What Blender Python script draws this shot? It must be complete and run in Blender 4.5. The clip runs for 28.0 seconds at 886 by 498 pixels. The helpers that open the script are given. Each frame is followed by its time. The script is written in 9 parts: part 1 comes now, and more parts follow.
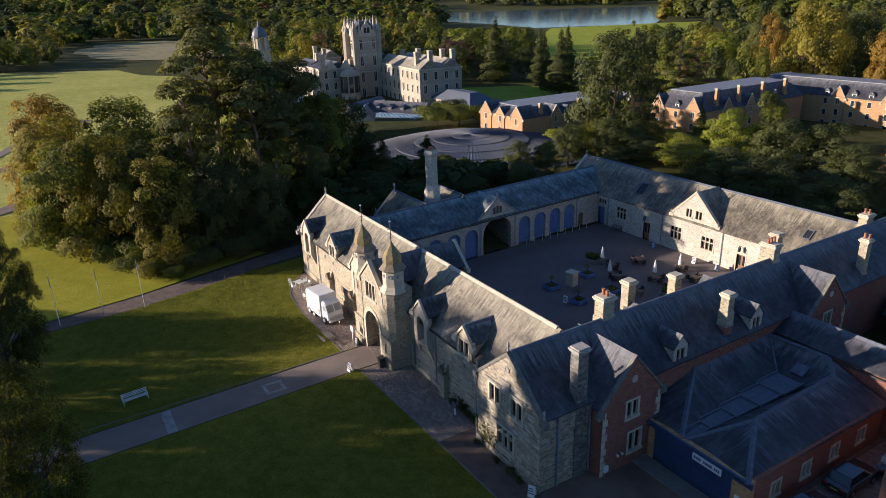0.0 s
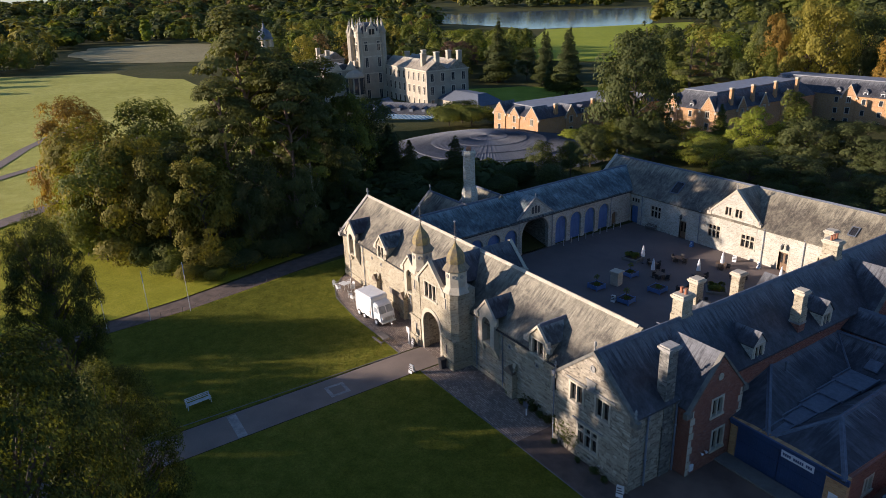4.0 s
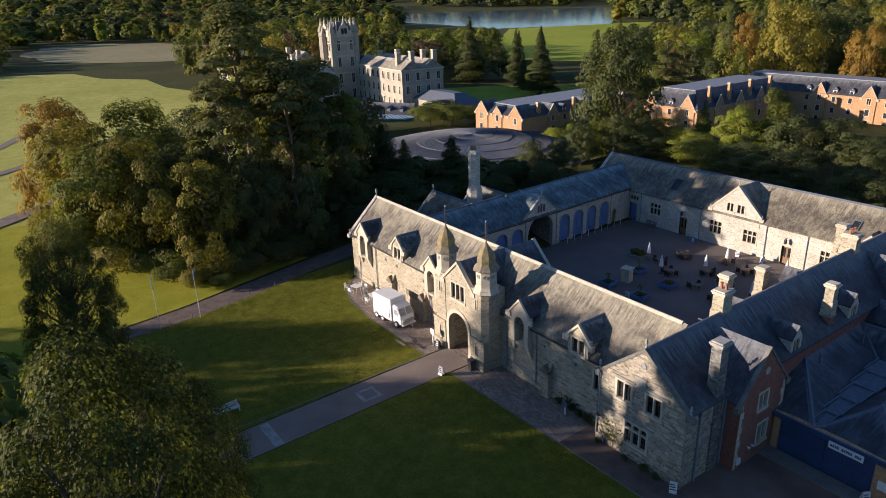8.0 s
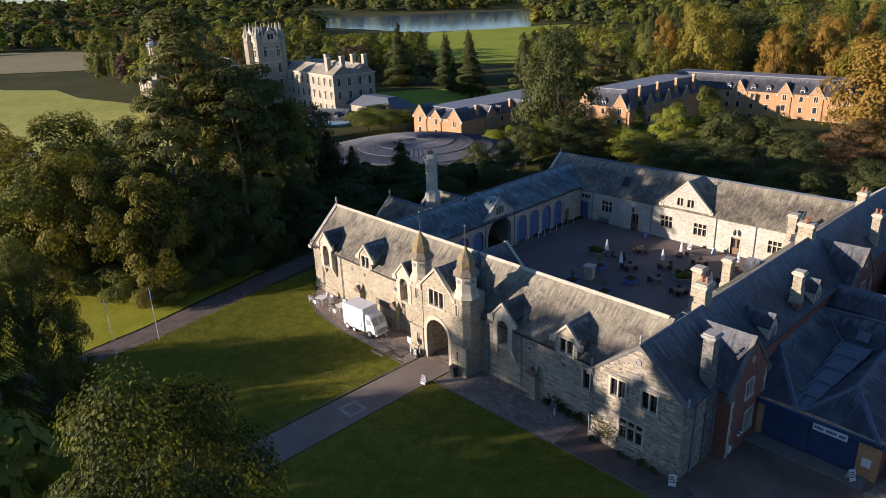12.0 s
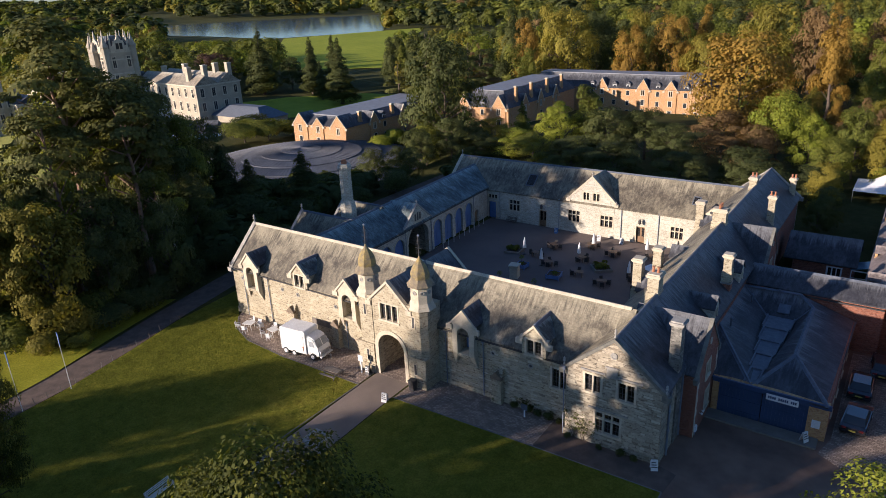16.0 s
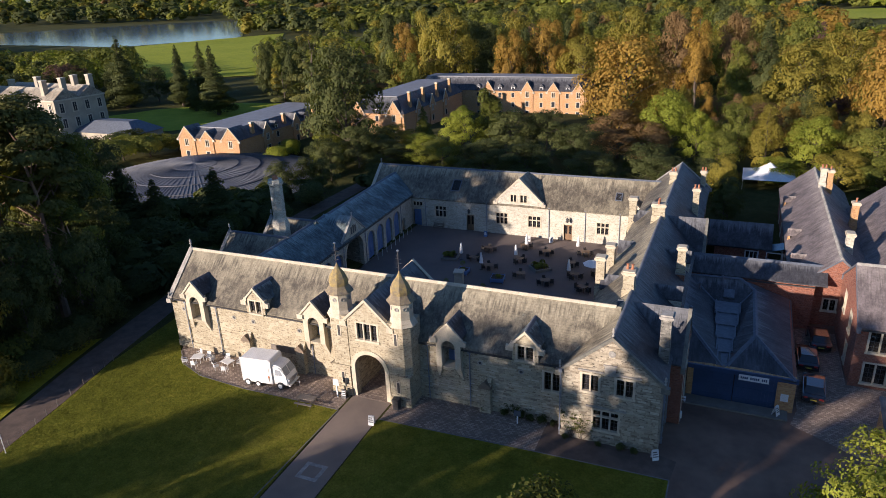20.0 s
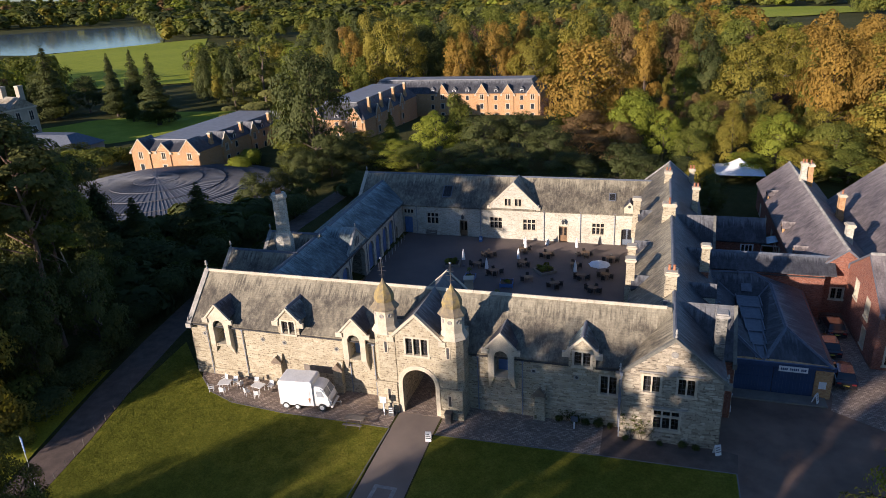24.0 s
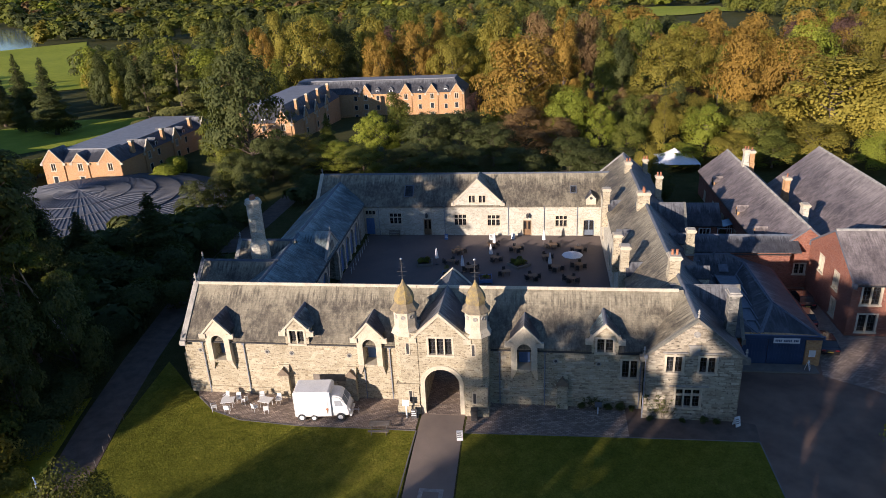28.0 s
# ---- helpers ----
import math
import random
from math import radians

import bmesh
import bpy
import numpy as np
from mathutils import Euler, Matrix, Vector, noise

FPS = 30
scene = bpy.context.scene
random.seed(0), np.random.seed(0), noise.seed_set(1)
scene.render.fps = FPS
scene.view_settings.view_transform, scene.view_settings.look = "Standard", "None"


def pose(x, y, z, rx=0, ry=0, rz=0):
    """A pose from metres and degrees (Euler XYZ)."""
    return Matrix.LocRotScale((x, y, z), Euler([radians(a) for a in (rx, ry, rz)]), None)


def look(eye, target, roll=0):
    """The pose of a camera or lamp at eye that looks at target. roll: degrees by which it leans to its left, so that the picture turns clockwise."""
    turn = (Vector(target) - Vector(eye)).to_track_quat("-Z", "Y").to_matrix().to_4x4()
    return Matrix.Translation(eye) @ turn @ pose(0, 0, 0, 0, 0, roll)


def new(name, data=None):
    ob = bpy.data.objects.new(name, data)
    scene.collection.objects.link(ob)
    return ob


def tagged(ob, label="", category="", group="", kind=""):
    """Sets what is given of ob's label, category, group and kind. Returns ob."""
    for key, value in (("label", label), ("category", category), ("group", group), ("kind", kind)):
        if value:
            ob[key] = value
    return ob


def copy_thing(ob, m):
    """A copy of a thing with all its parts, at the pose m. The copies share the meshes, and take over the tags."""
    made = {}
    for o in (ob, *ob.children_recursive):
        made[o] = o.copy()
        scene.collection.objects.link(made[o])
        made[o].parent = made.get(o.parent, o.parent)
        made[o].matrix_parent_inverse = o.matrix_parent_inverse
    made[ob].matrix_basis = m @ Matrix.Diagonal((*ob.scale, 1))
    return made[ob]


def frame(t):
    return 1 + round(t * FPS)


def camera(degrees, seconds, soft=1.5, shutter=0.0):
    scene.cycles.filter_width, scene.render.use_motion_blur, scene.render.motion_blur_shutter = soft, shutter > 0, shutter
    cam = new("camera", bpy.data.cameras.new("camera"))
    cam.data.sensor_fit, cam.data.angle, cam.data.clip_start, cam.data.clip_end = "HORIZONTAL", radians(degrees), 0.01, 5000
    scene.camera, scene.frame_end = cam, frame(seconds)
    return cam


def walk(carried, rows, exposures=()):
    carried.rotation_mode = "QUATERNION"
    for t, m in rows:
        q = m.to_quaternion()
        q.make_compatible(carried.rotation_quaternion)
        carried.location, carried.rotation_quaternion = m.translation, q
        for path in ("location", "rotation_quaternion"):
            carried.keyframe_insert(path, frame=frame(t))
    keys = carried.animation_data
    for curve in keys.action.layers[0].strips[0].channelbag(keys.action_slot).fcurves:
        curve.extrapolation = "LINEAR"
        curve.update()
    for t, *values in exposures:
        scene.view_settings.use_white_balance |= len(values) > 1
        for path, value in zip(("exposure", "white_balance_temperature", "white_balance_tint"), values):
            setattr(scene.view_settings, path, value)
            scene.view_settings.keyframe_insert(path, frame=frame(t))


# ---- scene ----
cam = camera(66.8, 28.0, 0.6)
PATH = [
    (0, (55.043, -24.588, 33.526), (53.439, -23.626, 32.816), -2.0),
    (1, (54.34, -25.783, 33.518), (52.735, -24.821, 32.809), -2.1),
    (2, (53.457, -27.139, 33.617), (51.852, -26.178, 32.911), -2.1),
    (3, (52.382, -28.553, 33.609), (50.784, -27.58, 32.902), -2.2),
    (4, (51.265, -30.106, 33.485), (49.674, -29.121, 32.779), -2.2),
    (4.5, (50.738, -30.916, 33.449), (49.15, -29.926, 32.743), -2.2),
    (6.5, (48.436, -33.613, 33.558), (46.875, -32.584, 32.848), -2.0),
    (7, (48.025, -34.098, 33.589), (46.475, -33.052, 32.879), -2.1),
    (8, (47.294, -34.882, 33.568), (45.766, -33.805, 32.857), -2.0),
    (9, (46.689, -35.509, 33.744), (45.183, -34.402, 33.034), -2.1),
    (10, (45.973, -36.118, 33.695), (44.486, -34.983, 32.986), -2.2),
    (11, (44.892, -36.88, 33.608), (43.432, -35.711, 32.9), -2.2),
    (12, (43.686, -37.832, 33.604), (42.29, -36.587, 32.896), -2.3),
    (13, (42.313, -38.771, 33.562), (41.013, -37.427, 32.852), -2.5),
    (13.5, (41.493, -39.355, 33.572), (40.252, -37.957, 32.859), -2.4),
    (15.5, (37.921, -41.387, 33.793), (36.797, -39.894, 33.081), -2.5),
    (16, (36.915, -41.866, 33.937), (35.816, -40.354, 33.224), -2.6),
    (17, (34.889, -42.968, 34.281), (33.843, -41.42, 33.569), -2.5),
    (18, (32.774, -43.865, 34.508), (31.799, -42.271, 33.796), -2.6),
    (19, (30.593, -44.693, 34.618), (29.705, -43.049, 33.904), -2.7),
    (20, (28.28, -45.374, 34.672), (27.511, -43.673, 33.954), -2.6),
    (20.5, (27.177, -45.723, 34.759), (26.463, -43.999, 34.039), -2.6),
    (21, (26.013, -46.055, 34.988), (25.323, -44.321, 34.268), -2.7),
    (21.5, (24.859, -46.388, 35.145), (24.19, -44.646, 34.425), -2.7),
    (23.5, (19.857, -47.843, 35.675), (19.264, -46.075, 34.952), -2.9),
    (24, (18.555, -48.105, 35.712), (17.978, -46.332, 34.989), -3.0),
    (24.5, (17.298, -48.408, 35.766), (16.739, -46.629, 35.043), -3.0),
    (25, (15.937, -48.743, 35.874), (15.398, -46.958, 35.149), -3.0),
    (25.5, (14.787, -48.971, 35.857), (14.257, -47.184, 35.132), -3.1),
    (26, (13.391, -49.285, 35.933), (12.877, -47.493, 35.209), -3.1),
    (26.5, (12.197, -49.538, 35.933), (11.732, -47.733, 35.206), -3.1),
    (27, (10.957, -49.726, 35.87), (10.549, -47.909, 35.141), -3.0),
    (27.5, (9.768, -49.917, 35.883), (9.419, -48.088, 35.151), -3.0),
    (28, (8.639, -50.033, 35.81), (8.347, -48.196, 35.075), -2.9),
]
walk(cam, [(t, look(eye, target, roll)) for t, eye, target, roll in PATH])

# ---- world, sun, exposure ----
SUN_AZ, SUN_EL = 34.0, 13.5          # light travels toward +y turned this far to +x; height over the horizon
world = bpy.data.worlds.new("sky")
scene.world = world
world.use_nodes = True
wn = world.node_tree
sky = wn.nodes.new("ShaderNodeTexSky")
sky.sky_type, sky.sun_disc = "NISHITA", False
sky.ozone_density, sky.dust_density = 5.0, 0.4
sky.sun_elevation, sky.sun_rotation = radians(SUN_EL), radians(180 + SUN_AZ)
wn.links.new(sky.outputs[0], wn.nodes["Background"].inputs[0])
wn.nodes["Background"].inputs[1].default_value = 0.075
sun = new("sun", bpy.data.lights.new("sun", "SUN"))
sun.data.energy, sun.data.angle, sun.data.color = 4.15, radians(0.6), (1.0, 0.86, 0.70)
SX, SY = math.sin(radians(SUN_AZ)), math.cos(radians(SUN_AZ))
sun.matrix_world = look((0, 0, 60), (SX * 60, SY * 60, 60 - 60 * math.tan(radians(SUN_EL))))
scene.view_settings.exposure = 1.2
scene.view_settings.use_white_balance = True
scene.view_settings.white_balance_temperature, scene.view_settings.white_balance_tint = 6150, 18


# ---- materials ----
def nodes_of(name):
    m = bpy.data.materials.new(name)
    m.use_nodes = True
    t = m.node_tree
    return m, t, t.nodes["Principled BSDF"]


def op(t, what, a, b=None):
    n = t.nodes.new("ShaderNodeMath")
    n.operation = what
    for i, v in enumerate((a, b)):
        if v is None:
            continue
        if isinstance(v, (int, float)):
            n.inputs[i].default_value = v
        else:
            t.links.new(v, n.inputs[i])
    return n.outputs[0]


def place(t):
    return t.nodes.new("ShaderNodeNewGeometry")


def noise_at(t, vec, scale, detail=4.0, rough=0.6):
    n = t.nodes.new("ShaderNodeTexNoise")
    n.inputs["Scale"].default_value = scale
    n.inputs["Detail"].default_value = detail
    n.inputs["Roughness"].default_value = rough
    t.links.new(vec, n.inputs["Vector"])
    return n.outputs["Fac"]


def ramp(t, fac, stops):
    n = t.nodes.new("ShaderNodeValToRGB")
    e = n.color_ramp.elements
    while len(e) < len(stops):
        e.new(0.5)
    for el, (p, c) in zip(e, stops):
        el.position, el.color = p, (*c, 1)
    t.links.new(fac, n.inputs[0])
    return n.outputs[0]


def mixc(t, fac, a, b, blend="MIX"):
    n = t.nodes.new("ShaderNodeMix")
    n.data_type, n.blend_type = "RGBA", blend
    for s, v in ((n.inputs[0], fac), (n.inputs[6], a), (n.inputs[7], b)):
        if isinstance(v, (int, float)):
            s.default_value = v
        elif isinstance(v, tuple):
            s.default_value = (*v, 1)
        else:
            t.links.new(v, s)
    return n.outputs[2]


def bump(t, bsdf, height, dist, strength=1.0):
    n = t.nodes.new("ShaderNodeBump")
    n.inputs["Strength"].default_value, n.inputs["Distance"].default_value = strength, dist
    t.links.new(height, n.inputs["Height"])
    t.links.new(n.outputs[0], bsdf.inputs["Normal"])


def wall_uv(t):
    """Coordinates along a wall or down a slope: level way, and height."""
    g = place(t)
    p = t.nodes.new("ShaderNodeSeparateXYZ")
    t.links.new(g.outputs["Position"], p.inputs[0])
    n = t.nodes.new("ShaderNodeSeparateXYZ")
    t.links.new(g.outputs["True Normal"], n.inputs[0])
    side = op(t, "GREATER_THAN", op(t, "ABSOLUTE", n.outputs[0]), op(t, "ABSOLUTE", n.outputs[1]))
    u = op(t, "ADD", op(t, "MULTIPLY", p.outputs[1], side), op(t, "MULTIPLY", p.outputs[0], op(t, "SUBTRACT", 1.0, side)))
    c = t.nodes.new("ShaderNodeCombineXYZ")
    t.links.new(u, c.inputs[0])
    t.links.new(p.outputs[2], c.inputs[1])
    return c.outputs[0], u, p.outputs[2], g.outputs["Position"]


def scaled(t, vec, sx, sy, sz=1.0):
    n = t.nodes.new("ShaderNodeVectorMath")
    n.operation = "MULTIPLY"
    n.inputs[1].default_value = (sx, sy, sz)
    t.links.new(vec, n.inputs[0])
    return n.outputs[0]


def masonry(name, tones, mortar, bw, bh, gap, rough=0.9, stain=(0.5, 0.47, 0.42), odd=None):
    m, t, b = nodes_of(name)
    uv, u, z, pos = wall_uv(t)
    br = t.nodes.new("ShaderNodeTexBrick")
    br.inputs["Scale"].default_value = 1.0
    br.inputs["Brick Width"].default_value, br.inputs["Row Height"].default_value = bw, bh
    br.inputs["Mortar Size"].default_value, br.inputs["Mortar Smooth"].default_value = gap, 0.2
    br.inputs["Color1"].default_value, br.inputs["Color2"].default_value = (0, 0, 0, 1), (1, 1, 1, 1)
    br.inputs["Mortar"].default_value = (0.5, 0.5, 0.5, 1)
    br.offset_frequency, br.squash_frequency, br.squash = 2, 3, 0.7
    t.links.new(uv, br.inputs["Vector"])
    col = ramp(t, br.outputs["Color"], tones)
    if odd:
        blk = noise_at(t, scaled(t, uv, 2.6, 7.0), 1.0, 2.5, 0.55)
        col = mixc(t, ramp(t, blk, ((0.565, (0, 0, 0)), (0.63, (0.9, 0.9, 0.9)))), col, odd)
    big = noise_at(t, pos, 0.35, 5.0)
    fine = noise_at(t, pos, 7.0, 4.0)
    col = mixc(t, ramp(t, big, ((0.35, (0, 0, 0)), (0.7, (0.55, 0.55, 0.55)))), col, mixc(t, 1.0, col, stain, "MULTIPLY"))
    col = mixc(t, 0.5, col, ramp(t, fine, ((0.3, (0.35, 0.35, 0.35)), (0.7, (1, 1, 1)))), "MULTIPLY")
    col = mixc(t, op(t, "MULTIPLY", br.outputs["Fac"], 0.8), col, mortar)
    t.links.new(col, b.inputs["Base Color"])
    b.inputs["Roughness"].default_value = rough
    bump(t, b, op(t, "SUBTRACT", op(t, "MULTIPLY", fine, 0.5), br.outputs["Fac"]), 0.02, 0.7)
    return m


def slates(name, tones, lichen, amount, streak=(0.05, 0.05, 0.05)):
    m, t, b = nodes_of(name)
    uv, u, z, pos = wall_uv(t)
    br = t.nodes.new("ShaderNodeTexBrick")
    br.inputs["Scale"].default_value = 1.0
    br.inputs["Brick Width"].default_value, br.inputs["Row Height"].default_value = 0.32, 0.16
    br.inputs["Mortar Size"].default_value = 0.008
    br.inputs["Color1"].default_value, br.inputs["Color2"].default_value = (0, 0, 0, 1), (1, 1, 1, 1)
    br.inputs["Mortar"].default_value = (0.5, 0.5, 0.5, 1)
    t.links.new(uv, br.inputs["Vector"])
    col = mixc(t, 0.55, ramp(t, br.outputs["Color"], tones), tones[1][1])
    runs = noise_at(t, scaled(t, uv, 1.6, 1.5), 1.0, 7.0, 0.75)
    blot = noise_at(t, pos, 0.42, 6.0, 0.7)
    grime = noise_at(t, scaled(t, uv, 0.9, 0.9), 1.0, 6.0, 0.72)
    fine = noise_at(t, pos, 5.0, 5.0)
    col = mixc(t, op(t, "MULTIPLY", ramp(t, op(t, "ADD", op(t, "MULTIPLY", runs, 0.5), op(t, "MULTIPLY", blot, 0.6)), ((0.44, (0, 0, 0)), (0.66, (1, 1, 1)))), amount), col, lichen)
    runs2 = op(t, "ADD", op(t, "MULTIPLY", noise_at(t, scaled(t, uv, 2.0, 1.3), 1.3, 7.0, 0.78), 0.6), op(t, "MULTIPLY", noise_at(t, pos, 0.3, 4.0), 0.4))
    col = mixc(t, ramp(t, runs2, ((0.45, (0, 0, 0)), (0.58, (0.85, 0.85, 0.85)))), col, streak)
    tc = t.nodes.new("ShaderNodeTexCoord")
    gz = t.nodes.new("ShaderNodeSeparateXYZ")
    t.links.new(tc.outputs["Generated"], gz.inputs[0])
    drip = op(t, "ADD", gz.outputs[2], op(t, "MULTIPLY", op(t, "SUBTRACT", noise_at(t, scaled(t, uv, 3.6, 0.35), 1.0, 5.0, 0.7), 0.5), 1.35))
    col = mixc(t, ramp(t, drip, ((0.68, (0, 0, 0)), (0.90, (0.72, 0.72, 0.72)))), col, tuple(min(0.6, 1.15 * v) for v in lichen))
    col = mixc(t, 0.4, col, ramp(t, fine, ((0.3, (0.4, 0.4, 0.4)), (0.7, (1, 1, 1)))), "MULTIPLY")
    col = mixc(t, 0.75, col, ramp(t, grime, ((0.36, (0.38, 0.37, 0.36)), (0.56, (1, 1, 1)))), "MULTIPLY")
    col = mixc(t, op(t, "MULTIPLY", br.outputs["Fac"], 0.22), col, (0.03, 0.03, 0.035))
    t.links.new(col, b.inputs["Base Color"])
    b.inputs["Roughness"].default_value = 0.62
    bump(t, b, op(t, "SUBTRACT", op(t, "ADD", br.outputs["Color"], fine), op(t, "MULTIPLY", br.outputs["Fac"], 2.0)), 0.012, 0.6)
    return m


def mottled(name, a, c, scale=1.5, rough=0.8, metal=0.0, relief=0.01, fine=12.0, coat=0.0):
    m, t, b = nodes_of(name)
    pos = place(t).outputs["Position"]
    big, small = noise_at(t, pos, scale, 5.0), noise_at(t, pos, fine, 4.0)
    col = mixc(t, ramp(t, big, ((0.33, (0, 0, 0)), (0.67, (1, 1, 1)))), a, c)
    col = mixc(t, 0.4, col, ramp(t, small, ((0.3, (0.4, 0.4, 0.4)), (0.7, (1, 1, 1)))), "MULTIPLY")
    t.links.new(col, b.inputs["Base Color"])
    b.inputs["Roughness"].default_value, b.inputs["Metallic"].default_value = rough, metal
    b.inputs["Coat Weight"].default_value = coat
    if relief:
        bump(t, b, small, relief, 0.6)
    return m


def leafy(name, dark, mid, light, warm=None, spread=0.08):
    """Leaves: tone varies by tree, by clump and by leaf."""
    m, t, b = nodes_of(name)
    g = place(t)
    info = t.nodes.new("ShaderNodeObjectInfo")
    isl = g.outputs["Random Per Island"]
    clump = noise_at(t, g.outputs["Position"], spread, 2.0)
    f = op(t, "ADD", op(t, "MULTIPLY", isl, 0.25), op(t, "MULTIPLY", clump, 0.75))
    col = ramp(t, f, ((0.2, dark), (0.5, mid), (0.8, light)))
    if warm:
        col = mixc(t, ramp(t, op(t, "ADD", op(t, "MULTIPLY", info.outputs["Random"], 0.5), op(t, "MULTIPLY", clump, 0.5)), ((0.35, (0, 0, 0)), (0.75, (0.85, 0.85, 0.85)))), col, warm)
    t.links.new(col, b.inputs["Base Color"])
    b.inputs["Roughness"].default_value = 0.75
    b.inputs["Specular IOR Level"].default_value = 0.14
    tr = t.nodes.new("ShaderNodeBsdfTranslucent")
    t.links.new(mixc(t, 1.0, col, (1.0, 1.0, 0.45), "MULTIPLY"), tr.inputs[0])
    mx = t.nodes.new("ShaderNodeMixShader")
    mx.inputs[0].default_value = 0.38
    t.links.new(b.outputs[0], mx.inputs[1])
    t.links.new(tr.outputs[0], mx.inputs[2])
    t.links.new(mx.outputs[0], t.nodes["Material Output"].inputs[0])
    return m


STONE = masonry("limestone", ((0.0, (0.41, 0.345, 0.225)), (0.5, (0.475, 0.41, 0.28)), (1.0, (0.545, 0.48, 0.34))), (0.47, 0.41, 0.295), 0.52, 0.22, 0.012, odd=(0.19, 0.14, 0.09))
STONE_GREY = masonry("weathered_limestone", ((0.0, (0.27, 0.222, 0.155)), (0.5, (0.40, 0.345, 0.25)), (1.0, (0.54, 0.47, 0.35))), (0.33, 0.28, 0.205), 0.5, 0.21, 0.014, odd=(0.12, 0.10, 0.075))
STONE_DARK = masonry("sooty_limestone", ((0.0, (0.12, 0.115, 0.10)), (0.5, (0.22, 0.205, 0.17)), (1.0, (0.32, 0.30, 0.25))), (0.16, 0.15, 0.13), 0.5, 0.22, 0.012, odd=(0.07, 0.068, 0.06))
STONE_PALE = masonry("pale_limestone", ((0.0, (0.50, 0.465, 0.37)), (0.5, (0.585, 0.55, 0.445)), (1.0, (0.65, 0.615, 0.50))), (0.57, 0.53, 0.425), 0.5, 0.21, 0.01, odd=(0.38, 0.34, 0.26))
ASHLAR = mottled("dressed_stone", (0.60, 0.52, 0.38), (0.44, 0.38, 0.28), 1.2, 0.85)
ASHLAR_GREY = mottled("weathered_dressed_stone", (0.42, 0.39, 0.33), (0.22, 0.21, 0.19), 1.4, 0.9)
DOME = mottled("lichened_stone", (0.37, 0.27, 0.09), (0.17, 0.14, 0.095), 2.4, 0.9)
BRIM = mottled("browned_stone", (0.30, 0.235, 0.13), (0.15, 0.125, 0.095), 2.2, 0.9)
MOSSY = mottled("mossy_coping", (0.22, 0.205, 0.165), (0.11, 0.108, 0.092), 1.8, 0.9)
CAPSTONE = mottled("brown_capstone", (0.24, 0.175, 0.115), (0.14, 0.11, 0.08), 2.5, 0.9)
BRICK = masonry("red_brick", ((0.0, (0.17, 0.053, 0.034)), (0.5, (0.28, 0.092, 0.052)), (1.0, (0.37, 0.135, 0.075))), (0.30, 0.16, 0.11), 0.225, 0.075, 0.01, stain=(0.6, 0.5, 0.48), odd=(0.37, 0.19, 0.145))
BRICK_LIGHT = masonry("orange_brick", ((0.0, (0.41, 0.205, 0.075)), (0.5, (0.555, 0.31, 0.12)), (1.0, (0.655, 0.40, 0.165))), (0.45, 0.28, 0.18), 0.225, 0.075, 0.01, stain=(0.75, 0.65, 0.6))
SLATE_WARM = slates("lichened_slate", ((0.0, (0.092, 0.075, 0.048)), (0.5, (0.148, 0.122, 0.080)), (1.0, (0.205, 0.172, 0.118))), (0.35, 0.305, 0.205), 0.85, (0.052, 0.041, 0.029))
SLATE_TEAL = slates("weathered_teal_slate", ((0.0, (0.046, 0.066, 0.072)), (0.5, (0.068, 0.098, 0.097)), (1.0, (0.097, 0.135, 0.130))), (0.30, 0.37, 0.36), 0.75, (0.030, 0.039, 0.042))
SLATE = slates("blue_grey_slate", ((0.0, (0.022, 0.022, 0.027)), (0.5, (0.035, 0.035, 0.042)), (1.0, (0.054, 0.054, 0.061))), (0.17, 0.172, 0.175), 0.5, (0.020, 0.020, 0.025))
SLATE_PURPLE = slates("purple_slate", ((0.0, (0.145, 0.116, 0.112)), (0.5, (0.195, 0.158, 0.150)), (1.0, (0.25, 0.205, 0.195))), (0.31, 0.265, 0.235), 0.35, (0.085, 0.068, 0.064))
TILE_TAN = slates("tan_stone_slate", ((0.0, (0.28, 0.23, 0.16)), (0.5, (0.36, 0.30, 0.21)), (1.0, (0.44, 0.37, 0.27))), (0.45, 0.40, 0.30), 0.4, (0.20, 0.16, 0.11))
LEAD = mottled("lead", (0.125, 0.14, 0.165), (0.075, 0.085, 0.105), 1.5, 0.6, 0.0)
LEAD_FLAT = mottled("pale_sheet_lead", (0.235, 0.24, 0.25), (0.165, 0.17, 0.185), 0.7, 0.6, 0.0)
LEAD_DARK = mottled("dull_lead", (0.135, 0.136, 0.145), (0.085, 0.088, 0.098), 0.35, 0.75, 0.0)
LEAD_PALE = mottled("weathered_lead", (0.145, 0.16, 0.185), (0.09, 0.10, 0.12), 2.5, 0.6, 0.0)
HOUSE_STONE = mottled("grey_house_stone", (0.47, 0.40, 0.285), (0.33, 0.285, 0.215), 0.25, 0.9)
PIPE = mottled("painted_iron", (0.24, 0.265, 0.31), (0.16, 0.175, 0.205), 2.0, 0.5)
IRON = mottled("dark_iron", (0.05, 0.05, 0.055), (0.09, 0.085, 0.08), 3.0, 0.5, 0.4)
BLUE = mottled("blue_paint", (0.081, 0.156, 0.325), (0.119, 0.213, 0.413), 0.8, 0.5)
BLUE_GREY = mottled("grey_blue_paint", (0.16, 0.19, 0.23), (0.12, 0.145, 0.18), 1.0, 0.5)
BLUE_DARK = mottled("navy_paint", (0.025, 0.05, 0.11), (0.035, 0.07, 0.15), 0.7, 0.45)
WHITE = mottled("white_paint", (0.80, 0.79, 0.76), (0.70, 0.69, 0.66), 1.0, 0.35, relief=0.0)
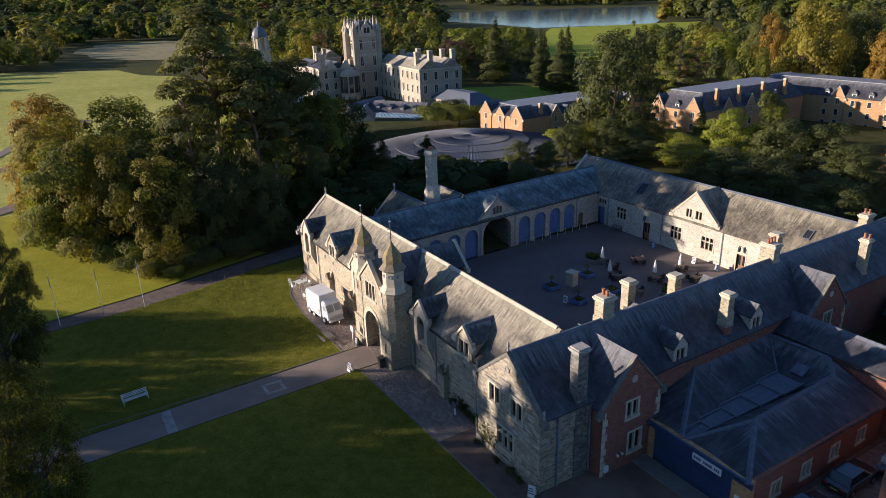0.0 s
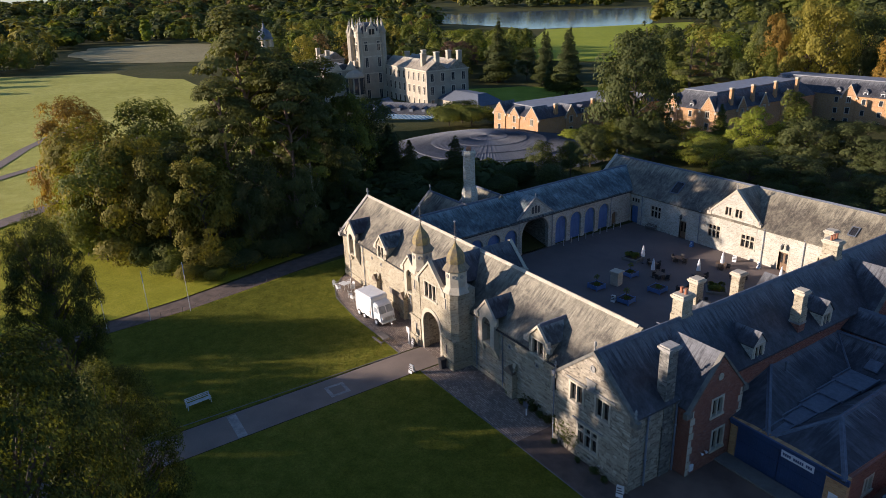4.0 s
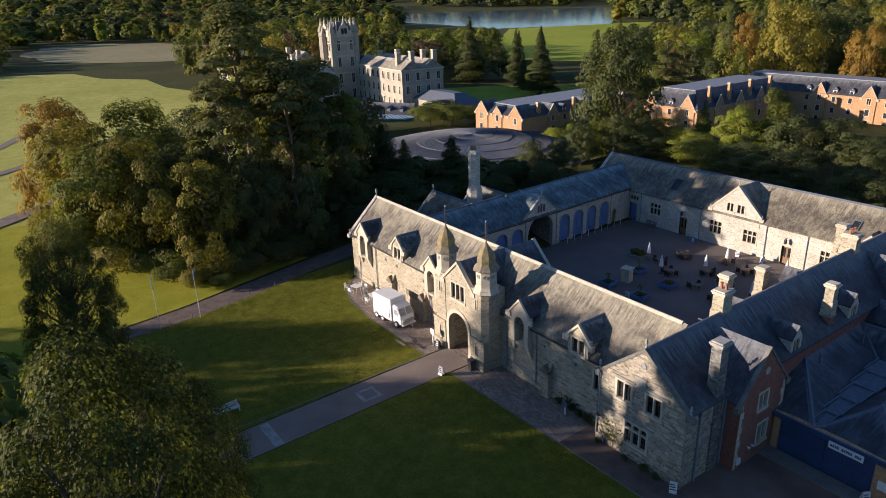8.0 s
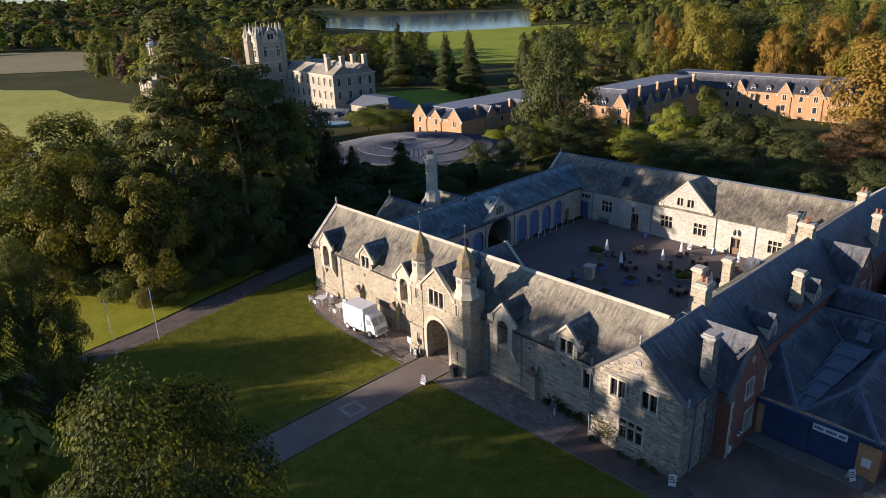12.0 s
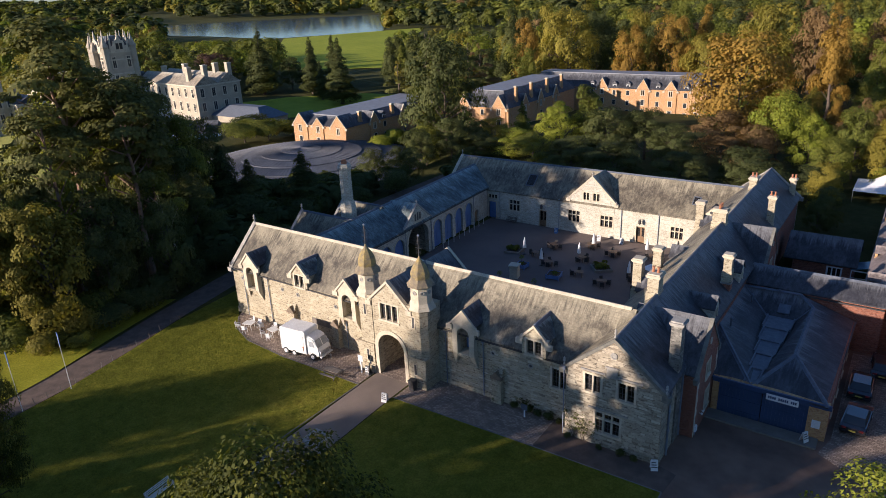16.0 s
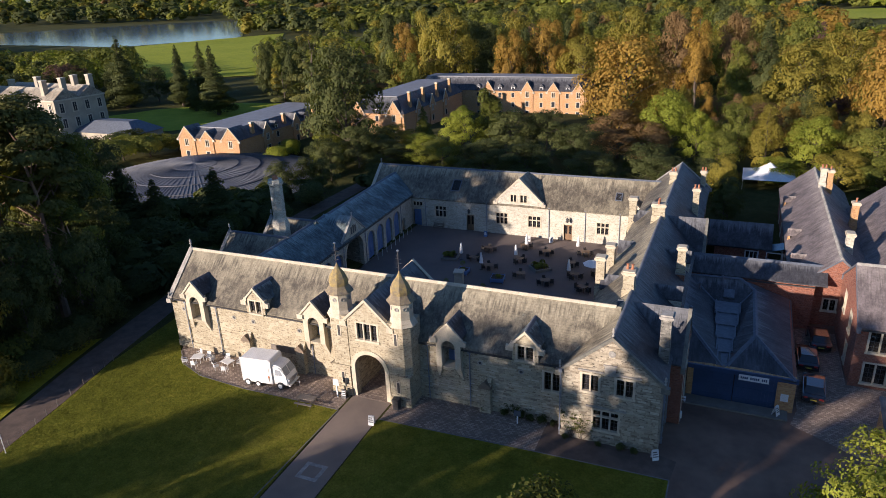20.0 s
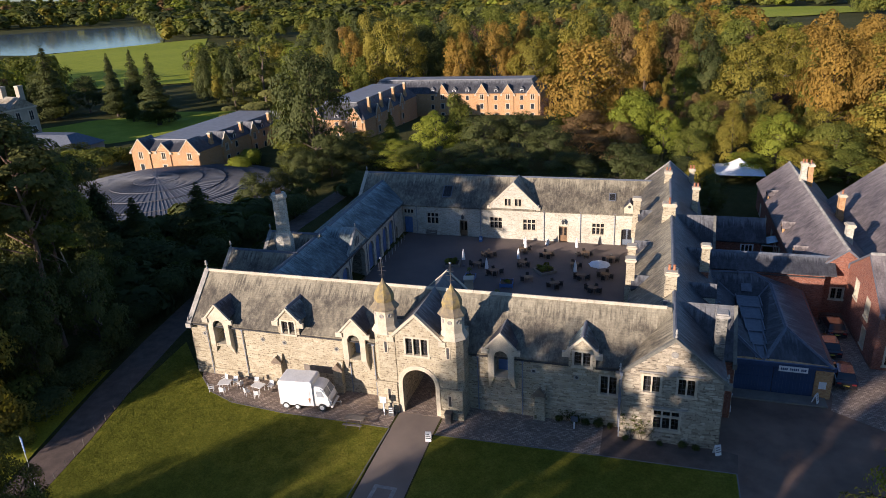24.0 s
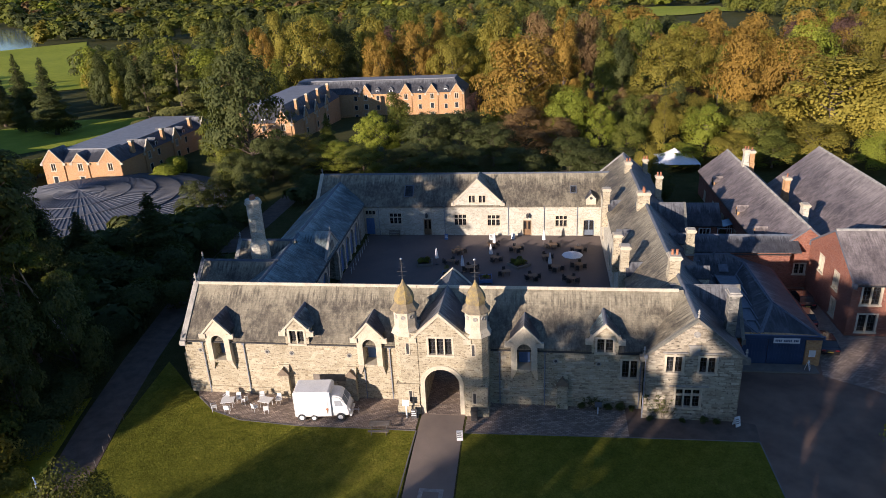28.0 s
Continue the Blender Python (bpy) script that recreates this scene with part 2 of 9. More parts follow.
CANVAS = mottled("white_canvas", (0.80, 0.79, 0.77), (0.68, 0.68, 0.67), 2.0, 0.8, relief=0.004)
BLACK = mottled("black_rubber", (0.03, 0.03, 0.03), (0.05, 0.05, 0.05), 3.0, 0.7)
OAK = mottled("oak_wood", (0.26, 0.15, 0.07), (0.16, 0.09, 0.045), 2.0, 0.6)
PALE_WOOD = mottled("bleached_wood", (0.66, 0.64, 0.58), (0.52, 0.50, 0.45), 2.0, 0.8)
OLD_WOOD = mottled("weathered_wood", (0.20, 0.17, 0.14), (0.13, 0.11, 0.09), 2.0, 0.8)
TERRACOTTA = mottled("terracotta", (0.42, 0.17, 0.08), (0.30, 0.12, 0.06), 2.0, 0.8)
CHROME = mottled("bare_metal", (0.6, 0.6, 0.6), (0.5, 0.5, 0.5), 2.0, 0.3, 0.9, relief=0.0)
CAR_PAINT = mottled("dark_car_paint", (0.02, 0.022, 0.028), (0.03, 0.032, 0.04), 1.0, 0.25, 0.2, relief=0.0, coat=1.0)
YELLOW = mottled("yellow_plate", (0.65, 0.50, 0.08), (0.6, 0.45, 0.07), 2.0, 0.4, relief=0.0)
RED = mottled("red_plastic", (0.4, 0.03, 0.03), (0.35, 0.03, 0.03), 2.0, 0.3, relief=0.0)
BARK = mottled("bark", (0.13, 0.095, 0.065), (0.07, 0.052, 0.038), 2.0, 0.95, relief=0.03)
PALE_BARK = mottled("pale_bark", (0.40, 0.31, 0.22), (0.22, 0.17, 0.12), 1.5, 0.9, relief=0.02)
PINE_BARK = mottled("pine_bark", (0.30, 0.18, 0.11), (0.16, 0.10, 0.07), 1.0, 0.95, relief=0.03)
ASPHALT = mottled("asphalt", (0.262, 0.200, 0.152), (0.190, 0.146, 0.114), 0.25, 0.9, relief=0.004, fine=25.0)
COURT = mottled("courtyard_tarmac", (0.120, 0.094, 0.082), (0.172, 0.130, 0.110), 0.18, 0.9, relief=0.004, fine=25.0)
YARD = mottled("worn_tarmac", (0.128, 0.080, 0.056), (0.235, 0.146, 0.098), 0.35, 0.9, relief=0.004, fine=25.0)
STEP = mottled("stone_paving", (0.225, 0.203, 0.165), (0.150, 0.135, 0.116), 0.8, 0.9)
GRAVEL = mottled("gravel", (0.160, 0.108, 0.078), (0.088, 0.062, 0.046), 0.9, 0.95, relief=0.01, fine=18.0)


def cobbles(name, tones, mortar, bw, bh):
    m, t, b = nodes_of(name)
    pos = place(t).outputs["Position"]
    br = t.nodes.new("ShaderNodeTexBrick")
    br.inputs["Scale"].default_value = 1.0
    br.inputs["Brick Width"].default_value, br.inputs["Row Height"].default_value = bw, bh
    br.inputs["Mortar Size"].default_value, br.inputs["Mortar Smooth"].default_value = 0.025, 0.4
    br.inputs["Color1"].default_value, br.inputs["Color2"].default_value = (0, 0, 0, 1), (1, 1, 1, 1)
    br.inputs["Mortar"].default_value = (0.5, 0.5, 0.5, 1)
    t.links.new(pos, br.inputs["Vector"])
    big, fine = noise_at(t, pos, 0.5, 4.0), noise_at(t, pos, 9.0, 4.0)
    col = ramp(t, br.outputs["Color"], tones)
    col = mixc(t, ramp(t, big, ((0.35, (0, 0, 0)), (0.7, (0.6, 0.6, 0.6)))), col, mortar)
    col = mixc(t, 0.5, col, ramp(t, fine, ((0.3, (0.4, 0.4, 0.4)), (0.7, (1, 1, 1)))), "MULTIPLY")
    col = mixc(t, br.outputs["Fac"], col, mortar)
    t.links.new(col, b.inputs["Base Color"])
    b.inputs["Roughness"].default_value = 0.85
    bump(t, b, op(t, "SUBTRACT", op(t, "MULTIPLY", fine, 0.5), op(t, "MULTIPLY", br.outputs["Fac"], 1.5)), 0.04, 0.9)
    return m


COBBLE = cobbles("granite_setts", ((0.0, (0.257, 0.188, 0.144)), (0.5, (0.405, 0.306, 0.230)), (1.0, (0.567, 0.438, 0.333))), (0.135, 0.100, 0.075), 0.34, 0.19)
SOIL = mottled("soil", (0.075, 0.052, 0.036), (0.05, 0.036, 0.026), 2.0, 0.95)
LEAF = leafy("oak_leaves", (0.058, 0.072, 0.016), (0.140, 0.152, 0.028), (0.255, 0.245, 0.046))
LEAF_NEAR = leafy("near_oak_leaves", (0.020, 0.027, 0.007), (0.072, 0.080, 0.016), (0.235, 0.222, 0.042), spread=0.5)
LEAF_BRIGHT = leafy("bright_leaves", (0.088, 0.112, 0.016), (0.205, 0.230, 0.028), (0.350, 0.350, 0.052))
LEAF_DARK = leafy("dark_leaves", (0.036, 0.045, 0.017), (0.078, 0.090, 0.029), (0.145, 0.150, 0.048))
LEAF_OLIVE = leafy("olive_autumn_leaves", (0.100, 0.092, 0.018), (0.225, 0.190, 0.032), (0.370, 0.298, 0.050))
LEAF_AUTUMN = leafy("orange_autumn_leaves", (0.130, 0.082, 0.020), (0.275, 0.168, 0.034), (0.405, 0.258, 0.050))
LEAF_RUSSET = leafy("russet_leaves", (0.113, 0.072, 0.033), (0.206, 0.128, 0.055), (0.289, 0.190, 0.081))
LEAF_PINE = leafy("pine_needles", (0.056, 0.062, 0.020), (0.125, 0.126, 0.036), (0.215, 0.198, 0.056))
LEAF_COPPER = leafy("copper_leaves", (0.061, 0.036, 0.032), (0.112, 0.065, 0.053), (0.173, 0.101, 0.073))


def glass_material():
    m, t, b = nodes_of("window_glass")
    b.inputs["Base Color"].default_value = (0.22, 0.22, 0.23, 1)
    b.inputs["IOR"].default_value = 1.3
    b.inputs["Roughness"].default_value = 0.03
    b.inputs["Transmission Weight"].default_value = 0.9
    return m


GLASS = glass_material()


def dark_glass():
    m, t, b = nodes_of("dark_window_glass")
    b.inputs["Base Color"].default_value = (0.03, 0.035, 0.04, 1)
    b.inputs["Roughness"].default_value = 0.08
    return m


GLASS_DARK = dark_glass()
GLASS_ROOF = mottled("glasshouse_glass", (0.22, 0.34, 0.42), (0.14, 0.24, 0.32), 0.6, 0.25, 0.0, 0.0)


def grass_material(name, a, b2, c, sc=0.12):
    m, t, b = nodes_of(name)
    pos = place(t).outputs["Position"]
    big, mid, fine = noise_at(t, pos, sc * 0.25, 3.0), noise_at(t, pos, sc * 6, 7.0, 0.7), noise_at(t, pos, 6.0, 8.0, 0.85)
    col = ramp(t, op(t, "ADD", op(t, "MULTIPLY", big, 0.45), op(t, "MULTIPLY", mid, 0.55)), ((0.38, a), (0.5, b2), (0.62, c)))
    col = mixc(t, 0.55, col, ramp(t, fine, ((0.36, (0.2, 0.22, 0.2)), (0.62, (1.3, 1.25, 1.1)))), "MULTIPLY")
    t.links.new(col, b.inputs["Base Color"])
    b.inputs["Roughness"].default_value = 0.9
    b.inputs["Specular IOR Level"].default_value = 0.05
    bump(t, b, op(t, "ADD", fine, mid), 0.22, 1.0)
    return m


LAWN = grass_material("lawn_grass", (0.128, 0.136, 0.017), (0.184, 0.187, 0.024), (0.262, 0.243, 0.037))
# Lifted well above the lawn tones to stand for low sun on the grass.
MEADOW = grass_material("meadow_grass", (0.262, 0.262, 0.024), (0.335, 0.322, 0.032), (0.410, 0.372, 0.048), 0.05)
FLOOR = grass_material("rough_ground", (0.050, 0.055, 0.018), (0.075, 0.075, 0.026), (0.10, 0.092, 0.035), 0.08)
PASTURE = grass_material("pasture_grass", (0.231, 0.270, 0.032), (0.297, 0.330, 0.042), (0.363, 0.370, 0.056), 0.03)
PARK = grass_material("pale_park_grass", (0.33, 0.325, 0.075), (0.42, 0.40, 0.10), (0.50, 0.46, 0.14), 0.04)
STUBBLE = grass_material("dry_grass", (0.24, 0.205, 0.11), (0.30, 0.26, 0.14), (0.36, 0.31, 0.17), 0.03)


def water_material():
    m, t, b = nodes_of("lake_water")
    b.inputs["Base Color"].default_value = (0.10, 0.14, 0.18, 1)
    b.inputs["Roughness"].default_value = 0.08
    b.inputs["Specular IOR Level"].default_value = 0.6
    bump(t, b, noise_at(t, place(t).outputs["Position"], 0.4, 4.0), 0.03, 0.3)
    return m


WATER = water_material()


# ---- building helpers ----
def link_mesh(name, bm, material, parent=None, smooth=False):
    me = bpy.data.meshes.new(name)
    bmesh.ops.recalc_face_normals(bm, faces=bm.faces)
    bm.to_mesh(me)
    bm.free()
    me.materials.append(material)
    if smooth:
        for p in me.polygons:
            p.use_smooth = True
    ob = new(name, me)
    ob.parent = parent
    return ob


def part(name, bm, material, parent, label="", smooth=False):
    ob = link_mesh(name, bm, material, parent, smooth)
    if label:
        ob["label"] = label
    return ob


def pieces(name, bm, material, parent):
    """Each loose piece of a bmesh as a part of its own."""
    seen = set()
    bm.verts.index_update()
    for v in list(bm.verts):
        if v in seen:
            continue
        stack, isle = [v], []
        seen.add(v)
        while stack:
            a = stack.pop()
            isle.append(a)
            for e in a.link_edges:
                b = e.other_vert(a)
                if b not in seen:
                    seen.add(b)
                    stack.append(b)
        one = bmesh.new()
        pairs = {a: one.verts.new(a.co) for a in isle}
        for f in {f for a in isle for f in a.link_faces}:
            one.faces.new([pairs[a] for a in f.verts])
        part(name, one, material, parent)
    bm.free()


def thing(name, label, category, group="", kind="", at=None):
    ob = new(name)
    if at is not None:
        ob.matrix_basis = at
    return tagged(ob, label, category, group, kind)


def hexa(bm, pts, M=None):
    """Eight corners: lower four round, then upper four."""
    v = [bm.verts.new(M @ Vector(p) if M else p) for p in pts]
    for f in ((3, 2, 1, 0), (4, 5, 6, 7), (0, 1, 5, 4), (1, 2, 6, 5), (2, 3, 7, 6), (3, 0, 4, 7)):
        bm.faces.new([v[i] for i in f])


def box(bm, x0, x1, y0, y1, z0, z1, M=None):
    hexa(bm, ((x0, y0, z0), (x1, y0, z0), (x1, y1, z0), (x0, y1, z0), (x0, y0, z1), (x1, y0, z1), (x1, y1, z1), (x0, y1, z1)), M)


def prism(bm, pts, d0, d1, M=None):
    """A polygon of (u, z) points, extruded in depth from d0 to d1."""
    lo = [bm.verts.new(M @ Vector((u, d0, z)) if M else (u, d0, z)) for u, z in pts]
    hi = [bm.verts.new(M @ Vector((u, d1, z)) if M else (u, d1, z)) for u, z in pts]
    bm.faces.new(lo)
    bm.faces.new(hi[::-1])
    for i in range(len(pts)):
        j = (i + 1) % len(pts)
        bm.faces.new((lo[i], hi[i], hi[j], lo[j]))


def lathe(bm, profile, n, M=None, turn=0.0):
    """A turned form: (radius, z) from the foot up."""
    rings = []
    for r, z in profile:
        ring = []
        for i in range(n):
            a = turn + 2 * math.pi * i / n
            p = Vector((r * math.cos(a), r * math.sin(a), z))
            ring.append(bm.verts.new(M @ p if M else p))
        rings.append(ring)
    for a, b in zip(rings, rings[1:]):
        for i in range(n):
            bm.faces.new((a[i], a[(i + 1) % n], b[(i + 1) % n], b[i]))
    bm.faces.new(rings[0][::-1])
    bm.faces.new(rings[-1])


def tube(bm, a, b, r, n=6, r2=None):
    a, b = Vector(a), Vector(b)
    m = Matrix.Translation(a) @ (b - a).to_track_quat("Z", "Y").to_matrix().to_4x4()
    lathe(bm, ((r, 0), (r if r2 is None else r2, (b - a).length)), n, m)


def side(x, y, z=0.0, turn=0.0):
    """A wall's own axes: along it, into it, up. turn 0 faces -y, 90 +x, 180 +y, 270 -x."""
    return pose(x, y, z, 0, 0, turn)


def arch_points(a, b, spring, n=10, rise=None):
    w = (b - a) / 2
    rise = rise or w
    return [((a + b) / 2 - w * math.cos(math.pi * i / n), spring + rise * math.sin(math.pi * i / n)) for i in range(n + 1)]


def wall_mesh(bm, M, u0, u1, z0, z1, th, holes=()):
    """A wall with holes (a, b, low, high, rise): rise is the height of an arched head within the hole, or 0."""
    us = sorted({u0, u1, *(h[0] for h in holes), *(h[1] for h in holes)})
    zs = sorted({z0, z1, *(h[2] for h in holes), *(h[3] for h in holes)})
    us, zs = [u for u in us if u0 <= u <= u1], [z for z in zs if z0 <= z <= z1]
    for a, b in zip(us, us[1:]):
        run = None
        for c, d in zip(zs, zs[1:]):
            m, k = (a + b) / 2, (c + d) / 2
            open_ = any(h[0] < m < h[1] and h[2] < k < h[3] for h in holes)
            if not open_ and run is None:
                run = c
            if open_ and run is not None:
                box(bm, a, b, 0, th, run, c, M)
                run = None
        if run is not None:
            box(bm, a, b, 0, th, run, zs[-1], M)
    for a, b, lo, hi, rise in holes:
        if rise:
            pts = arch_points(a, b, hi - rise, 10, rise)
            for (ua, za), (ub, zb) in zip(pts, pts[1:]):
                prism(bm, ((ua, za), (ub, zb), (ub, hi + 0.001), (ua, hi + 0.001)), 0, th, M)


def surround(bm, outer, inner, d0, d1, M):
    """A rectangular frame in one piece between two rectangles (u0, u1, z0, z1), from depth d0 to d1."""
    rings = []
    for (u0, u1, z0, z1), d in ((outer, d0), (inner, d0), (inner, d1), (outer, d1)):
        rings.append([bm.verts.new(M @ Vector((u, d, z))) for u, z in ((u0, z0), (u1, z0), (u1, z1), (u0, z1))])
    for p, q in zip(rings, rings[1:] + rings[:1]):
        for i in range(4):
            j = (i + 1) % 4
            bm.faces.new((p[i], p[j], q[j], q[i]))
    bmesh.ops.recalc_face_normals(bm, faces=bm.faces)


def window(parent, M, a, b, lo, hi, lights=2, transom=0.0, deep=0.18, stone=None, bars=True):
    """A stone-mullioned window set in a hole, with a pane in each light."""
    stone = stone or ASHLAR
    bm = bmesh.new()
    e = 0.13
    surround(bm, (a - e, b + e, lo - 0.05, hi + e), (a + 0.05, b - 0.05, lo + 0.015, hi - 0.03), -0.03, deep + 0.1, M)
    win = part("window", bm, stone, parent)
    bm = bmesh.new()
    box(bm, a - e - 0.06, b + e + 0.06, -0.10, deep + 0.1, lo - 0.17, lo + 0.02, M)
    part("sill", bm, stone, win)
    w = (b - a) / lights
    for i in range(1, lights):
        bm = bmesh.new()
        box(bm, a + i * w - 0.065, a + i * w + 0.065, 0.0, deep + 0.06, lo, hi, M)
        part("mullion", bm, stone, win)
    if transom:
        bm = bmesh.new()
        box(bm, a + 0.05, b - 0.05, 0.005, deep + 0.05, transom - 0.06, transom + 0.06, M)
        part("transom", bm, stone, win)
    rows = ((lo, transom - 0.06), (transom + 0.06, hi)) if transom else ((lo, hi),)
    for i in range(lights):
        for c, d in rows:
            p = bmesh.new()
            x0, x1 = a + i * w + 0.06, a + (i + 1) * w - 0.06
            box(p, x0, x1, deep + 0.02, deep + 0.035, c + 0.01, d - 0.01, M)
            part("pane", p, GLASS, win)
            if bars:
                p = bmesh.new()
                k = max(1, round((d - c) / 0.45))
                for j in range(1, k):
                    box(p, x0, x1, deep, deep + 0.018, c + (d - c) * j / k - 0.015, c + (d - c) * j / k + 0.015, M)
                box(p, (x0 + x1) / 2 - 0.015, (x0 + x1) / 2 + 0.015, deep, deep + 0.018, c, d, M)
                part("glazing_bar", p, IRON, win)
    return win


def roof_mesh(bm, M, u0, u1, d0, d1, ze, zr, over=0.25, th=0.14, half=None):
    """A pitched roof along u between depths d0 and d1."""
    mid = (d0 + d1) / 2
    for e, s in ((d0, -1), (d1, 1)):
        if half and half != s:
            continue
        k = (zr - ze) / abs(mid - e)
        eo, zo = e + s * over, ze - over * k
        hexa(bm, ((u0, eo, zo), (u1, eo, zo), (u1, mid, zr), (u0, mid, zr), (u0, eo, zo + th), (u1, eo, zo + th), (u1, mid, zr + th), (u0, mid, zr + th)), M)


def ridge_mesh(bm, M, u0, u1, d, z, r=0.14):
    """Ridge tiles: short saddle pieces end to end."""
    n = max(1, round((u1 - u0) / 0.6))
    for i in range(n):
        a, b = u0 + (u1 - u0) * i / n, u0 + (u1 - u0) * (i + 1) / n - 0.012
        hexa(bm, ((a, d - r * 1.5, z - r * 0.9), (b, d - r * 1.5, z - r * 0.9), (b, d + r * 1.5, z - r * 0.9), (a, d + r * 1.5, z - r * 0.9), (a, d - r * 0.4, z + r * 0.6), (b, d - r * 0.4, z + r * 0.6), (b, d + r * 0.4, z + r * 0.6), (a, d + r * 0.4, z + r * 0.6)), M)


def coping_mesh(bm, M, d0, d1, ze, zr, u0, u1, lift=0.3):
    """Raised gable stones over both slopes of a gable end that spans u0 to u1 in thickness."""
    mid = (d0 + d1) / 2
    for e, s in ((d0, -1), (d1, 1)):
        k = (zr - ze) / abs(mid - e)
        eo, zo = e + s * 0.3, ze - 0.3 * k
        hexa(bm, ((u0, eo, zo - 0.1), (u1, eo, zo - 0.1), (u1, mid, zr - 0.1), (u0, mid, zr - 0.1), (u0, eo, zo + lift), (u1, eo, zo + lift), (u1, mid, zr + lift), (u0, mid, zr + lift)), M)
        box(bm, u0 - 0.02, u1 + 0.02, min(e + s * 0.55, e - s * 0.1), max(e + s * 0.55, e - s * 0.1), zo - 0.35, zo + 0.12, M)


def gable_mesh(bm, M, u0, u1, ze, zr, d0, d1):
    prism(bm, ((u0, ze), (u1, ze), ((u0 + u1) / 2, zr)), d0, d1, M)


def finial(parent, x, y, z, s=1.0, material=None, name="finial"):
    bm = bmesh.new()
    lathe(bm, [(r * s, h * s) for r, h in ((0.13, 0), (0.13, 0.14), (0.07, 0.2), (0.06, 0.38), (0.17, 0.46), (0.17, 0.52), (0.08, 0.6), (0.14, 0.72), (0.11, 0.84), (0.02, 0.98))], 8, pose(x, y, z))
    return part(name, bm, material or ASHLAR_GREY, parent)


def pipe(parent, x, y, z0, z1, r=0.05):
    bm = bmesh.new()
    tube(bm, (x, y, z0), (x, y, z1), r, 8)
    box(bm, x - 0.13, x + 0.13, y - 0.11, y + 0.11, z1 - 0.02, z1 + 0.26)
    for z in np.arange(z0 + 0.6, z1, 1.7):
        lathe(bm, ((r * 1.5, -0.05), (r * 1.5, 0.05)), 8, pose(x, y, z))
    return part("downpipe", bm, PIPE, parent)


def chimney(parent, x, y, z0, z1, w=0.75, d=0.75, pots=2, stone=None, cap=None, turn=0.0, potm=None, name="chimney"):
    """A stack with a base course, a shaft, a moulded cap and pots."""
    stone, cap = stone or STONE_PALE, cap or ASHLAR
    M = pose(x, y, 0, 0, 0, turn)
    bm = bmesh.new()
    hw, hd = w / 2, d / 2
    box(bm, -hw - 0.07, hw + 0.07, -hd - 0.07, hd + 0.07, z0, z0 + (z1 - z0) * 0.42, M)
    zb = z0 + (z1 - z0) * 0.42
    hexa(bm, ((-hw - 0.07, -hd - 0.07, zb), (hw + 0.07, -hd - 0.07, zb), (hw + 0.07, hd + 0.07, zb), (-hw - 0.07, hd + 0.07, zb), (-hw, -hd, zb + 0.16), (hw, -hd, zb + 0.16), (hw, hd, zb + 0.16), (-hw, hd, zb + 0.16)), M)
    box(bm, -hw, hw, -hd, hd, zb + 0.16, z1 - 0.4, M)
    c = part(name, bm, stone, parent)
    bm = bmesh.new()
    box(bm, -hw - 0.08, hw + 0.08, -hd - 0.08, hd + 0.08, z1 - 0.4, z1 - 0.28, M)
    box(bm, -hw - 0.15, hw + 0.15, -hd - 0.15, hd + 0.15, z1 - 0.28, z1 - 0.12, M)
    box(bm, -hw - 0.04, hw + 0.04, -hd - 0.04, hd + 0.04, z1 - 0.12, z1, M)
    part("cap", bm, cap, c)
    for i in range(pots):
        bm = bmesh.new()
        px = (i - (pots - 1) / 2) * 0.42
        lathe(bm, ((0.15, z1), (0.12, z1 + 0.1), (0.10, z1 + 0.38), (0.14, z1 + 0.42), (0.14, z1 + 0.48), (0.09, z1 + 0.48)), 8, M @ pose(px, 0, 0))
        part("pot", bm, potm or TERRACOTTA, c)
    return c


def block_stone(name, tones):
    """Single stones: each its own tone, with grain and a stain."""
    m, t, b = nodes_of(name)
    pos = place(t).outputs["Position"]
    info = t.nodes.new("ShaderNodeObjectInfo")
    big, small = noise_at(t, pos, 1.3, 5.0, 0.7), noise_at(t, pos, 14.0, 5.0, 0.7)
    col = ramp(t, op(t, "ADD", op(t, "MULTIPLY", info.outputs["Random"], 0.75), op(t, "MULTIPLY", big, 0.25)), tones)
    col = mixc(t, 0.45, col, ramp(t, small, ((0.3, (0.45, 0.43, 0.4)), (0.65, (1, 1, 1)))), "MULTIPLY")
    t.links.new(col, b.inputs["Base Color"])
    b.inputs["Roughness"].default_value = 0.92
    bump(t, b, small, 0.02, 0.7)
    return m


STONE_BLOCK = block_stone("single_limestone", ((0.05, (0.13, 0.112, 0.088)), (0.2, (0.30, 0.258, 0.186)), (0.6, (0.425, 0.375, 0.276)), (0.95, (0.56, 0.50, 0.38))))


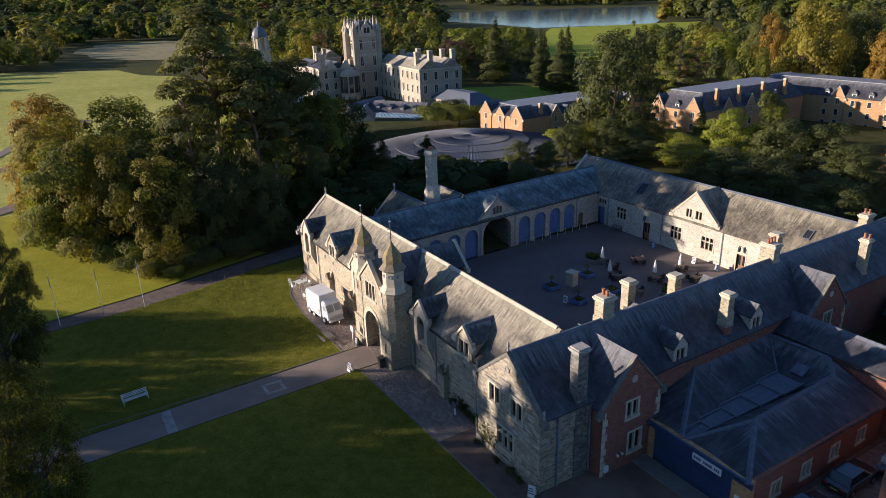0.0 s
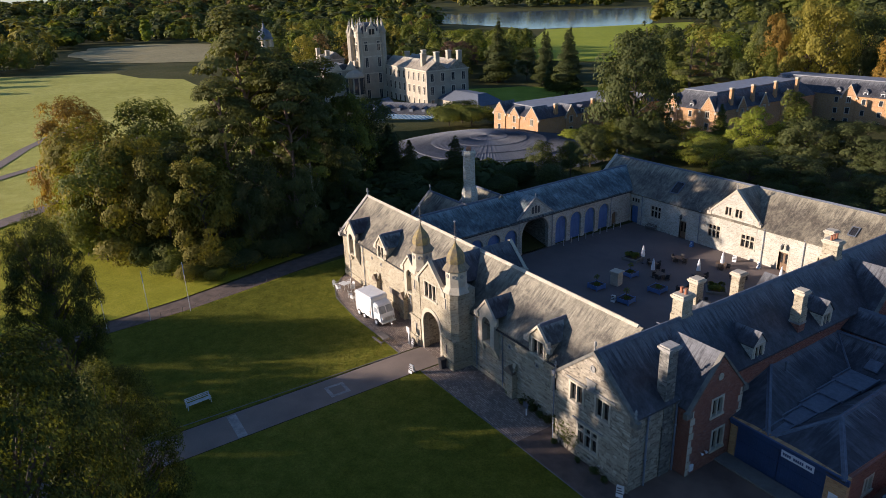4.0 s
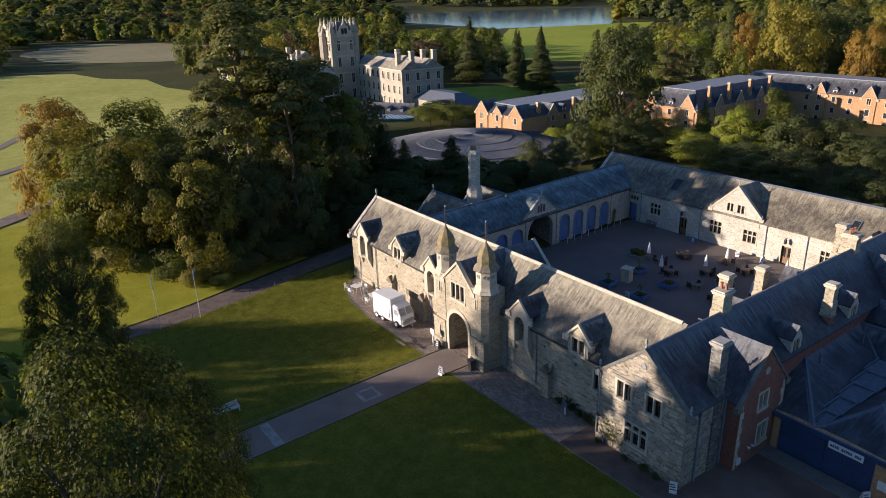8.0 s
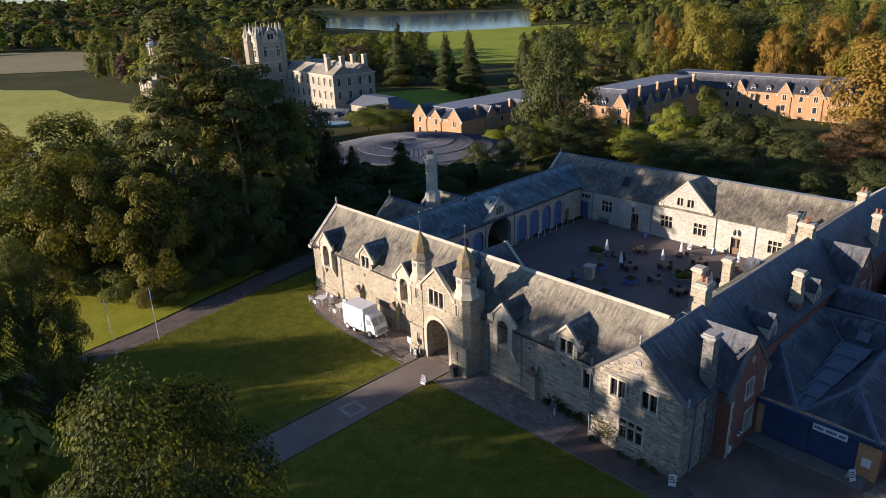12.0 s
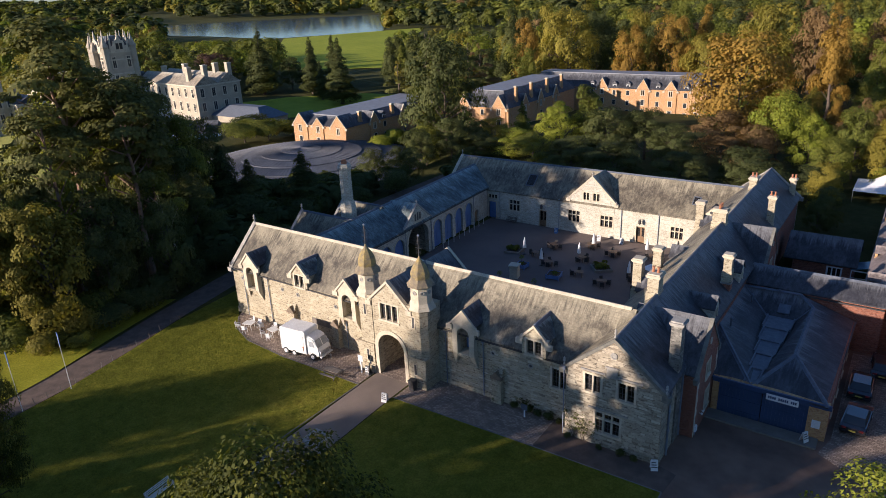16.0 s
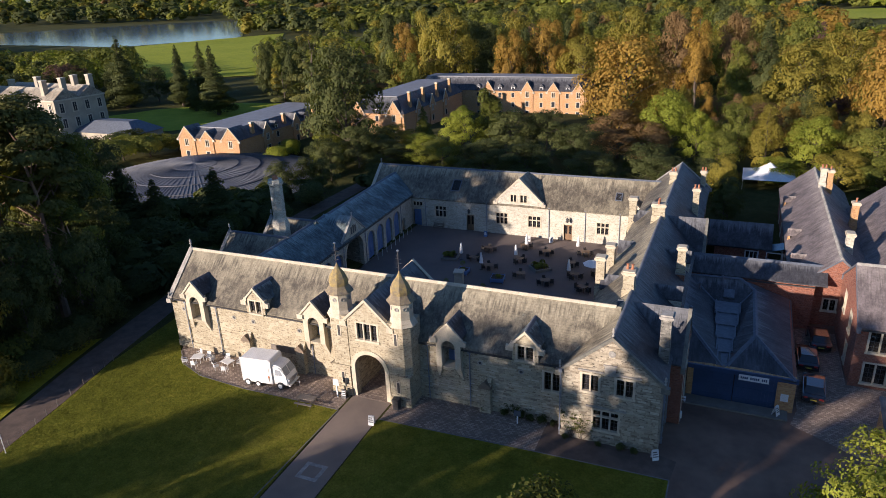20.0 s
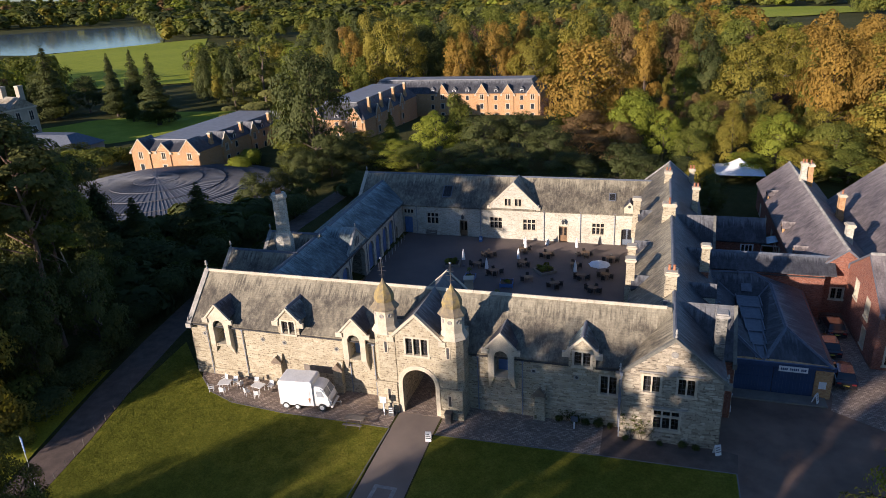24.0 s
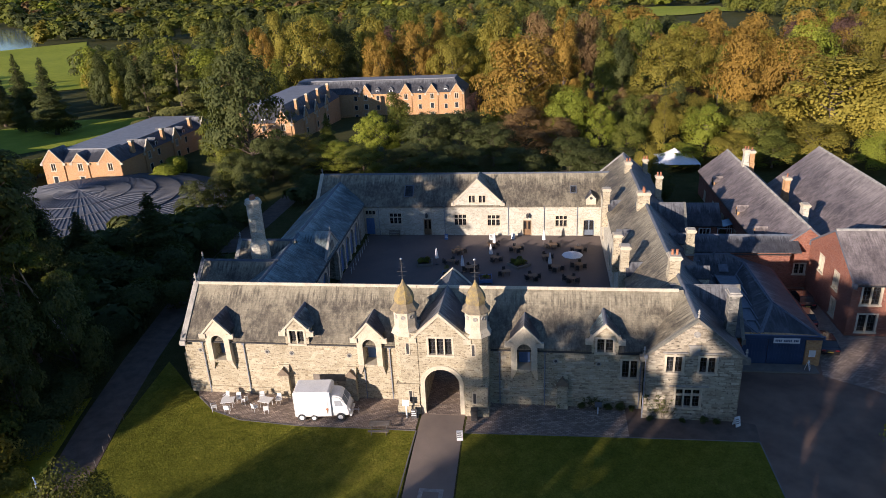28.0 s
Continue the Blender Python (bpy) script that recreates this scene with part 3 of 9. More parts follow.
def stones(parent, M, u0, u1, z0, z1, holes, most, seed):
    """Coursed rubble over a wall: stones of uneven length, each an object, a little proud of the joints."""
    rg = random.Random(seed)
    shapes = []
    for k in range(5):
        bm = bmesh.new()
        j = [rg.uniform(0.0, 0.05) for _ in range(8)]
        f, r = 0.0, 1.0
        hexa(bm, ((j[0], r, j[1]), (1 - j[2], r, j[3]), (1 - j[4], r, 1 - j[5]), (j[6], r, 1 - j[7]), (j[0] + 0.05, f, j[1] + 0.10), (0.95 - j[2], f, j[3] + 0.10), (0.95 - j[4], f, 0.90 - j[5]), (j[6] + 0.05, f, 0.90 - j[7])))
        bmesh.ops.recalc_face_normals(bm, faces=bm.faces)
        me = bpy.data.meshes.new("stone")
        bm.to_mesh(me)
        bm.free()
        me.materials.append(STONE_BLOCK)
        shapes.append(me)
    z, n = z0, 0
    while z < z1 - 0.12 and n < most:
        h = rg.uniform(0.17, 0.29)
        u = u0 + rg.uniform(0, 0.3)
        while u < u1 - 0.25 and n < most:
            w = min(rg.uniform(0.3, 0.85), u1 - u)
            if rg.random() < 0.72 and not any(a - 0.22 < u + w and u < c + 0.22 and lo - 0.25 < z + h and z < hi + 0.3 for a, c, lo, hi in holes):
                o = new("stone", shapes[n % 5])
                o.parent = parent
                o.matrix_basis = M @ Matrix.Translation((u + 0.008, -rg.uniform(0.008, 0.022), z + 0.008)) @ Matrix.Diagonal((w - 0.016, 0.04, h - 0.016, 1))
                n += 1
            u += w
        z += h


# ---- ground ----
GZ, CZ = -0.15, -1.45


def smooth(a):
    a = min(1.0, max(0.0, a))
    return a * a * (3 - 2 * a)


def land(x, y):
    """The lie of the land: level round the stables, falling to the lake, rising again far off."""
    d = max(y - 60, 0) + max(-x - 45, 0)
    far = math.hypot(x, y)
    z = GZ - 7.5 * smooth(d / 220) + 42 * smooth((far - 1500) / 1800)
    z -= 3.2 * smooth((36 - math.hypot(x + 83, y - 67.5)) / 7)
    return min(z, -1.7) if (-24 < x < 24.5 and 9 < y < 57) else z


def axis(lo, hi, marks):
    out, x, step = set(marks), 60.0, 12.0
    out |= set(np.arange(-60, 61, 6.0))
    while x < max(-lo, hi):
        x, step = x + step, step * 1.12
        out |= {x, -x}
    return sorted(v for v in out if lo <= v <= hi)


def sheet(name, xs, ys, height, material, label=""):
    verts = [(x, y, height(x, y)) for y in ys for x in xs]
    n = len(xs)
    faces = [(j * n + i, j * n + i + 1, (j + 1) * n + i + 1, (j + 1) * n + i) for j in range(len(ys) - 1) for i in range(n - 1)]
    me = bpy.data.meshes.new(name)
    me.from_pydata(verts, [], faces)
    me.materials.append(material)
    return tagged(new(name, me), label, "", "", "structure")


sheet("ground", axis(-4300, 4300, (-24, 24.5, -24.01, 24.51, *range(-124, -40, 4))), axis(-4300, 4300, (9, 57, 8.99, 57.01, *range(26, 112, 4))), land, FLOOR, "rough grass and leaf litter around the stables and out to the horizon")


def flat(name, pts, z, material, label, th=0.03, category=""):
    bm = bmesh.new()
    lo = [bm.verts.new((x, y, z - th)) for x, y in pts]
    hi = [bm.verts.new((x, y, z)) for x, y in pts]
    bm.faces.new(hi)
    for i in range(len(pts)):
        j = (i + 1) % len(pts)
        bm.faces.new((lo[i], lo[j], hi[j], hi[i]))
    return tagged(link_mesh(name, bm, material), label, category, "", "structure")


def draped(name, left, right, material, label, lift):
    """A strip of road between two edges, following the land."""
    verts, faces = [], []
    for (a, b), (c, d) in zip(left, right):
        verts += [(a, b, land(a, b) + lift), (c, d, land(c, d) + lift)]
    for i in range(len(left) - 1):
        faces.append((2 * i, 2 * i + 1, 2 * i + 3, 2 * i + 2))
    me = bpy.data.meshes.new(name)
    me.from_pydata(verts, [], faces)
    me.materials.append(material)
    return tagged(new(name, me), label, "", "", "structure")


def strip(name, line, width, material, label, lift):
    """A road of even width along a bent line."""
    fine = []
    for (a, b), (c, d) in zip(line, line[1:]):
        k = max(2, int(math.hypot(c - a, d - b) / 4))
        fine += [(a + (c - a) * i / k, b + (d - b) * i / k) for i in range(k)]
    fine.append(line[-1])
    left, right = [], []
    for i, (x, y) in enumerate(fine):
        p, q = fine[max(0, i - 2)], fine[min(len(fine) - 1, i + 2)]
        dx, dy = q[0] - p[0], q[1] - p[1]
        k = width / 2 / math.hypot(dx, dy)
        left.append((x - dy * k, y + dx * k))
        right.append((x + dy * k, y - dx * k))
    return draped(name, left, right, material, label, lift)


def path_x(y):
    return 0.03 * -(y + 2.7)


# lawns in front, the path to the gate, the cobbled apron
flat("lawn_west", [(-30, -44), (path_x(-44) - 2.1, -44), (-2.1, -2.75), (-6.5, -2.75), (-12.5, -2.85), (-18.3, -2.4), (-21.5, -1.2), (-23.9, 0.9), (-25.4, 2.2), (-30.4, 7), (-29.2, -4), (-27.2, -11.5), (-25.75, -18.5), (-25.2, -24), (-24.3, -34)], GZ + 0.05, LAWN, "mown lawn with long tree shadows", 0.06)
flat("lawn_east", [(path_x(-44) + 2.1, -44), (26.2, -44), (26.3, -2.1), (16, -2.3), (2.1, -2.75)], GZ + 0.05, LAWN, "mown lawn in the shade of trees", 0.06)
strip("path", [(0, -0.2), (0, -2.7), (path_x(-20), -20), (path_x(-46), -46)], 3.9, ASPHALT, "grey tarmac path leading to the gate", 0.025)
flat("apron_west", [(-2.15, 2.3), (-24.8, 2.3), (-23.9, 0.95), (-21.5, -1.15), (-18.3, -2.35), (-12.5, -2.8), (-6.5, -2.7), (-2.15, -2.7)], GZ + 0.02, COBBLE, "cobbled apron of worn setts along the stable front", 0.05)
flat("apron_east", [(2.15, 2.3), (2.15, -2.7), (16, -2.25), (16.5, 2.3)], GZ + 0.02, COBBLE, "cobbled apron of worn setts along the stable front", 0.05)
flat("yard_east", [(16.0, 2.3), (16.0, -2.2), (26.35, -2.05), (26.25, -44), (52, -44), (52, 31), (25, 31), (25, 2.3)], GZ + 0.03, YARD, "dark tarmac yard beside the stables", 0.06)
flat("path_bay", [(16.0, 2.3), (16.0, -2.2), (26.35, -2.05), (26.6, 0.3), (25.1, 0.69), (17.4, 0.69), (17.4, 2.0)], GZ + 0.045, GRAVEL, "worn brown path along the gabled bay", 0.03)
flat("courtyard_floor", [(-20.5, 9), (18, 9), (18, 50), (-20.5, 50)], CZ, COURT, "worn reddish tarmac of the stable courtyard", 0.1)
bm = bmesh.new()
box(bm, -2.2, 2.2, -0.2, 9.5, -1.9, GZ + 0.05)
hexa(bm, ((-2.2, 9.5, -1.9), (2.2, 9.5, -1.9), (2.2, 15, -1.9), (-2.2, 15, -1.9), (-2.2, 9.5, GZ + 0.05), (2.2, 9.5, GZ + 0.05), (2.2, 15, CZ + 0.01), (-2.2, 15, CZ + 0.01)))
tagged(link_mesh("passage_floor", bm, COBBLE), "sloping paved floor of the gate passage", "", "", "structure")


def kerb(name, pts, z, label, w=0.1, h=0.07, m=None):
    bm = bmesh.new()
    for (a, b), (c, d) in zip(pts, pts[1:]):
        L = math.hypot(c - a, d - b)
        M = pose(a, b, z, 0, 0, math.degrees(math.atan2(d - b, c - a)))
        n = max(1, round(L / 0.9))
        for i in range(n):
            box(bm, L * i / n + 0.008, L * (i + 1) / n - 0.008, -w / 2, w / 2, -0.05, h, M)
    return tagged(link_mesh(name, bm, m or STEP), label, "", "", "structure")


kerb("kerb_west", [(-2.05, -44), (-2.05, -2.72), (-6.5, -2.72), (-12.5, -2.82), (-18.3, -2.37), (-21.5, -1.17), (-23.9, 0.92)], GZ, "low stone edging between lawn and cobbles")
kerb("kerb_east", [(2.1, -2.72), (16, -2.27), (26.3, -2.07), (26.25, -20)], GZ, "low stone edging round the lawn")
strip("drive_west", [(-38, 75), (-38, 45), (-36.5, 22), (-33.8, 7), (-31.4, -3.5), (-29.3, -11), (-27.8, -18), (-27.2, -24), (-26.3, -34), (-24, -48), (-20, -70)], 3.7, GRAVEL, "worn gravel drive past the stable end", 0.03)
strip("track_near", [(-60, -62), (-72, -48), (-86, -33), (-93, -25.5), (-104, -13), (-118, 2), (-130, 12)], 4.6, GRAVEL, "grey drive across the park", 0.25)
strip("track_middle", [(-106, -56), (-120, -46), (-136, -34), (-148, -24), (-166, -10), (-180, 4)], 3.6, GRAVEL, "narrow grey track across the park", 0.25)
strip("track_park", [(-136, -41), (-150, -38), (-167, -34), (-185, -30), (-215, -20), (-235, -6)], 3.2, GRAVEL, "second pale track across the park", 0.25)


# ---- the front range, facing the lawn ----
front = thing("stable_front_range", "long limestone stable range with a lichened slate roof and dormers", "stable building", "stable ranges")
F = side(0, 2.0)
DORMERS = (-13.55, 14.05)
NICHES = (-21.3, -6.75, 7.15)
holes = [(15.55, 16.95, 2.95, 4.75, 0)]
for x in NICHES:
    holes.append((x - 0.62, x + 0.62, 3.7, 5.8, 0))
bm = bmesh.new()
wall_mesh(bm, F, -25.0, 17.4, -1.8, 5.8, 0.6, [h for h in holes] + [(-2.0, 2.0, -1.8, 5.0, 0)])
front_wall = part("wall", bm, STONE, front)
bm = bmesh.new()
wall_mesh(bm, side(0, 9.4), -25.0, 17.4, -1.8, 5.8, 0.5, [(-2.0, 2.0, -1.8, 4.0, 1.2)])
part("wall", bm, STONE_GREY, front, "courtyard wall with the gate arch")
bm = bmesh.new()
box(bm, -25.0, -24.4, 2.6, 9.4, -1.8, 5.8)
gable_mesh(bm, side(-25.0, 5.95, 0, 270), -3.95, 3.95, 5.8, 9.55, 0, 0.6)
part("wall", bm, STONE, front, "gable end wall")
bm = bmesh.new()
roof_mesh(bm, F, -24.7, 21.0, 0, 7.9, 5.8, 9.55, 0.22)
part("roof", bm, SLATE_WARM, front)
bm = bmesh.new()
ridge_mesh(bm, F, -24.6, 20.6, 3.95, 9.72)
part("ridge_tiles", bm, ASHLAR, front, "pale stone ridge")
bm = bmesh.new()
coping_mesh(bm, F, 0, 7.9, 5.8, 9.55, -25.15, -24.6, 0.28)
pieces("coping", bm, ASHLAR_GREY, front)
finial(front, -24.9, 5.95, 9.75, 1.0)
finial(front, -24.95, 1.75, 5.6, 0.7)
bm = bmesh.new()
box(bm, -24.95, -4.2, -0.035, 0.0, 2.55, 2.67, F)
box(bm, 4.2, 17.4, -0.035, 0.0, 2.3, 2.42, F)
box(bm, -25.05, -4.2, -0.10, 0.0, -0.3, 0.55, F)
box(bm, 4.2, 17.4, -0.10, 0.0, -0.3, 0.35, F)
part("plinth", bm, STONE, front, "string course and plinth")
bm = bmesh.new()
box(bm, -24.6, -4.2, -0.34, -0.22, 5.48, 5.6, F)
box(bm, 4.2, 17.4, -0.34, -0.22, 5.48, 5.6, F)
part("gutter", bm, IRON, front)
for x in (-23.1, -19.0, -5.0, -7.9 + 0.4, 4.95, 8.95, 17.15):
    pipe(front, x, 1.9, GZ, 5.3)
window(front, F, 15.55, 16.95, 2.95, 4.75, 2)


def dormer(parent, x, z0, z1, half, rise, deep):
    """A stone-fronted gabled dormer over the eaves, with a two-light window."""
    M = side(x, 1.66)
    bm = bmesh.new()
    wall_mesh(bm, M, -half, half, z0, z1, 0.35, [(-0.72, 0.72, z0 + 0.2, z1 - 0.12, 0)])
    d = part("dormer", bm, STONE, parent)
    bm = bmesh.new()
    gable_mesh(bm, M, -half, half, z1, z1 + rise, 0, 0.35)
    part("gable", bm, STONE, d)
    bm = bmesh.new()
    box(bm, -half, -half + 0.25, 0.35, deep, z0, z1 - 0.1, M)
    box(bm, half - 0.25, half, 0.35, deep, z0, z1 - 0.1, M)
    pieces("cheek", bm, STONE, d)
    bm = bmesh.new()
    R = side(x, 1.66, 0, 90)
    roof_mesh(bm, R, -0.05, deep + 2.1, -half, half, z1, z1 + rise, 0.14, 0.1)
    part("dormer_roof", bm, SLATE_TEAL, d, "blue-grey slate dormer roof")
    bm = bmesh.new()
    ridge_mesh(bm, R, 0.1, deep + 1.9, 0, z1 + rise + 0.12)
    part("ridge_roll", bm, LEAD_PALE, d)
    for e in (-1, 1):
        bm = bmesh.new()
        box(bm, e * half - 0.16, e * half + 0.16, -0.1, 0.3, z1 - 0.22, z1 + 0.12, M)
        part("kneeler", bm, ASHLAR, d)
    bm = bmesh.new()
    coping_mesh(bm, R, -half, half, z1, z1 + rise, -0.12, 0.12, 0.16)
    pieces("coping", bm, ASHLAR, d)
    window(d, M, -0.72, 0.72, z0 + 0.2, z1 - 0.12, 2, stone=ASHLAR)


for x in DORMERS:
    dormer(front, x, 5.42, 7.1, 1.12, 1.15, 1.7)


def niche(parent, x):
    """A gabled oriel with a round-arched recess on a tapering corbel."""
    M = side(x, 2.0)
    bm = bmesh.new()
    wall_mesh(bm, M @ pose(0, -0.55, 0), -1.15, 1.15, 3.7, 6.75, 0.55, [(-0.62, 0.62, 3.7, 6.35, 0.62)])
    gable_mesh(bm, M, -1.15, 1.15, 6.75, 8.0, -0.55, 0.0)
    for s in (-1, 1):
        a, b = sorted((s * 1.15, s * 0.62))
        m = a if s < 0 else b
        hexa(bm, ((m - 0.08, -0.06, 2.45), (m + 0.08, -0.06, 2.45), (m + 0.08, 0.0, 2.45), (m - 0.08, 0.0, 2.45), (a, -0.55, 3.7), (b, -0.55, 3.7), (b, 0.0, 3.7), (a, 0.0, 3.7)), M)
    n = part("oriel", bm, ASHLAR, parent, "gabled oriel with an arched recess on a tapering corbel")
    bm = bmesh.new()
    box(bm, -1.15, 1.15, 0.85, 1.0, 3.6, 6.8, M)
    box(bm, -0.7, -0.62, 0.6, 0.85, 3.6, 6.6, M)
    box(bm, 0.62, 0.7, 0.6, 0.85, 3.6, 6.6, M)
    box(bm, -0.615, 0.615, -0.5, 0.84, 3.45, 3.74, M)
    part("recess", bm, STONE, n)
    bm = bmesh.new()
    box(bm, -0.5, 0.5, 0.78, 0.84, 3.75, 5.9, M)
    part("boarded_door", bm, BLUE, n, "pale blue boarded hatch")
    bm = bmesh.new()
    R = side(x, 2.0, 0, 90)
    roof_mesh(bm, R, -0.5, 3.0, -1.15, 1.15, 6.75, 8.0, 0.12, 0.1)
    part("oriel_roof", bm, SLATE, n, "blue-grey slate roof")
    bm = bmesh.new()
    coping_mesh(bm, R, -1.15, 1.15, 6.75, 8.0, -0.66, -0.45, 0.16)
    pieces("coping", bm, ASHLAR, n)


for x in NICHES:
    niche(front, x)


def buttress(parent, x, w, d, z):
    bm = bmesh.new()
    M = side(x, 2.0)
    box(bm, -w / 2 - 0.06, w / 2 + 0.06, -d - 0.08, 0, -0.3, 0.6, M)
    box(bm, -w / 2, w / 2, -d, 0, 0.6, z, M)
    hexa(bm, ((-w / 2 - 0.05, -d - 0.06, z), (w / 2 + 0.05, -d - 0.06, z), (w / 2 + 0.05, 0, z), (-w / 2 - 0.05, 0, z), (-w / 2 - 0.05, -0.1, z + 0.9), (w / 2 + 0.05, -0.1, z + 0.9), (w / 2 + 0.05, 0, z + 0.9), (-w / 2 - 0.05, 0, z + 0.9)), M)
    bt = part("buttress", bm, STONE, parent)
    bm = bmesh.new()
    box(bm, -w / 2 - 0.1, w / 2 + 0.1, -d - 0.12, -d + 0.3, z - 0.02, z + 0.16, M)
    prism(bm, ((-w / 2 - 0.1, z + 0.16), (w / 2 + 0.1, z + 0.16), (0, z + 0.75)), -d - 0.12, -0.02, M)
    part("cap", bm, CAPSTONE, bt)


for x in (-15.3, -8.8, 10.5):
    buttress(front, x, 0.9, 0.55, 2.3)
for x, z in ((-23.45, 4.45), (-14.4, 4.4), (-8.85, 4.35), (13.6, 4.3), (9.9, 4.45), (-16.8, 4.5)):
    bm = bmesh.new()
    lathe(bm, ((0.24, 0), (0.24, 0.05), (0.14, 0.05), (0.14, 0.02)), 12, side(x, 2.0) @ pose(0, 0, z, 90))
    rn = part("roundel", bm, ASHLAR_GREY, front)
    bm = bmesh.new()
    lathe(bm, ((0.15, 0.0), (0.15, 0.03), (0.01, 0.03)), 12, side(x, 2.0) @ pose(0, 0, z, 90))
    part("vent", bm, IRON, rn)
bm = bmesh.new()
box(bm, -12.6, -9.0, -0.05, 0.0, 1.55, 2.25, F)
part("signboard", bm, OLD_WOOD, front, "long brown board on the wall")

# ---- gatehouse ----
gate = thing("gatehouse", "limestone gatehouse with a round arch and two domed turrets", "gatehouse", "stable ranges")
G = side(0, 0.0)
bm = bmesh.new()
wall_mesh(bm, G, -2.15, 2.15, -1.8, 7.7, 0.6, [(-1.55, 1.55, -1.8, 4.45, 1.55), (-1.05, 1.05, 5.9, 7.6, 0)])
gable_mesh(bm, G, -2.15, 2.15, 7.7, 9.75, 0, 0.5)
part("wall", bm, STONE, gate)
window(gate, G, -1.05, 1.05, 5.9, 7.55, 3)
bm = bmesh.new()
outer, inner = arch_points(-1.95, 1.95, 2.9, 16), arch_points(-1.55, 1.55, 2.9, 16)
for i in range(16):
    (a, b), (c, d), (e, f), (g, h) = inner[i], inner[i + 1], outer[i], outer[i + 1]
    prism(bm, ((a, b), (e, f), (g, h), (c, d)), -0.08, 0.02, G)
for s in (-1, 1):
    box(bm, min(s * 1.55, s * 1.95), max(s * 1.55, s * 1.95), -0.08, 0.02, -0.3, 2.9, G)
pieces("voussoir", bm, ASHLAR, gate)
for s in (-1, 1):
    bm = bmesh.new()
    lo, hi = sorted((s * 2.0, s * 4.1))
    # square tower foot with chamfered outer corner and string courses
    c = 0.5
    pts = [(lo, -0.35), (hi, -0.35), (hi, 2.4), (lo, 2.4)]
    box(bm, lo, hi, -0.25, 2.4, -0.4, 0.7)
    box(bm, lo + 0.08, hi - 0.08, -0.12, 2.4, 0.7, 2.75)
    box(bm, lo, hi, -0.2, 2.4, 2.75, 2.95)
    if s < 0:
        foot = [(lo + c, -0.05), (hi, -0.05), (hi, 2.4), (lo, 2.4), (lo, c)]
    else:
        foot = [(lo, -0.05), (hi - c, -0.05), (hi, c), (hi, 2.4), (lo, 2.4)]
    a = [bm.verts.new((x, y, 2.95)) for x, y in foot]
    b = [bm.verts.new((x, y, 8.0)) for x, y in foot]
    bm.faces.new(a[::-1])
    bm.faces.new(b)
    for i in range(5):
        bm.faces.new((a[i], a[(i + 1) % 5], b[(i + 1) % 5], b[i]))
    t = part("tower", bm, STONE, gate)
    for z in (6.5, 1.7):
        bm = bmesh.new()
        box(bm, s * 2.86 - 0.22, s * 2.86 + 0.22, -0.16 if z < 3 else -0.09, 0.0, z - 0.65, z + 0.6)
        part("slit_surround", bm, ASHLAR, t)
        bm = bmesh.new()
        box(bm, s * 2.86 - 0.12, s * 2.86 + 0.12, -0.17 if z < 3 else -0.1, 0.0, z - 0.55, z + 0.5)
        part("slit_window", bm, IRON, t)
    bm = bmesh.new()
    T = pose(s * 3.1, 1.04, 0)
    lathe(bm, ((1.35, 7.7), (1.1, 8.15), (1.0, 8.3), (1.0, 9.75), (1.06, 9.8), (1.06, 9.95)), 8, T, math.pi / 8)
    tur = part("turret", bm, ASHLAR, gate)
    for k in range(8):
        bm = bmesh.new()
        ang = math.pi / 4 * k
        lathe(bm, ((0.2, 0), (0.2, 0.06), (0.12, 0.06), (0.1, 0.03)), 10, T @ pose(0, 0, 0, 0, 0, math.degrees(ang)) @ pose(0.99 * math.cos(math.pi / 8), 0, 9.35, 0, 90, 0))
        part("oculus", bm, ASHLAR_GREY, tur)
    bm = bmesh.new()
    lathe(bm, ((1.02, 9.84), (1.29, 9.9), (1.28, 9.98), (1.1, 10.16), (0.94, 10.38), (0.85, 10.56)), 8, T, math.pi / 8)
    part("brim", bm, BRIM, tur, "flared brown-grey stone skirt of the dome")
    bm = bmesh.new()
    lathe(bm, ((0.85, 10.54), (0.88, 10.68), (0.89, 10.9), (0.83, 11.2), (0.69, 11.52), (0.49, 11.82), (0.28, 12.08), (0.14, 12.34), (0.05, 12.6)), 8, T, math.pi / 8)
    part("dome", bm, DOME, tur, "ogee stone dome with yellow lichen")
    bm = bmesh.new()
    tube(bm, (s * 3.1, 1.04, 12.3), (s * 3.1, 1.04, 14.4), 0.04)
    vane = part("weathervane", bm, IRON, tur)
    bm = bmesh.new()
    for z, r in ((12.9, 0.3), (13.3, 0.4), (13.7, 0.3), (14.0, 0.22)):
        for k in range(2):
            a = math.pi / 2 * k
            tube(bm, (s * 3.1 - r * math.cos(a), 1.04 - r * math.sin(a), z), (s * 3.1 + r * math.cos(a), 1.04 + r * math.sin(a), z), 0.022, 4)
    pieces("vane_arm", bm, IRON, vane)
    bm = bmesh.new()
    bmesh.ops.create_uvsphere(bm, u_segments=8, v_segments=6, radius=0.11, matrix=pose(s * 3.1, 1.04, 14.45))
    part("ball", bm, CHROME, tur)
bm = bmesh.new()
R = side(0, 0.0, 0, 90)
roof_mesh(bm, R, 0.1, 9.8, -2.15, 2.15, 7.7, 9.75, 0.05, 0.1)
part("roof", bm, SLATE, gate, "blue-grey slate cross roof")
bm = bmesh.new()
coping_mesh(bm, R, -2.15, 2.15, 7.7, 9.75, -0.12, 0.3, 0.2)
coping_mesh(bm, R, -2.15, 2.15, 7.7, 9.75, 9.6, 9.95, 0.2)
pieces("coping", bm, ASHLAR, gate)
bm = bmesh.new()
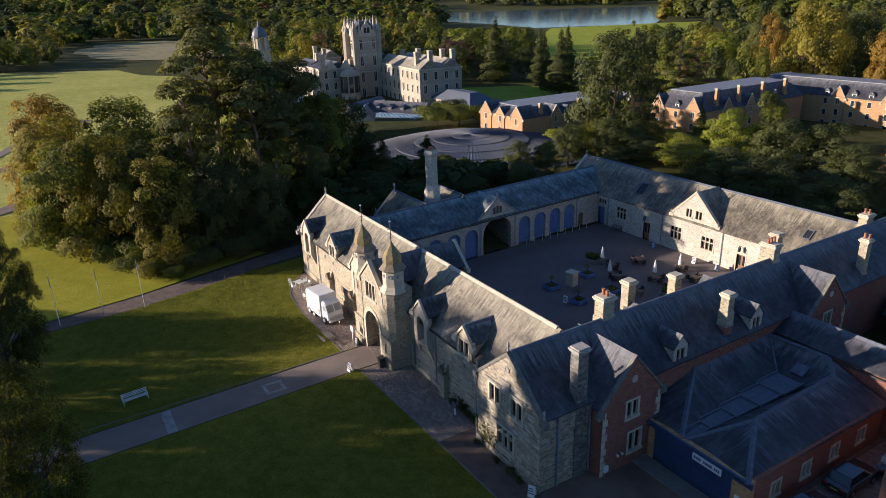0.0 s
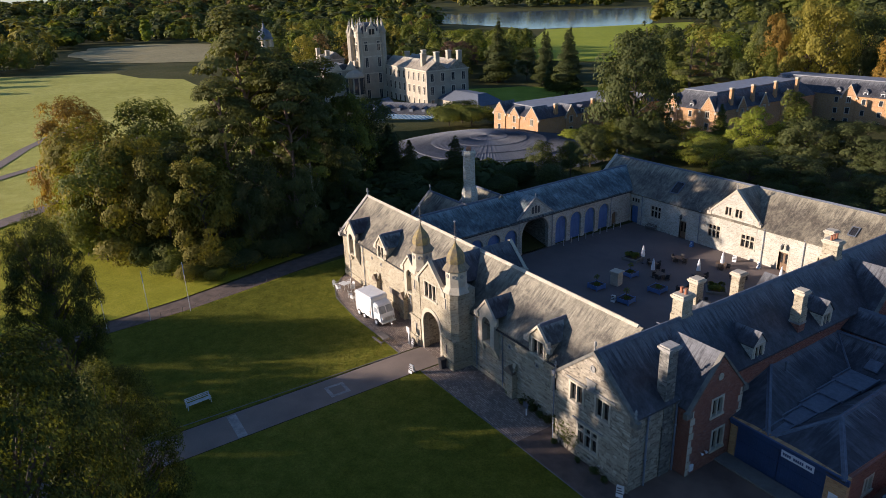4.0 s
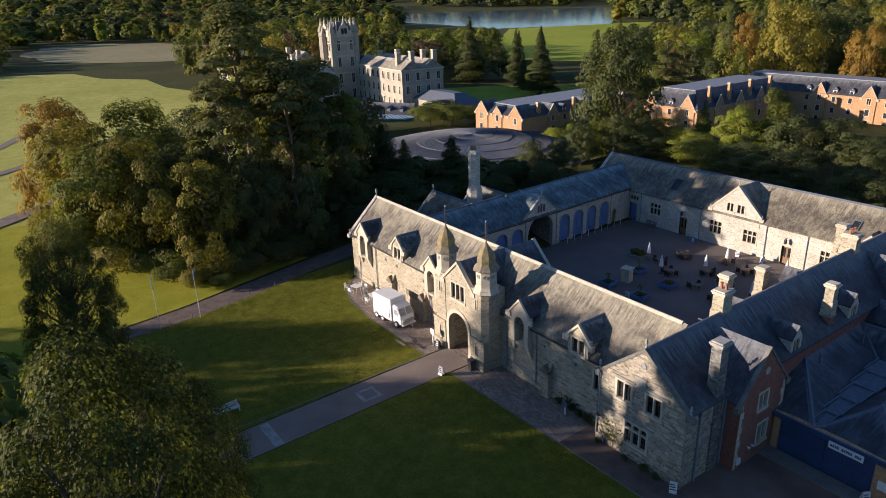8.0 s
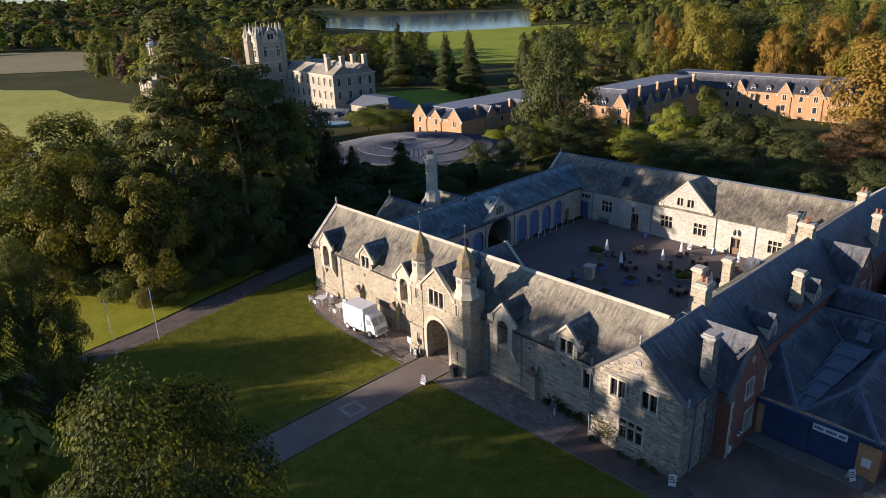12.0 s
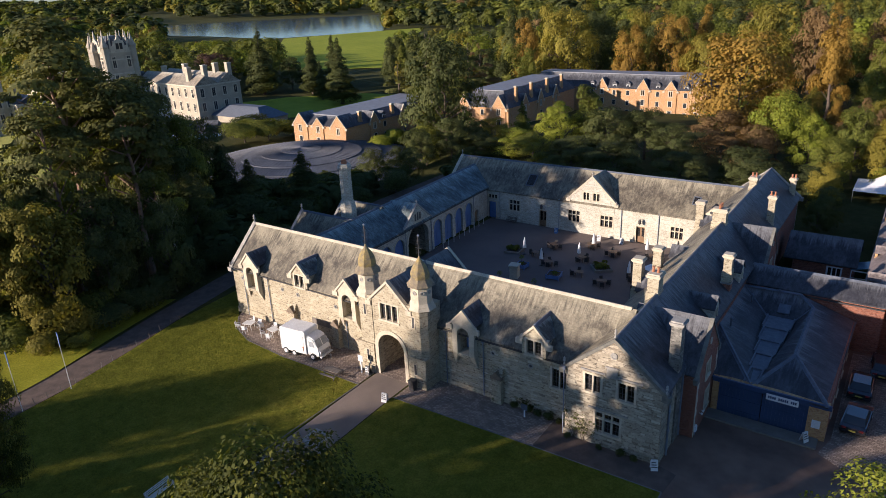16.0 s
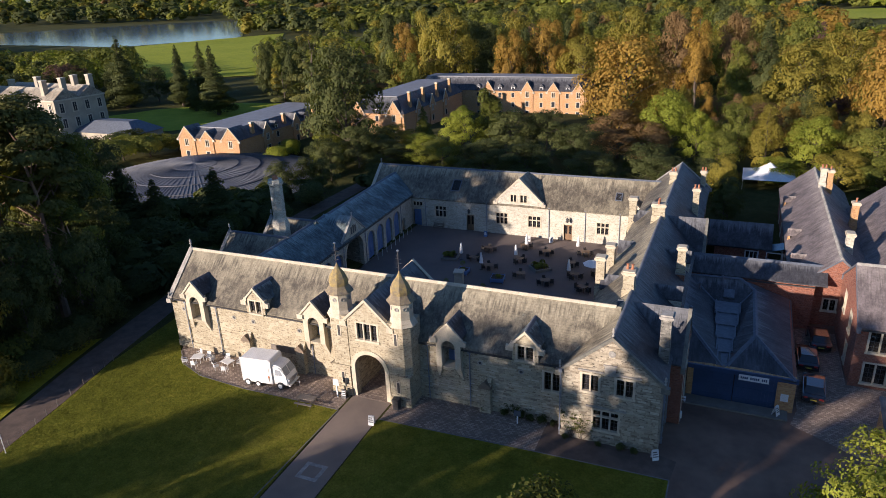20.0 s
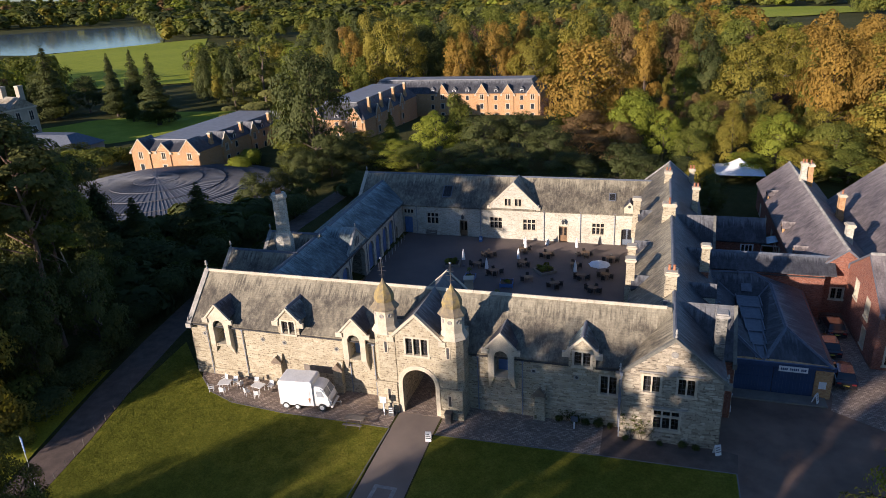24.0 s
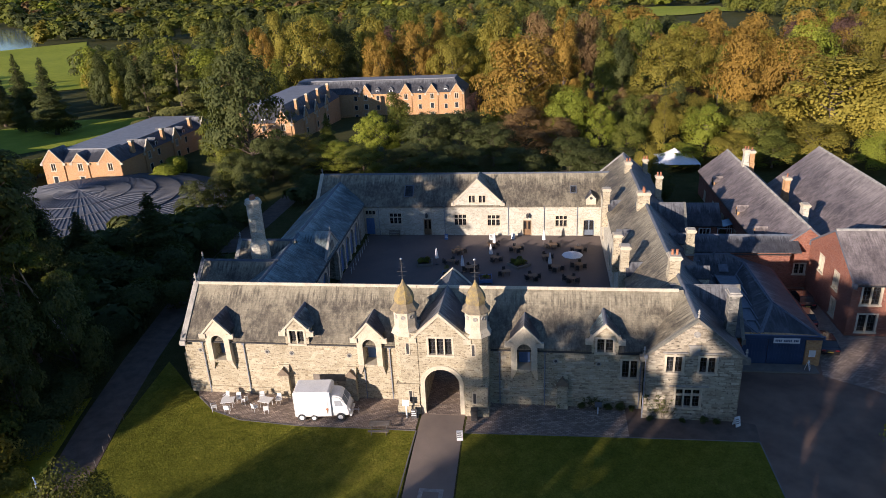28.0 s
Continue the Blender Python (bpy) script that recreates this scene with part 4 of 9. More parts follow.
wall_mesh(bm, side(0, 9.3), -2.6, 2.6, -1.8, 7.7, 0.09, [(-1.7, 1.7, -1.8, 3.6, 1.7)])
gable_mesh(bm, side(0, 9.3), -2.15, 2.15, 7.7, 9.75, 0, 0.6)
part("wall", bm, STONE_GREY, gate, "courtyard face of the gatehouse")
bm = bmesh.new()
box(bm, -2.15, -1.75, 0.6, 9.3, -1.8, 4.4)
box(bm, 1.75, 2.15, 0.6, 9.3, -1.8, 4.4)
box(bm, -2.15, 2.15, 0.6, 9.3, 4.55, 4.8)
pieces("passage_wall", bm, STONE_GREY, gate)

# ---- right range with the front bay ----
right = thing("stable_right_range", "limestone stable range with a gabled bay, tall chimneys and slate roof", "stable building", "stable ranges")
B = side(0, 0.7)
bm = bmesh.new()
wins = [(18.98, 20.34, 4.5, 6.05, 0), (21.65, 23.0, 4.5, 6.05, 0), (19.95, 22.0, 1.1, 2.9, 0)]
wall_mesh(bm, B, 17.4, 25.1, -0.5, 6.2, 0.6, wins)
gable_mesh(bm, B, 17.4, 25.1, 6.2, 9.5, 0, 0.6)
bay_wall = part("wall", bm, STONE_GREY, right, "gabled bay of weathered limestone")
for a, b, c, d, _ in wins:
    window(right, B, a, b, c, d, 3 if d < 4 else 2, 2.3 if d < 4 else 0.0)
bm = bmesh.new()
for a, b, z in ((18.7, 20.7, 6.35), (21.5, 23.6, 6.35), (19.4, 22.6, 3.15)):
    box(bm, a, b, -0.14, 0.0, z, z + 0.12, B)
pieces("drip_mould", bm, ASHLAR_GREY, right)
bm = bmesh.new()
box(bm, 20.75, 21.6, -0.06, 0, 6.2, 7.05, B)
plate = part("panel", bm, ASHLAR_GREY, right, "carved stone panel between the windows")
bm = bmesh.new()
box(bm, 20.65, 21.7, -0.12, 0, 7.05, 7.17, B)
part("panel_cap", bm, ASHLAR_GREY, plate)
bm = bmesh.new()
lathe(bm, ((0.28, 0), (0.28, 0.06), (0.18, 0.06), (0.16, 0.02)), 12, side(21.25, 0.7) @ pose(0, 0, 8.15, 90))
part("roundel", bm, ASHLAR_GREY, right)
bm = bmesh.new()
box(bm, 17.3, 25.2, -0.12, 0.0, -0.5, 0.45, B)
part("plinth", bm, STONE_GREY, right)
# Sun and shade put into the colour: warm courtyard slope, dark outer slope.
bm = bmesh.new()
RR = side(0, 0.7, 0, 90)
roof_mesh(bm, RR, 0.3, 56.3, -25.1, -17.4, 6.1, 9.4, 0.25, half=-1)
part("roof", bm, SLATE, right, "blue-grey outer roof slope, coloured as shaded")
bm = bmesh.new()
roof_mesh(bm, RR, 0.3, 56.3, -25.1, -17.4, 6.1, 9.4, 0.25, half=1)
part("roof", bm, SLATE_WARM, right, "lichened roof slope over the courtyard, coloured as sunlit")
bm = bmesh.new()
ridge_mesh(bm, RR, 0.3, 56.2, -21.25, 9.56)
part("ridge_tiles", bm, LEAD, right)
bm = bmesh.new()
coping_mesh(bm, RR, -25.1, -17.4, 6.1, 9.4, -0.06, 0.3, 0.2)
pieces("coping", bm, MOSSY, right)
bm = bmesh.new()
coping_mesh(bm, RR, -25.1, -17.4, 6.1, 9.4, 56.0, 56.5, 0.28)
pieces("coping", bm, ASHLAR_GREY, right)
finial(right, 21.25, 0.8, 9.65, 0.75)
finial(right, 25.3, 0.8, 6.2, 0.7)
finial(right, 17.2, 0.8, 6.2, 0.7)
bm = bmesh.new()
wall_mesh(bm, side(25.1, 0, 0, 90), 1.3, 11.5, -1.8, 6.1, 0.5, ())
part("wall", bm, STONE_GREY, right, "outer side wall")
bm = bmesh.new()
wall_mesh(bm, side(25.1, 0, 0, 90), 11.5, 57.0, -1.8, 6.1, 0.5, ())
part("wall", bm, BRICK, right, "outer side wall of red brick")
bm = bmesh.new()
wall_mesh(bm, side(17.4, 0, 0, 270), -57.0, -9.9, -1.8, 6.1, 0.5, [(-y - 0.7, -y + 0.7, 0.2, 1.9, 0) for y in (14, 20, 28, 33, 44)])
part("wall", bm, STONE_PALE, right, "courtyard side wall")
for y in (14, 20, 28, 33, 44):
    window(right, side(17.4, 0, 0, 270), -y - 0.7, -y + 0.7, 0.2, 1.9, 2)
bm = bmesh.new()
gable_mesh(bm, side(21.25, 57.0, 0, 180), -3.85, 3.85, 6.1, 9.4, 0, 0.5)
box(bm, 17.4, 25.1, 56.5, 57.0, -2.0, 6.1)
part("wall", bm, STONE_GREY, right, "rear gable wall")
# stacks
chimney(right, 24.75, 4.35, -0.2, 10.5, 0.8, 0.95, 0, STONE_DARK, ASHLAR_GREY)
chimney(right, 20.9, 10.4, 8.3, 11.3, 0.95, 1.2, 2, STONE)
chimney(right, 20.9, 31.4, 8.3, 11.0, 0.9, 1.4, 3, STONE, turn=90)
chimney(right, 20.9, 47.8, 8.3, 10.6, 0.85, 1.3, 2, STONE)
chimney(right, 17.2, 17.0, 4.0, 9.6, 0.85, 0.9, 0, STONE)
chimney(right, 17.1, 23.2, 4.0, 8.6, 0.85, 0.9, 0, STONE)
chimney(right, 17.1, 38.4, 4.0, 9.4, 0.9, 0.9, 0, STONE)
chimney(right, 24.45, 20.7, 7.2, 10.1, 0.75, 0.75, 0, STONE)
bm = bmesh.new()
box(bm, 24.02, 24.88, 20.27, 21.13, 4.0, 7.15)
foot = part("stack_foot", bm, BRICK, right, "red brick foot of the chimney")
bm = bmesh.new()
box(bm, 23.96, 24.94, 20.21, 21.19, 7.15, 7.32)
part("offset", bm, ASHLAR_GREY, foot)
chimney(right, 24.3, 41.5, 4.0, 10.2, 0.75, 0.75, 2, STONE)
chimney(right, 24.4, 55.3, 4.0, 9.0, 0.7, 0.7, 2, STONE)
for y in (17.0, 27.0, 38.4):
    bm = bmesh.new()
    M = side(17.4, y, 0, 0)
    roof_mesh(bm, M, -0.1, 3.4, -0.95, 0.95, 6.6, 7.6, 0.1, 0.1)
    box(bm, 0, 0.3, -0.9, 0.9, 5.6, 6.6, M)
    prism(bm, ((-0.9, 6.6), (0.9, 6.6), (0, 7.55)), 0.0, 0.3, side(17.4, y, 0, 270))
    part("gablet", bm, SLATE, right, "small slated gablet over the courtyard wall")
for y in (14.6, 24.0):
    bm = bmesh.new()
    M = side(25.1, y, 0, 90)
    wall_mesh(bm, M, -0.8, 0.8, 5.6, 7.4, 0.3, [(-0.5, 0.5, 6.0, 7.2, 0)])
    d = part("dormer", bm, STONE_PALE, right)
    bm = bmesh.new()
    gable_mesh(bm, M, -0.8, 0.8, 7.4, 8.3, 0, 0.3)
    part("gable", bm, STONE_PALE, d)
    bm = bmesh.new()
    box(bm, -0.8, -0.6, 0.3, 1.6, 5.8, 7.4, M)
    box(bm, 0.6, 0.8, 0.3, 1.6, 5.8, 7.4, M)
    pieces("cheek", bm, STONE_PALE, d)
    bm = bmesh.new()
    roof_mesh(bm, side(25.1, y, 0, 180), -0.1, 2.6, -0.8, 0.8, 7.4, 8.3, 0.12, 0.09)
    part("dormer_roof", bm, SLATE, d)
    window(d, M, -0.5, 0.5, 6.0, 7.2, 2, deep=0.1)


def brick_gable(y, half, x, zr, ze):
    """A brick cross wing on the outer side of the right range."""
    M = side(x, y, 0, 90)
    bm = bmesh.new()
    hs = [(-0.6, 0.6, 4.1, 5.5, 0), (-0.2, 1.1, 1.0, 2.7, 0)]
    wall_mesh(bm, M, -half, half, -1.8, ze, 0.45, hs)
    gable_mesh(bm, M, -half, half, ze, zr, 0, 0.45)
    box(bm, -half, -half + 0.4, 0.45, 2.5, -1.8, ze, M)
    box(bm, half - 0.4, half, 0.45, 2.5, -1.8, ze, M)
    part("wall", bm, BRICK, right, "red brick gable with stone dressings")
    for a, b, c, d, _ in hs:
        window(right, M, a, b, c, d, 2, stone=ASHLAR)
    bm = bmesh.new()
    roof_mesh(bm, side(x, y, 0, 180), -0.05, 6.0, -half, half, ze, zr, 0.2, 0.12)
    part("roof", bm, SLATE, right)
    bm = bmesh.new()
    coping_mesh(bm, side(x, y, 0, 180), -half, half, ze, zr, -0.08, 0.22, 0.16)
    pieces("coping", bm, MOSSY, right)
    bm = bmesh.new()
    for s in (-1, 1):
        for k in range(9):
            w = 0.5 if k % 2 else 0.32
            a, b = sorted((s * half, s * (half - w)))
            box(bm, a, b, -0.02, 0.02, -0.1 + k * 0.62, 0.45 + k * 0.62, M)
    pieces("quoin", bm, ASHLAR, right)
    bm = bmesh.new()
    lathe(bm, ((0.3, 0), (0.3, 0.05), (0.18, 0.05), (0.16, 0.02)), 8, M @ pose(0, 0, ze + 1.6, 90))
    part("roundel", bm, ASHLAR, right)


brick_gable(8.3, 2.95, 26.3, 9.1, 5.7)
brick_gable(33.1, 2.9, 26.2, 8.95, 5.7)
for y in (6.9, 7.35):
    lamp = thing("wall_lamp", "small white floodlight fixed to the red brick gable", "lamp", "wall lamps", at=pose(26.3, y, 1.35))
    bm = bmesh.new()
    tube(bm, (0, 0, 0), (0.12, 0, 0), 0.03, 6)
    part("bracket", bm, WHITE, lamp)
    bm = bmesh.new()
    lathe(bm, ((0.03, 0), (0.09, 0.04), (0.11, 0.16), (0.1, 0.17)), 10, pose(0.12, 0, 0.02, 0, 115, 0))
    part("head", bm, WHITE, lamp)
cab = thing("meter_box", "small white meter box on the brick gable wall", "box", at=pose(26.3, 5.9, 0.25))
bm = bmesh.new()
box(bm, 0, 0.14, -0.2, 0.2, 0, 0.5)
part("case", bm, WHITE, cab)
bm = bmesh.new()
box(bm, 0.14, 0.155, -0.17, 0.17, 0.03, 0.47)
part("door", bm, WHITE, cab)
bm = bmesh.new()
tube(bm, (0.05, -0.1, 0), (0.05, -0.1, -0.4), 0.025, 6)
part("conduit", bm, PIPE, cab)
pipe(right, 25.2, 2.2, GZ, 5.8, 0.08)
pipe(right, 25.2, 5.2, GZ, 5.8, 0.08)
pipe(right, 17.3, 0.6, GZ, 5.9)


# ---- left range with the arcade of coach houses ----
left = thing("stable_left_range", "stable range with blue arched coach-house doors and blue-grey slate roof", "stable building", "stable ranges")
A = side(-17.55, 9.4, 0, 93.1)        # along the arcade from front to back, into the range
AL = 40.0
DOORS = (5.6, 8.65, 11.7, 14.75, 24.5, 27.55, 30.6, 33.65)
bm = bmesh.new()
hs = [(u - 1.12, u + 1.12, CZ, 2.75, 1.12) for u in DOORS] + [(16.8, 21.9, CZ, 3.75, 2.3), (35.6, 36.7, CZ, 0.9, 0.4)]
wall_mesh(bm, A, 0, AL, CZ - 0.3, 3.8, 0.6, hs)
part("wall", bm, STONE_PALE, left, "arcade wall")
bm = bmesh.new()
for u in DOORS:
    o, i_ = arch_points(u - 1.32, u + 1.32, 1.63, 12), arch_points(u - 1.12, u + 1.12, 1.63, 12)
    for k in range(12):
        prism(bm, (i_[k], o[k], o[k + 1], i_[k + 1]), -0.05, 0.02, A)
o, i_ = arch_points(16.45, 22.25, 1.45, 16, 2.65), arch_points(16.8, 21.9, 1.45, 16, 2.3)
for k in range(16):
    prism(bm, (i_[k], o[k], o[k + 1], i_[k + 1]), -0.08, 0.02, A)
pieces("voussoir", bm, ASHLAR, left)
for u in DOORS:
    bm = bmesh.new()
    box(bm, u - 1.1, u + 1.1, 0.34, 0.38, CZ + 0.03, 1.6, A)
    cd = part("coach_house_door", bm, BLUE, left, "blue boarded arched double door, shut")
    for k in range(8):
        bm = bmesh.new()
        a = u - 1.12 + k * 0.28
        top = 1.63 + 1.12 * math.sin(math.acos(max(-1, min(1, (a + 0.14 - u) / 1.12))))
        box(bm, a + 0.006, a + 0.274, 0.30, 0.34, CZ + 0.03, top, A)
        part("board", bm, BLUE, cd)
    for z in (1.55, -0.7):
        bm = bmesh.new()
        box(bm, u - 1.1, u + 1.1, 0.27, 0.30, z, z + 0.15, A)
        part("ledge", bm, BLUE, cd)
    bm = bmesh.new()
    box(bm, u - 0.05, u + 0.05, 0.265, 0.30, CZ + 0.03, 2.6, A)
    part("meeting_rail", bm, BLUE, cd)
bm = bmesh.new()
box(bm, 35.62, 36.68, 0.3, 0.36, CZ, 0.85, A)
part("door", bm, OAK, left)
bm = bmesh.new()
prism(bm, ((15.9, 3.8), (22.8, 3.8), (19.35, 6.55)), -0.05, 0.5, A)
part("gable", bm, STONE_PALE, left)
bm = bmesh.new()
for k in range(3):
    box(bm, 18.55 + k * 0.56, 19.03 + k * 0.56, -0.06, 0.02, 4.25, 5.25 + (0.15 if k == 1 else 0), A)
pieces("gable_light", bm, IRON, left)
bm = bmesh.new()
for k in range(4):
    box(bm, 18.44 + k * 0.56, 18.55 + k * 0.56, -0.1, 0.02, 4.15, 5.4, A)
box(bm, 18.4, 20.3, -0.12, 0.02, 4.1, 4.2, A)
pieces("mullion", bm, ASHLAR, left)
bm = bmesh.new()
box(bm, 16.3, 16.8, 0.6, 5.5, CZ - 0.2, 3.8, A)
box(bm, 21.9, 22.4, 0.6, 5.5, CZ - 0.2, 3.8, A)
pieces("passage_wall", bm, STONE_GREY, left)
bm = bmesh.new()
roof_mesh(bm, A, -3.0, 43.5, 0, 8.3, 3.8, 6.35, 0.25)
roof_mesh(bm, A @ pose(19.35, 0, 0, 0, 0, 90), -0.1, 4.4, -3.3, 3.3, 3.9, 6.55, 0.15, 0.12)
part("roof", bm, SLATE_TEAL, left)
bm = bmesh.new()
ridge_mesh(bm, A, -3.0, 43.0, 4.15, 6.5)
part("ridge_tiles", bm, LEAD, left)
bm = bmesh.new()
coping_mesh(bm, A @ pose(19.35, 0, 0, 0, 0, 90), -3.4, 3.4, 3.85, 6.55, -0.15, 0.15, 0.16)
pieces("coping", bm, ASHLAR_GREY, left)
bm = bmesh.new()
box(bm, 0, AL, -0.36, -0.24, 3.5, 3.62, A)
part("gutter", bm, IRON, left)
bm = bmesh.new()
wall_mesh(bm, A @ pose(0, 7.8, 0), -6.5, 44.5, CZ - 1, 3.8, 0.5)
part("wall", bm, STONE_GREY, left, "outer wall")
finial(left, *(A @ Vector((19.35, 0, 6.6))), 0.7)
for u in (4.0, 16.2, 22.6, 35.1):
    p = A @ Vector((u, -0.1, 0))
    pipe(left, p.x, p.y, CZ, 3.5)

# wing behind the left range, with its tall chimney
wing = thing("rear_wing", "low limestone wing with slate roofs and a tall octagonal chimney", "stable building", "stable ranges")
for (x0, x1, y0, y1, ze, zr) in ((-31.5, -22, 16.2, 22.2, 3.6, 6.4), (-29.5, -22, 22.4, 28.4, 3.6, 6.6)):
    bm = bmesh.new()
    box(bm, x0, x1, y0, y0 + 0.5, -2, ze)
    box(bm, x0, x1, y1 - 0.5, y1, -2, ze)
    box(bm, x0, x0 + 0.5, y0 + 0.5, y1 - 0.5, -2, ze)
    gable_mesh(bm, side(x0, (y0 + y1) / 2, 0, 270), -(y1 - y0) / 2, (y1 - y0) / 2, ze, zr, 0, 0.5)
    part("wall", bm, STONE, wing)
    bm = bmesh.new()
    roof_mesh(bm, side(0, y0), x0 + 0.1, x1, 0, y1 - y0, ze, zr, 0.2)
    part("roof", bm, SLATE_WARM, wing)
    bm = bmesh.new()
    ridge_mesh(bm, side(0, y0), x0 + 0.4, x1, (y1 - y0) / 2, zr + 0.15)
    part("ridge_tiles", bm, LEAD, wing)
    bm = bmesh.new()
    coping_mesh(bm, side(0, y0), 0, y1 - y0, ze, zr, x0 - 0.1, x0 + 0.4, 0.25)
    pieces("coping", bm, ASHLAR_GREY, wing)
    finial(wing, x0 + 0.15, (y0 + y1) / 2, zr + 0.25, 0.9)
    finial(wing, x0 + 0.15, y0 - 0.3, ze + 0.0, 0.8)
bm = bmesh.new()
lathe(bm, ((1.15, -2), (1.15, 7.2), (0.95, 7.8), (0.85, 8.0), (0.85, 12.3), (0.98, 12.45), (1.05, 12.7), (0.95, 12.75), (0.9, 13.1)), 8, pose(-25.4, 22.2, 0), math.pi / 8)
c = part("chimney", bm, STONE_PALE, wing, "tall octagonal limestone chimney with moulded cap")
bm = bmesh.new()
lathe(bm, ((0.4, 13.1), (0.35, 13.4), (0.3, 13.6)), 8, pose(-25.4, 22.2, 0))
part("pot", bm, TERRACOTTA, c)

# ---- back range ----
back = thing("stable_back_range", "pale sunlit limestone range with a slate roof and mullioned windows", "stable building", "stable ranges")
K = side(0, 49.1)
ZE, ZR = 3.45, 7.3
bm = bmesh.new()
BW = [(-15.5, -13.55, 0.4, 2.2, 0), (-5.1, -3.15, 0.2, 2.0, 0), (0.12, 2.1, 0.15, 1.9, 0), (10.6, 12.4, 0.05, 1.8, 0)]
BD = [(-10.0, -8.8, CZ, 1.2, 0.0), (5.7, 6.95, CZ, 1.05, 0.0), (14.9, 16.5, CZ, 1.2, 0.4), (-19.4, -18.0, CZ, 1.4, 0)]
wall_mesh(bm, K, -27.5, 17.4, CZ - 0.5, ZE, 0.6, BW + BD + [(-2.7, 0.0, 3.9, 5.2, 0), (-19.45, -17.75, 1.95, 2.65, 0)])
part("wall", bm, STONE_PALE, back)
bm = bmesh.new()
wall_mesh(bm, K @ pose(0, -0.06, 0), -4.9, 2.3, 2.4, 4.2, 0.5, [(-2.7, -1.7, 3.9, 5.2, 0), (-1.15, -0.05, 3.9, 5.2, 0)])
wall_mesh(bm, K @ pose(0, -0.06, 0), -3.9, 1.25, 4.2, 5.2, 0.5, [(-2.7, -1.7, 3.9, 5.2, 0), (-1.15, -0.05, 3.9, 5.2, 0)])
pieces("bay_wall", bm, STONE_PALE, back)
bm = bmesh.new()
prism(bm, ((-4.9, 4.2), (-3.9, 4.2), (-3.9, 5.2)), -0.06, 0.44, K)
prism(bm, ((1.25, 4.2), (2.3, 4.2), (1.25, 5.2)), -0.06, 0.44, K)
prism(bm, ((-3.9, 5.2), (1.25, 5.2), (-1.3, 7.7)), -0.06, 0.44, K)
pieces("gable", bm, STONE_PALE, back)
for k, (a, b) in enumerate(((-2.7, -1.7), (-1.15, -0.05))):
    window(back, K @ pose(0, -0.05, 0), a, b, 3.95, 5.12, 2)
for a, b, c, d, _ in BW:
    window(back, K, a, b, c, d, 3, (c + d) / 2 + 0.2, bars=True)
window(back, K, -19.45, -17.75, 1.95, 2.65, 3, bars=False)
for (a, b, c, d, r), m, lab in zip(BD, (OAK, OAK, BLUE_GREY, BLUE), ("varnished oak plank door, shut", "varnished oak door with glazed lights, shut", "grey-blue glazed double door, shut", "blue boarded door, shut")):
    bm = bmesh.new()
    n = max(3, round((b - a) / 0.22))
    box(bm, a + 0.01, b - 0.01, 0.29, 0.33, c + 0.03, d - 0.02, K)
    dr = part("door", bm, m, back, lab)
    for k in range(n):
        bm = bmesh.new()
        box(bm, a + (b - a) * k / n + 0.006, a + (b - a) * (k + 1) / n - 0.006, 0.25, 0.29, c + 0.03, d - 0.02, K)
        part("board", bm, m, dr)
    if m is OAK:
        for k in range(2):
            w = (b - a) / 2
            bm = bmesh.new()
            box(bm, a + k * w + 0.14, a + (k + 1) * w - 0.14, 0.235, 0.25, c + 1.0, d - 0.25, K)
            part("pane", bm, GLASS, dr)
    bm = bmesh.new()
    box(bm, a - 0.16, a, -0.03, 0.3, c, d + 0.16, K)
    box(bm, b, b + 0.16, -0.03, 0.3, c, d + 0.16, K)
    box(bm, a, b, -0.03, 0.3, d, d + 0.18, K)
    part("door_frame", bm, ASHLAR, dr)
    if m is BLUE_GREY:
        for k in range(2):
            bm = bmesh.new()
            box(bm, a + 0.12 + k * 0.78, a + 0.68 + k * 0.78, 0.235, 0.25, c + 0.9, d - 0.25, K)
            part("pane", bm, GLASS, dr)
    else:
        bm = bmesh.new()
        tube(bm, K @ Vector((b - 0.15, 0.25, c + 1.0)), K @ Vector((b - 0.15, 0.17, c + 1.0)), 0.035, 6)
        part("handle", bm, IRON, dr)
bm = bmesh.new()
roof_mesh(bm, K, -27.2, 19.5, 0, 9.0, ZE, ZR, 0.25)
roof_mesh(bm, side(-1.3, 49.1, 0, 90), -0.02, 4.6, -3.6, 3.6, 4.05, 7.55, 0.05, 0.12)
part("roof", bm, SLATE_WARM, back)
bm = bmesh.new()
ridge_mesh(bm, K, -27.0, 19.4, 4.5, ZR + 0.15)
part("ridge_tiles", bm, LEAD, back)
bm = bmesh.new()
coping_mesh(bm, side(-1.3, 49.1, 0, 90), -3.6, 3.6, 4.05, 7.55, -0.15, 0.3, 0.22)
coping_mesh(bm, K, 0, 9.0, ZE, ZR, -27.6, -27.05, 0.25)
pieces("coping", bm, ASHLAR, back)
finial(back, -27.3, 53.6, 7.5, 0.9)
finial(back, -1.3, 49.1, 7.75, 0.7)
finial(back, -5.1, 48.95, 3.7, 0.7)
finial(back, 2.6, 48.95, 3.7, 0.7)
bm = bmesh.new()
box(bm, -27.5, -27.0, 49.7, 58.1, -3, ZE)
gable_mesh(bm, side(-27.5, 53.6, 0, 270), -4.5, 4.5, ZE, ZR, 0, 0.5)
box(bm, -27.5, 17.4, 57.6, 58.1, -3, ZE)
part("wall", bm, STONE_GREY, back, "rear and end walls")
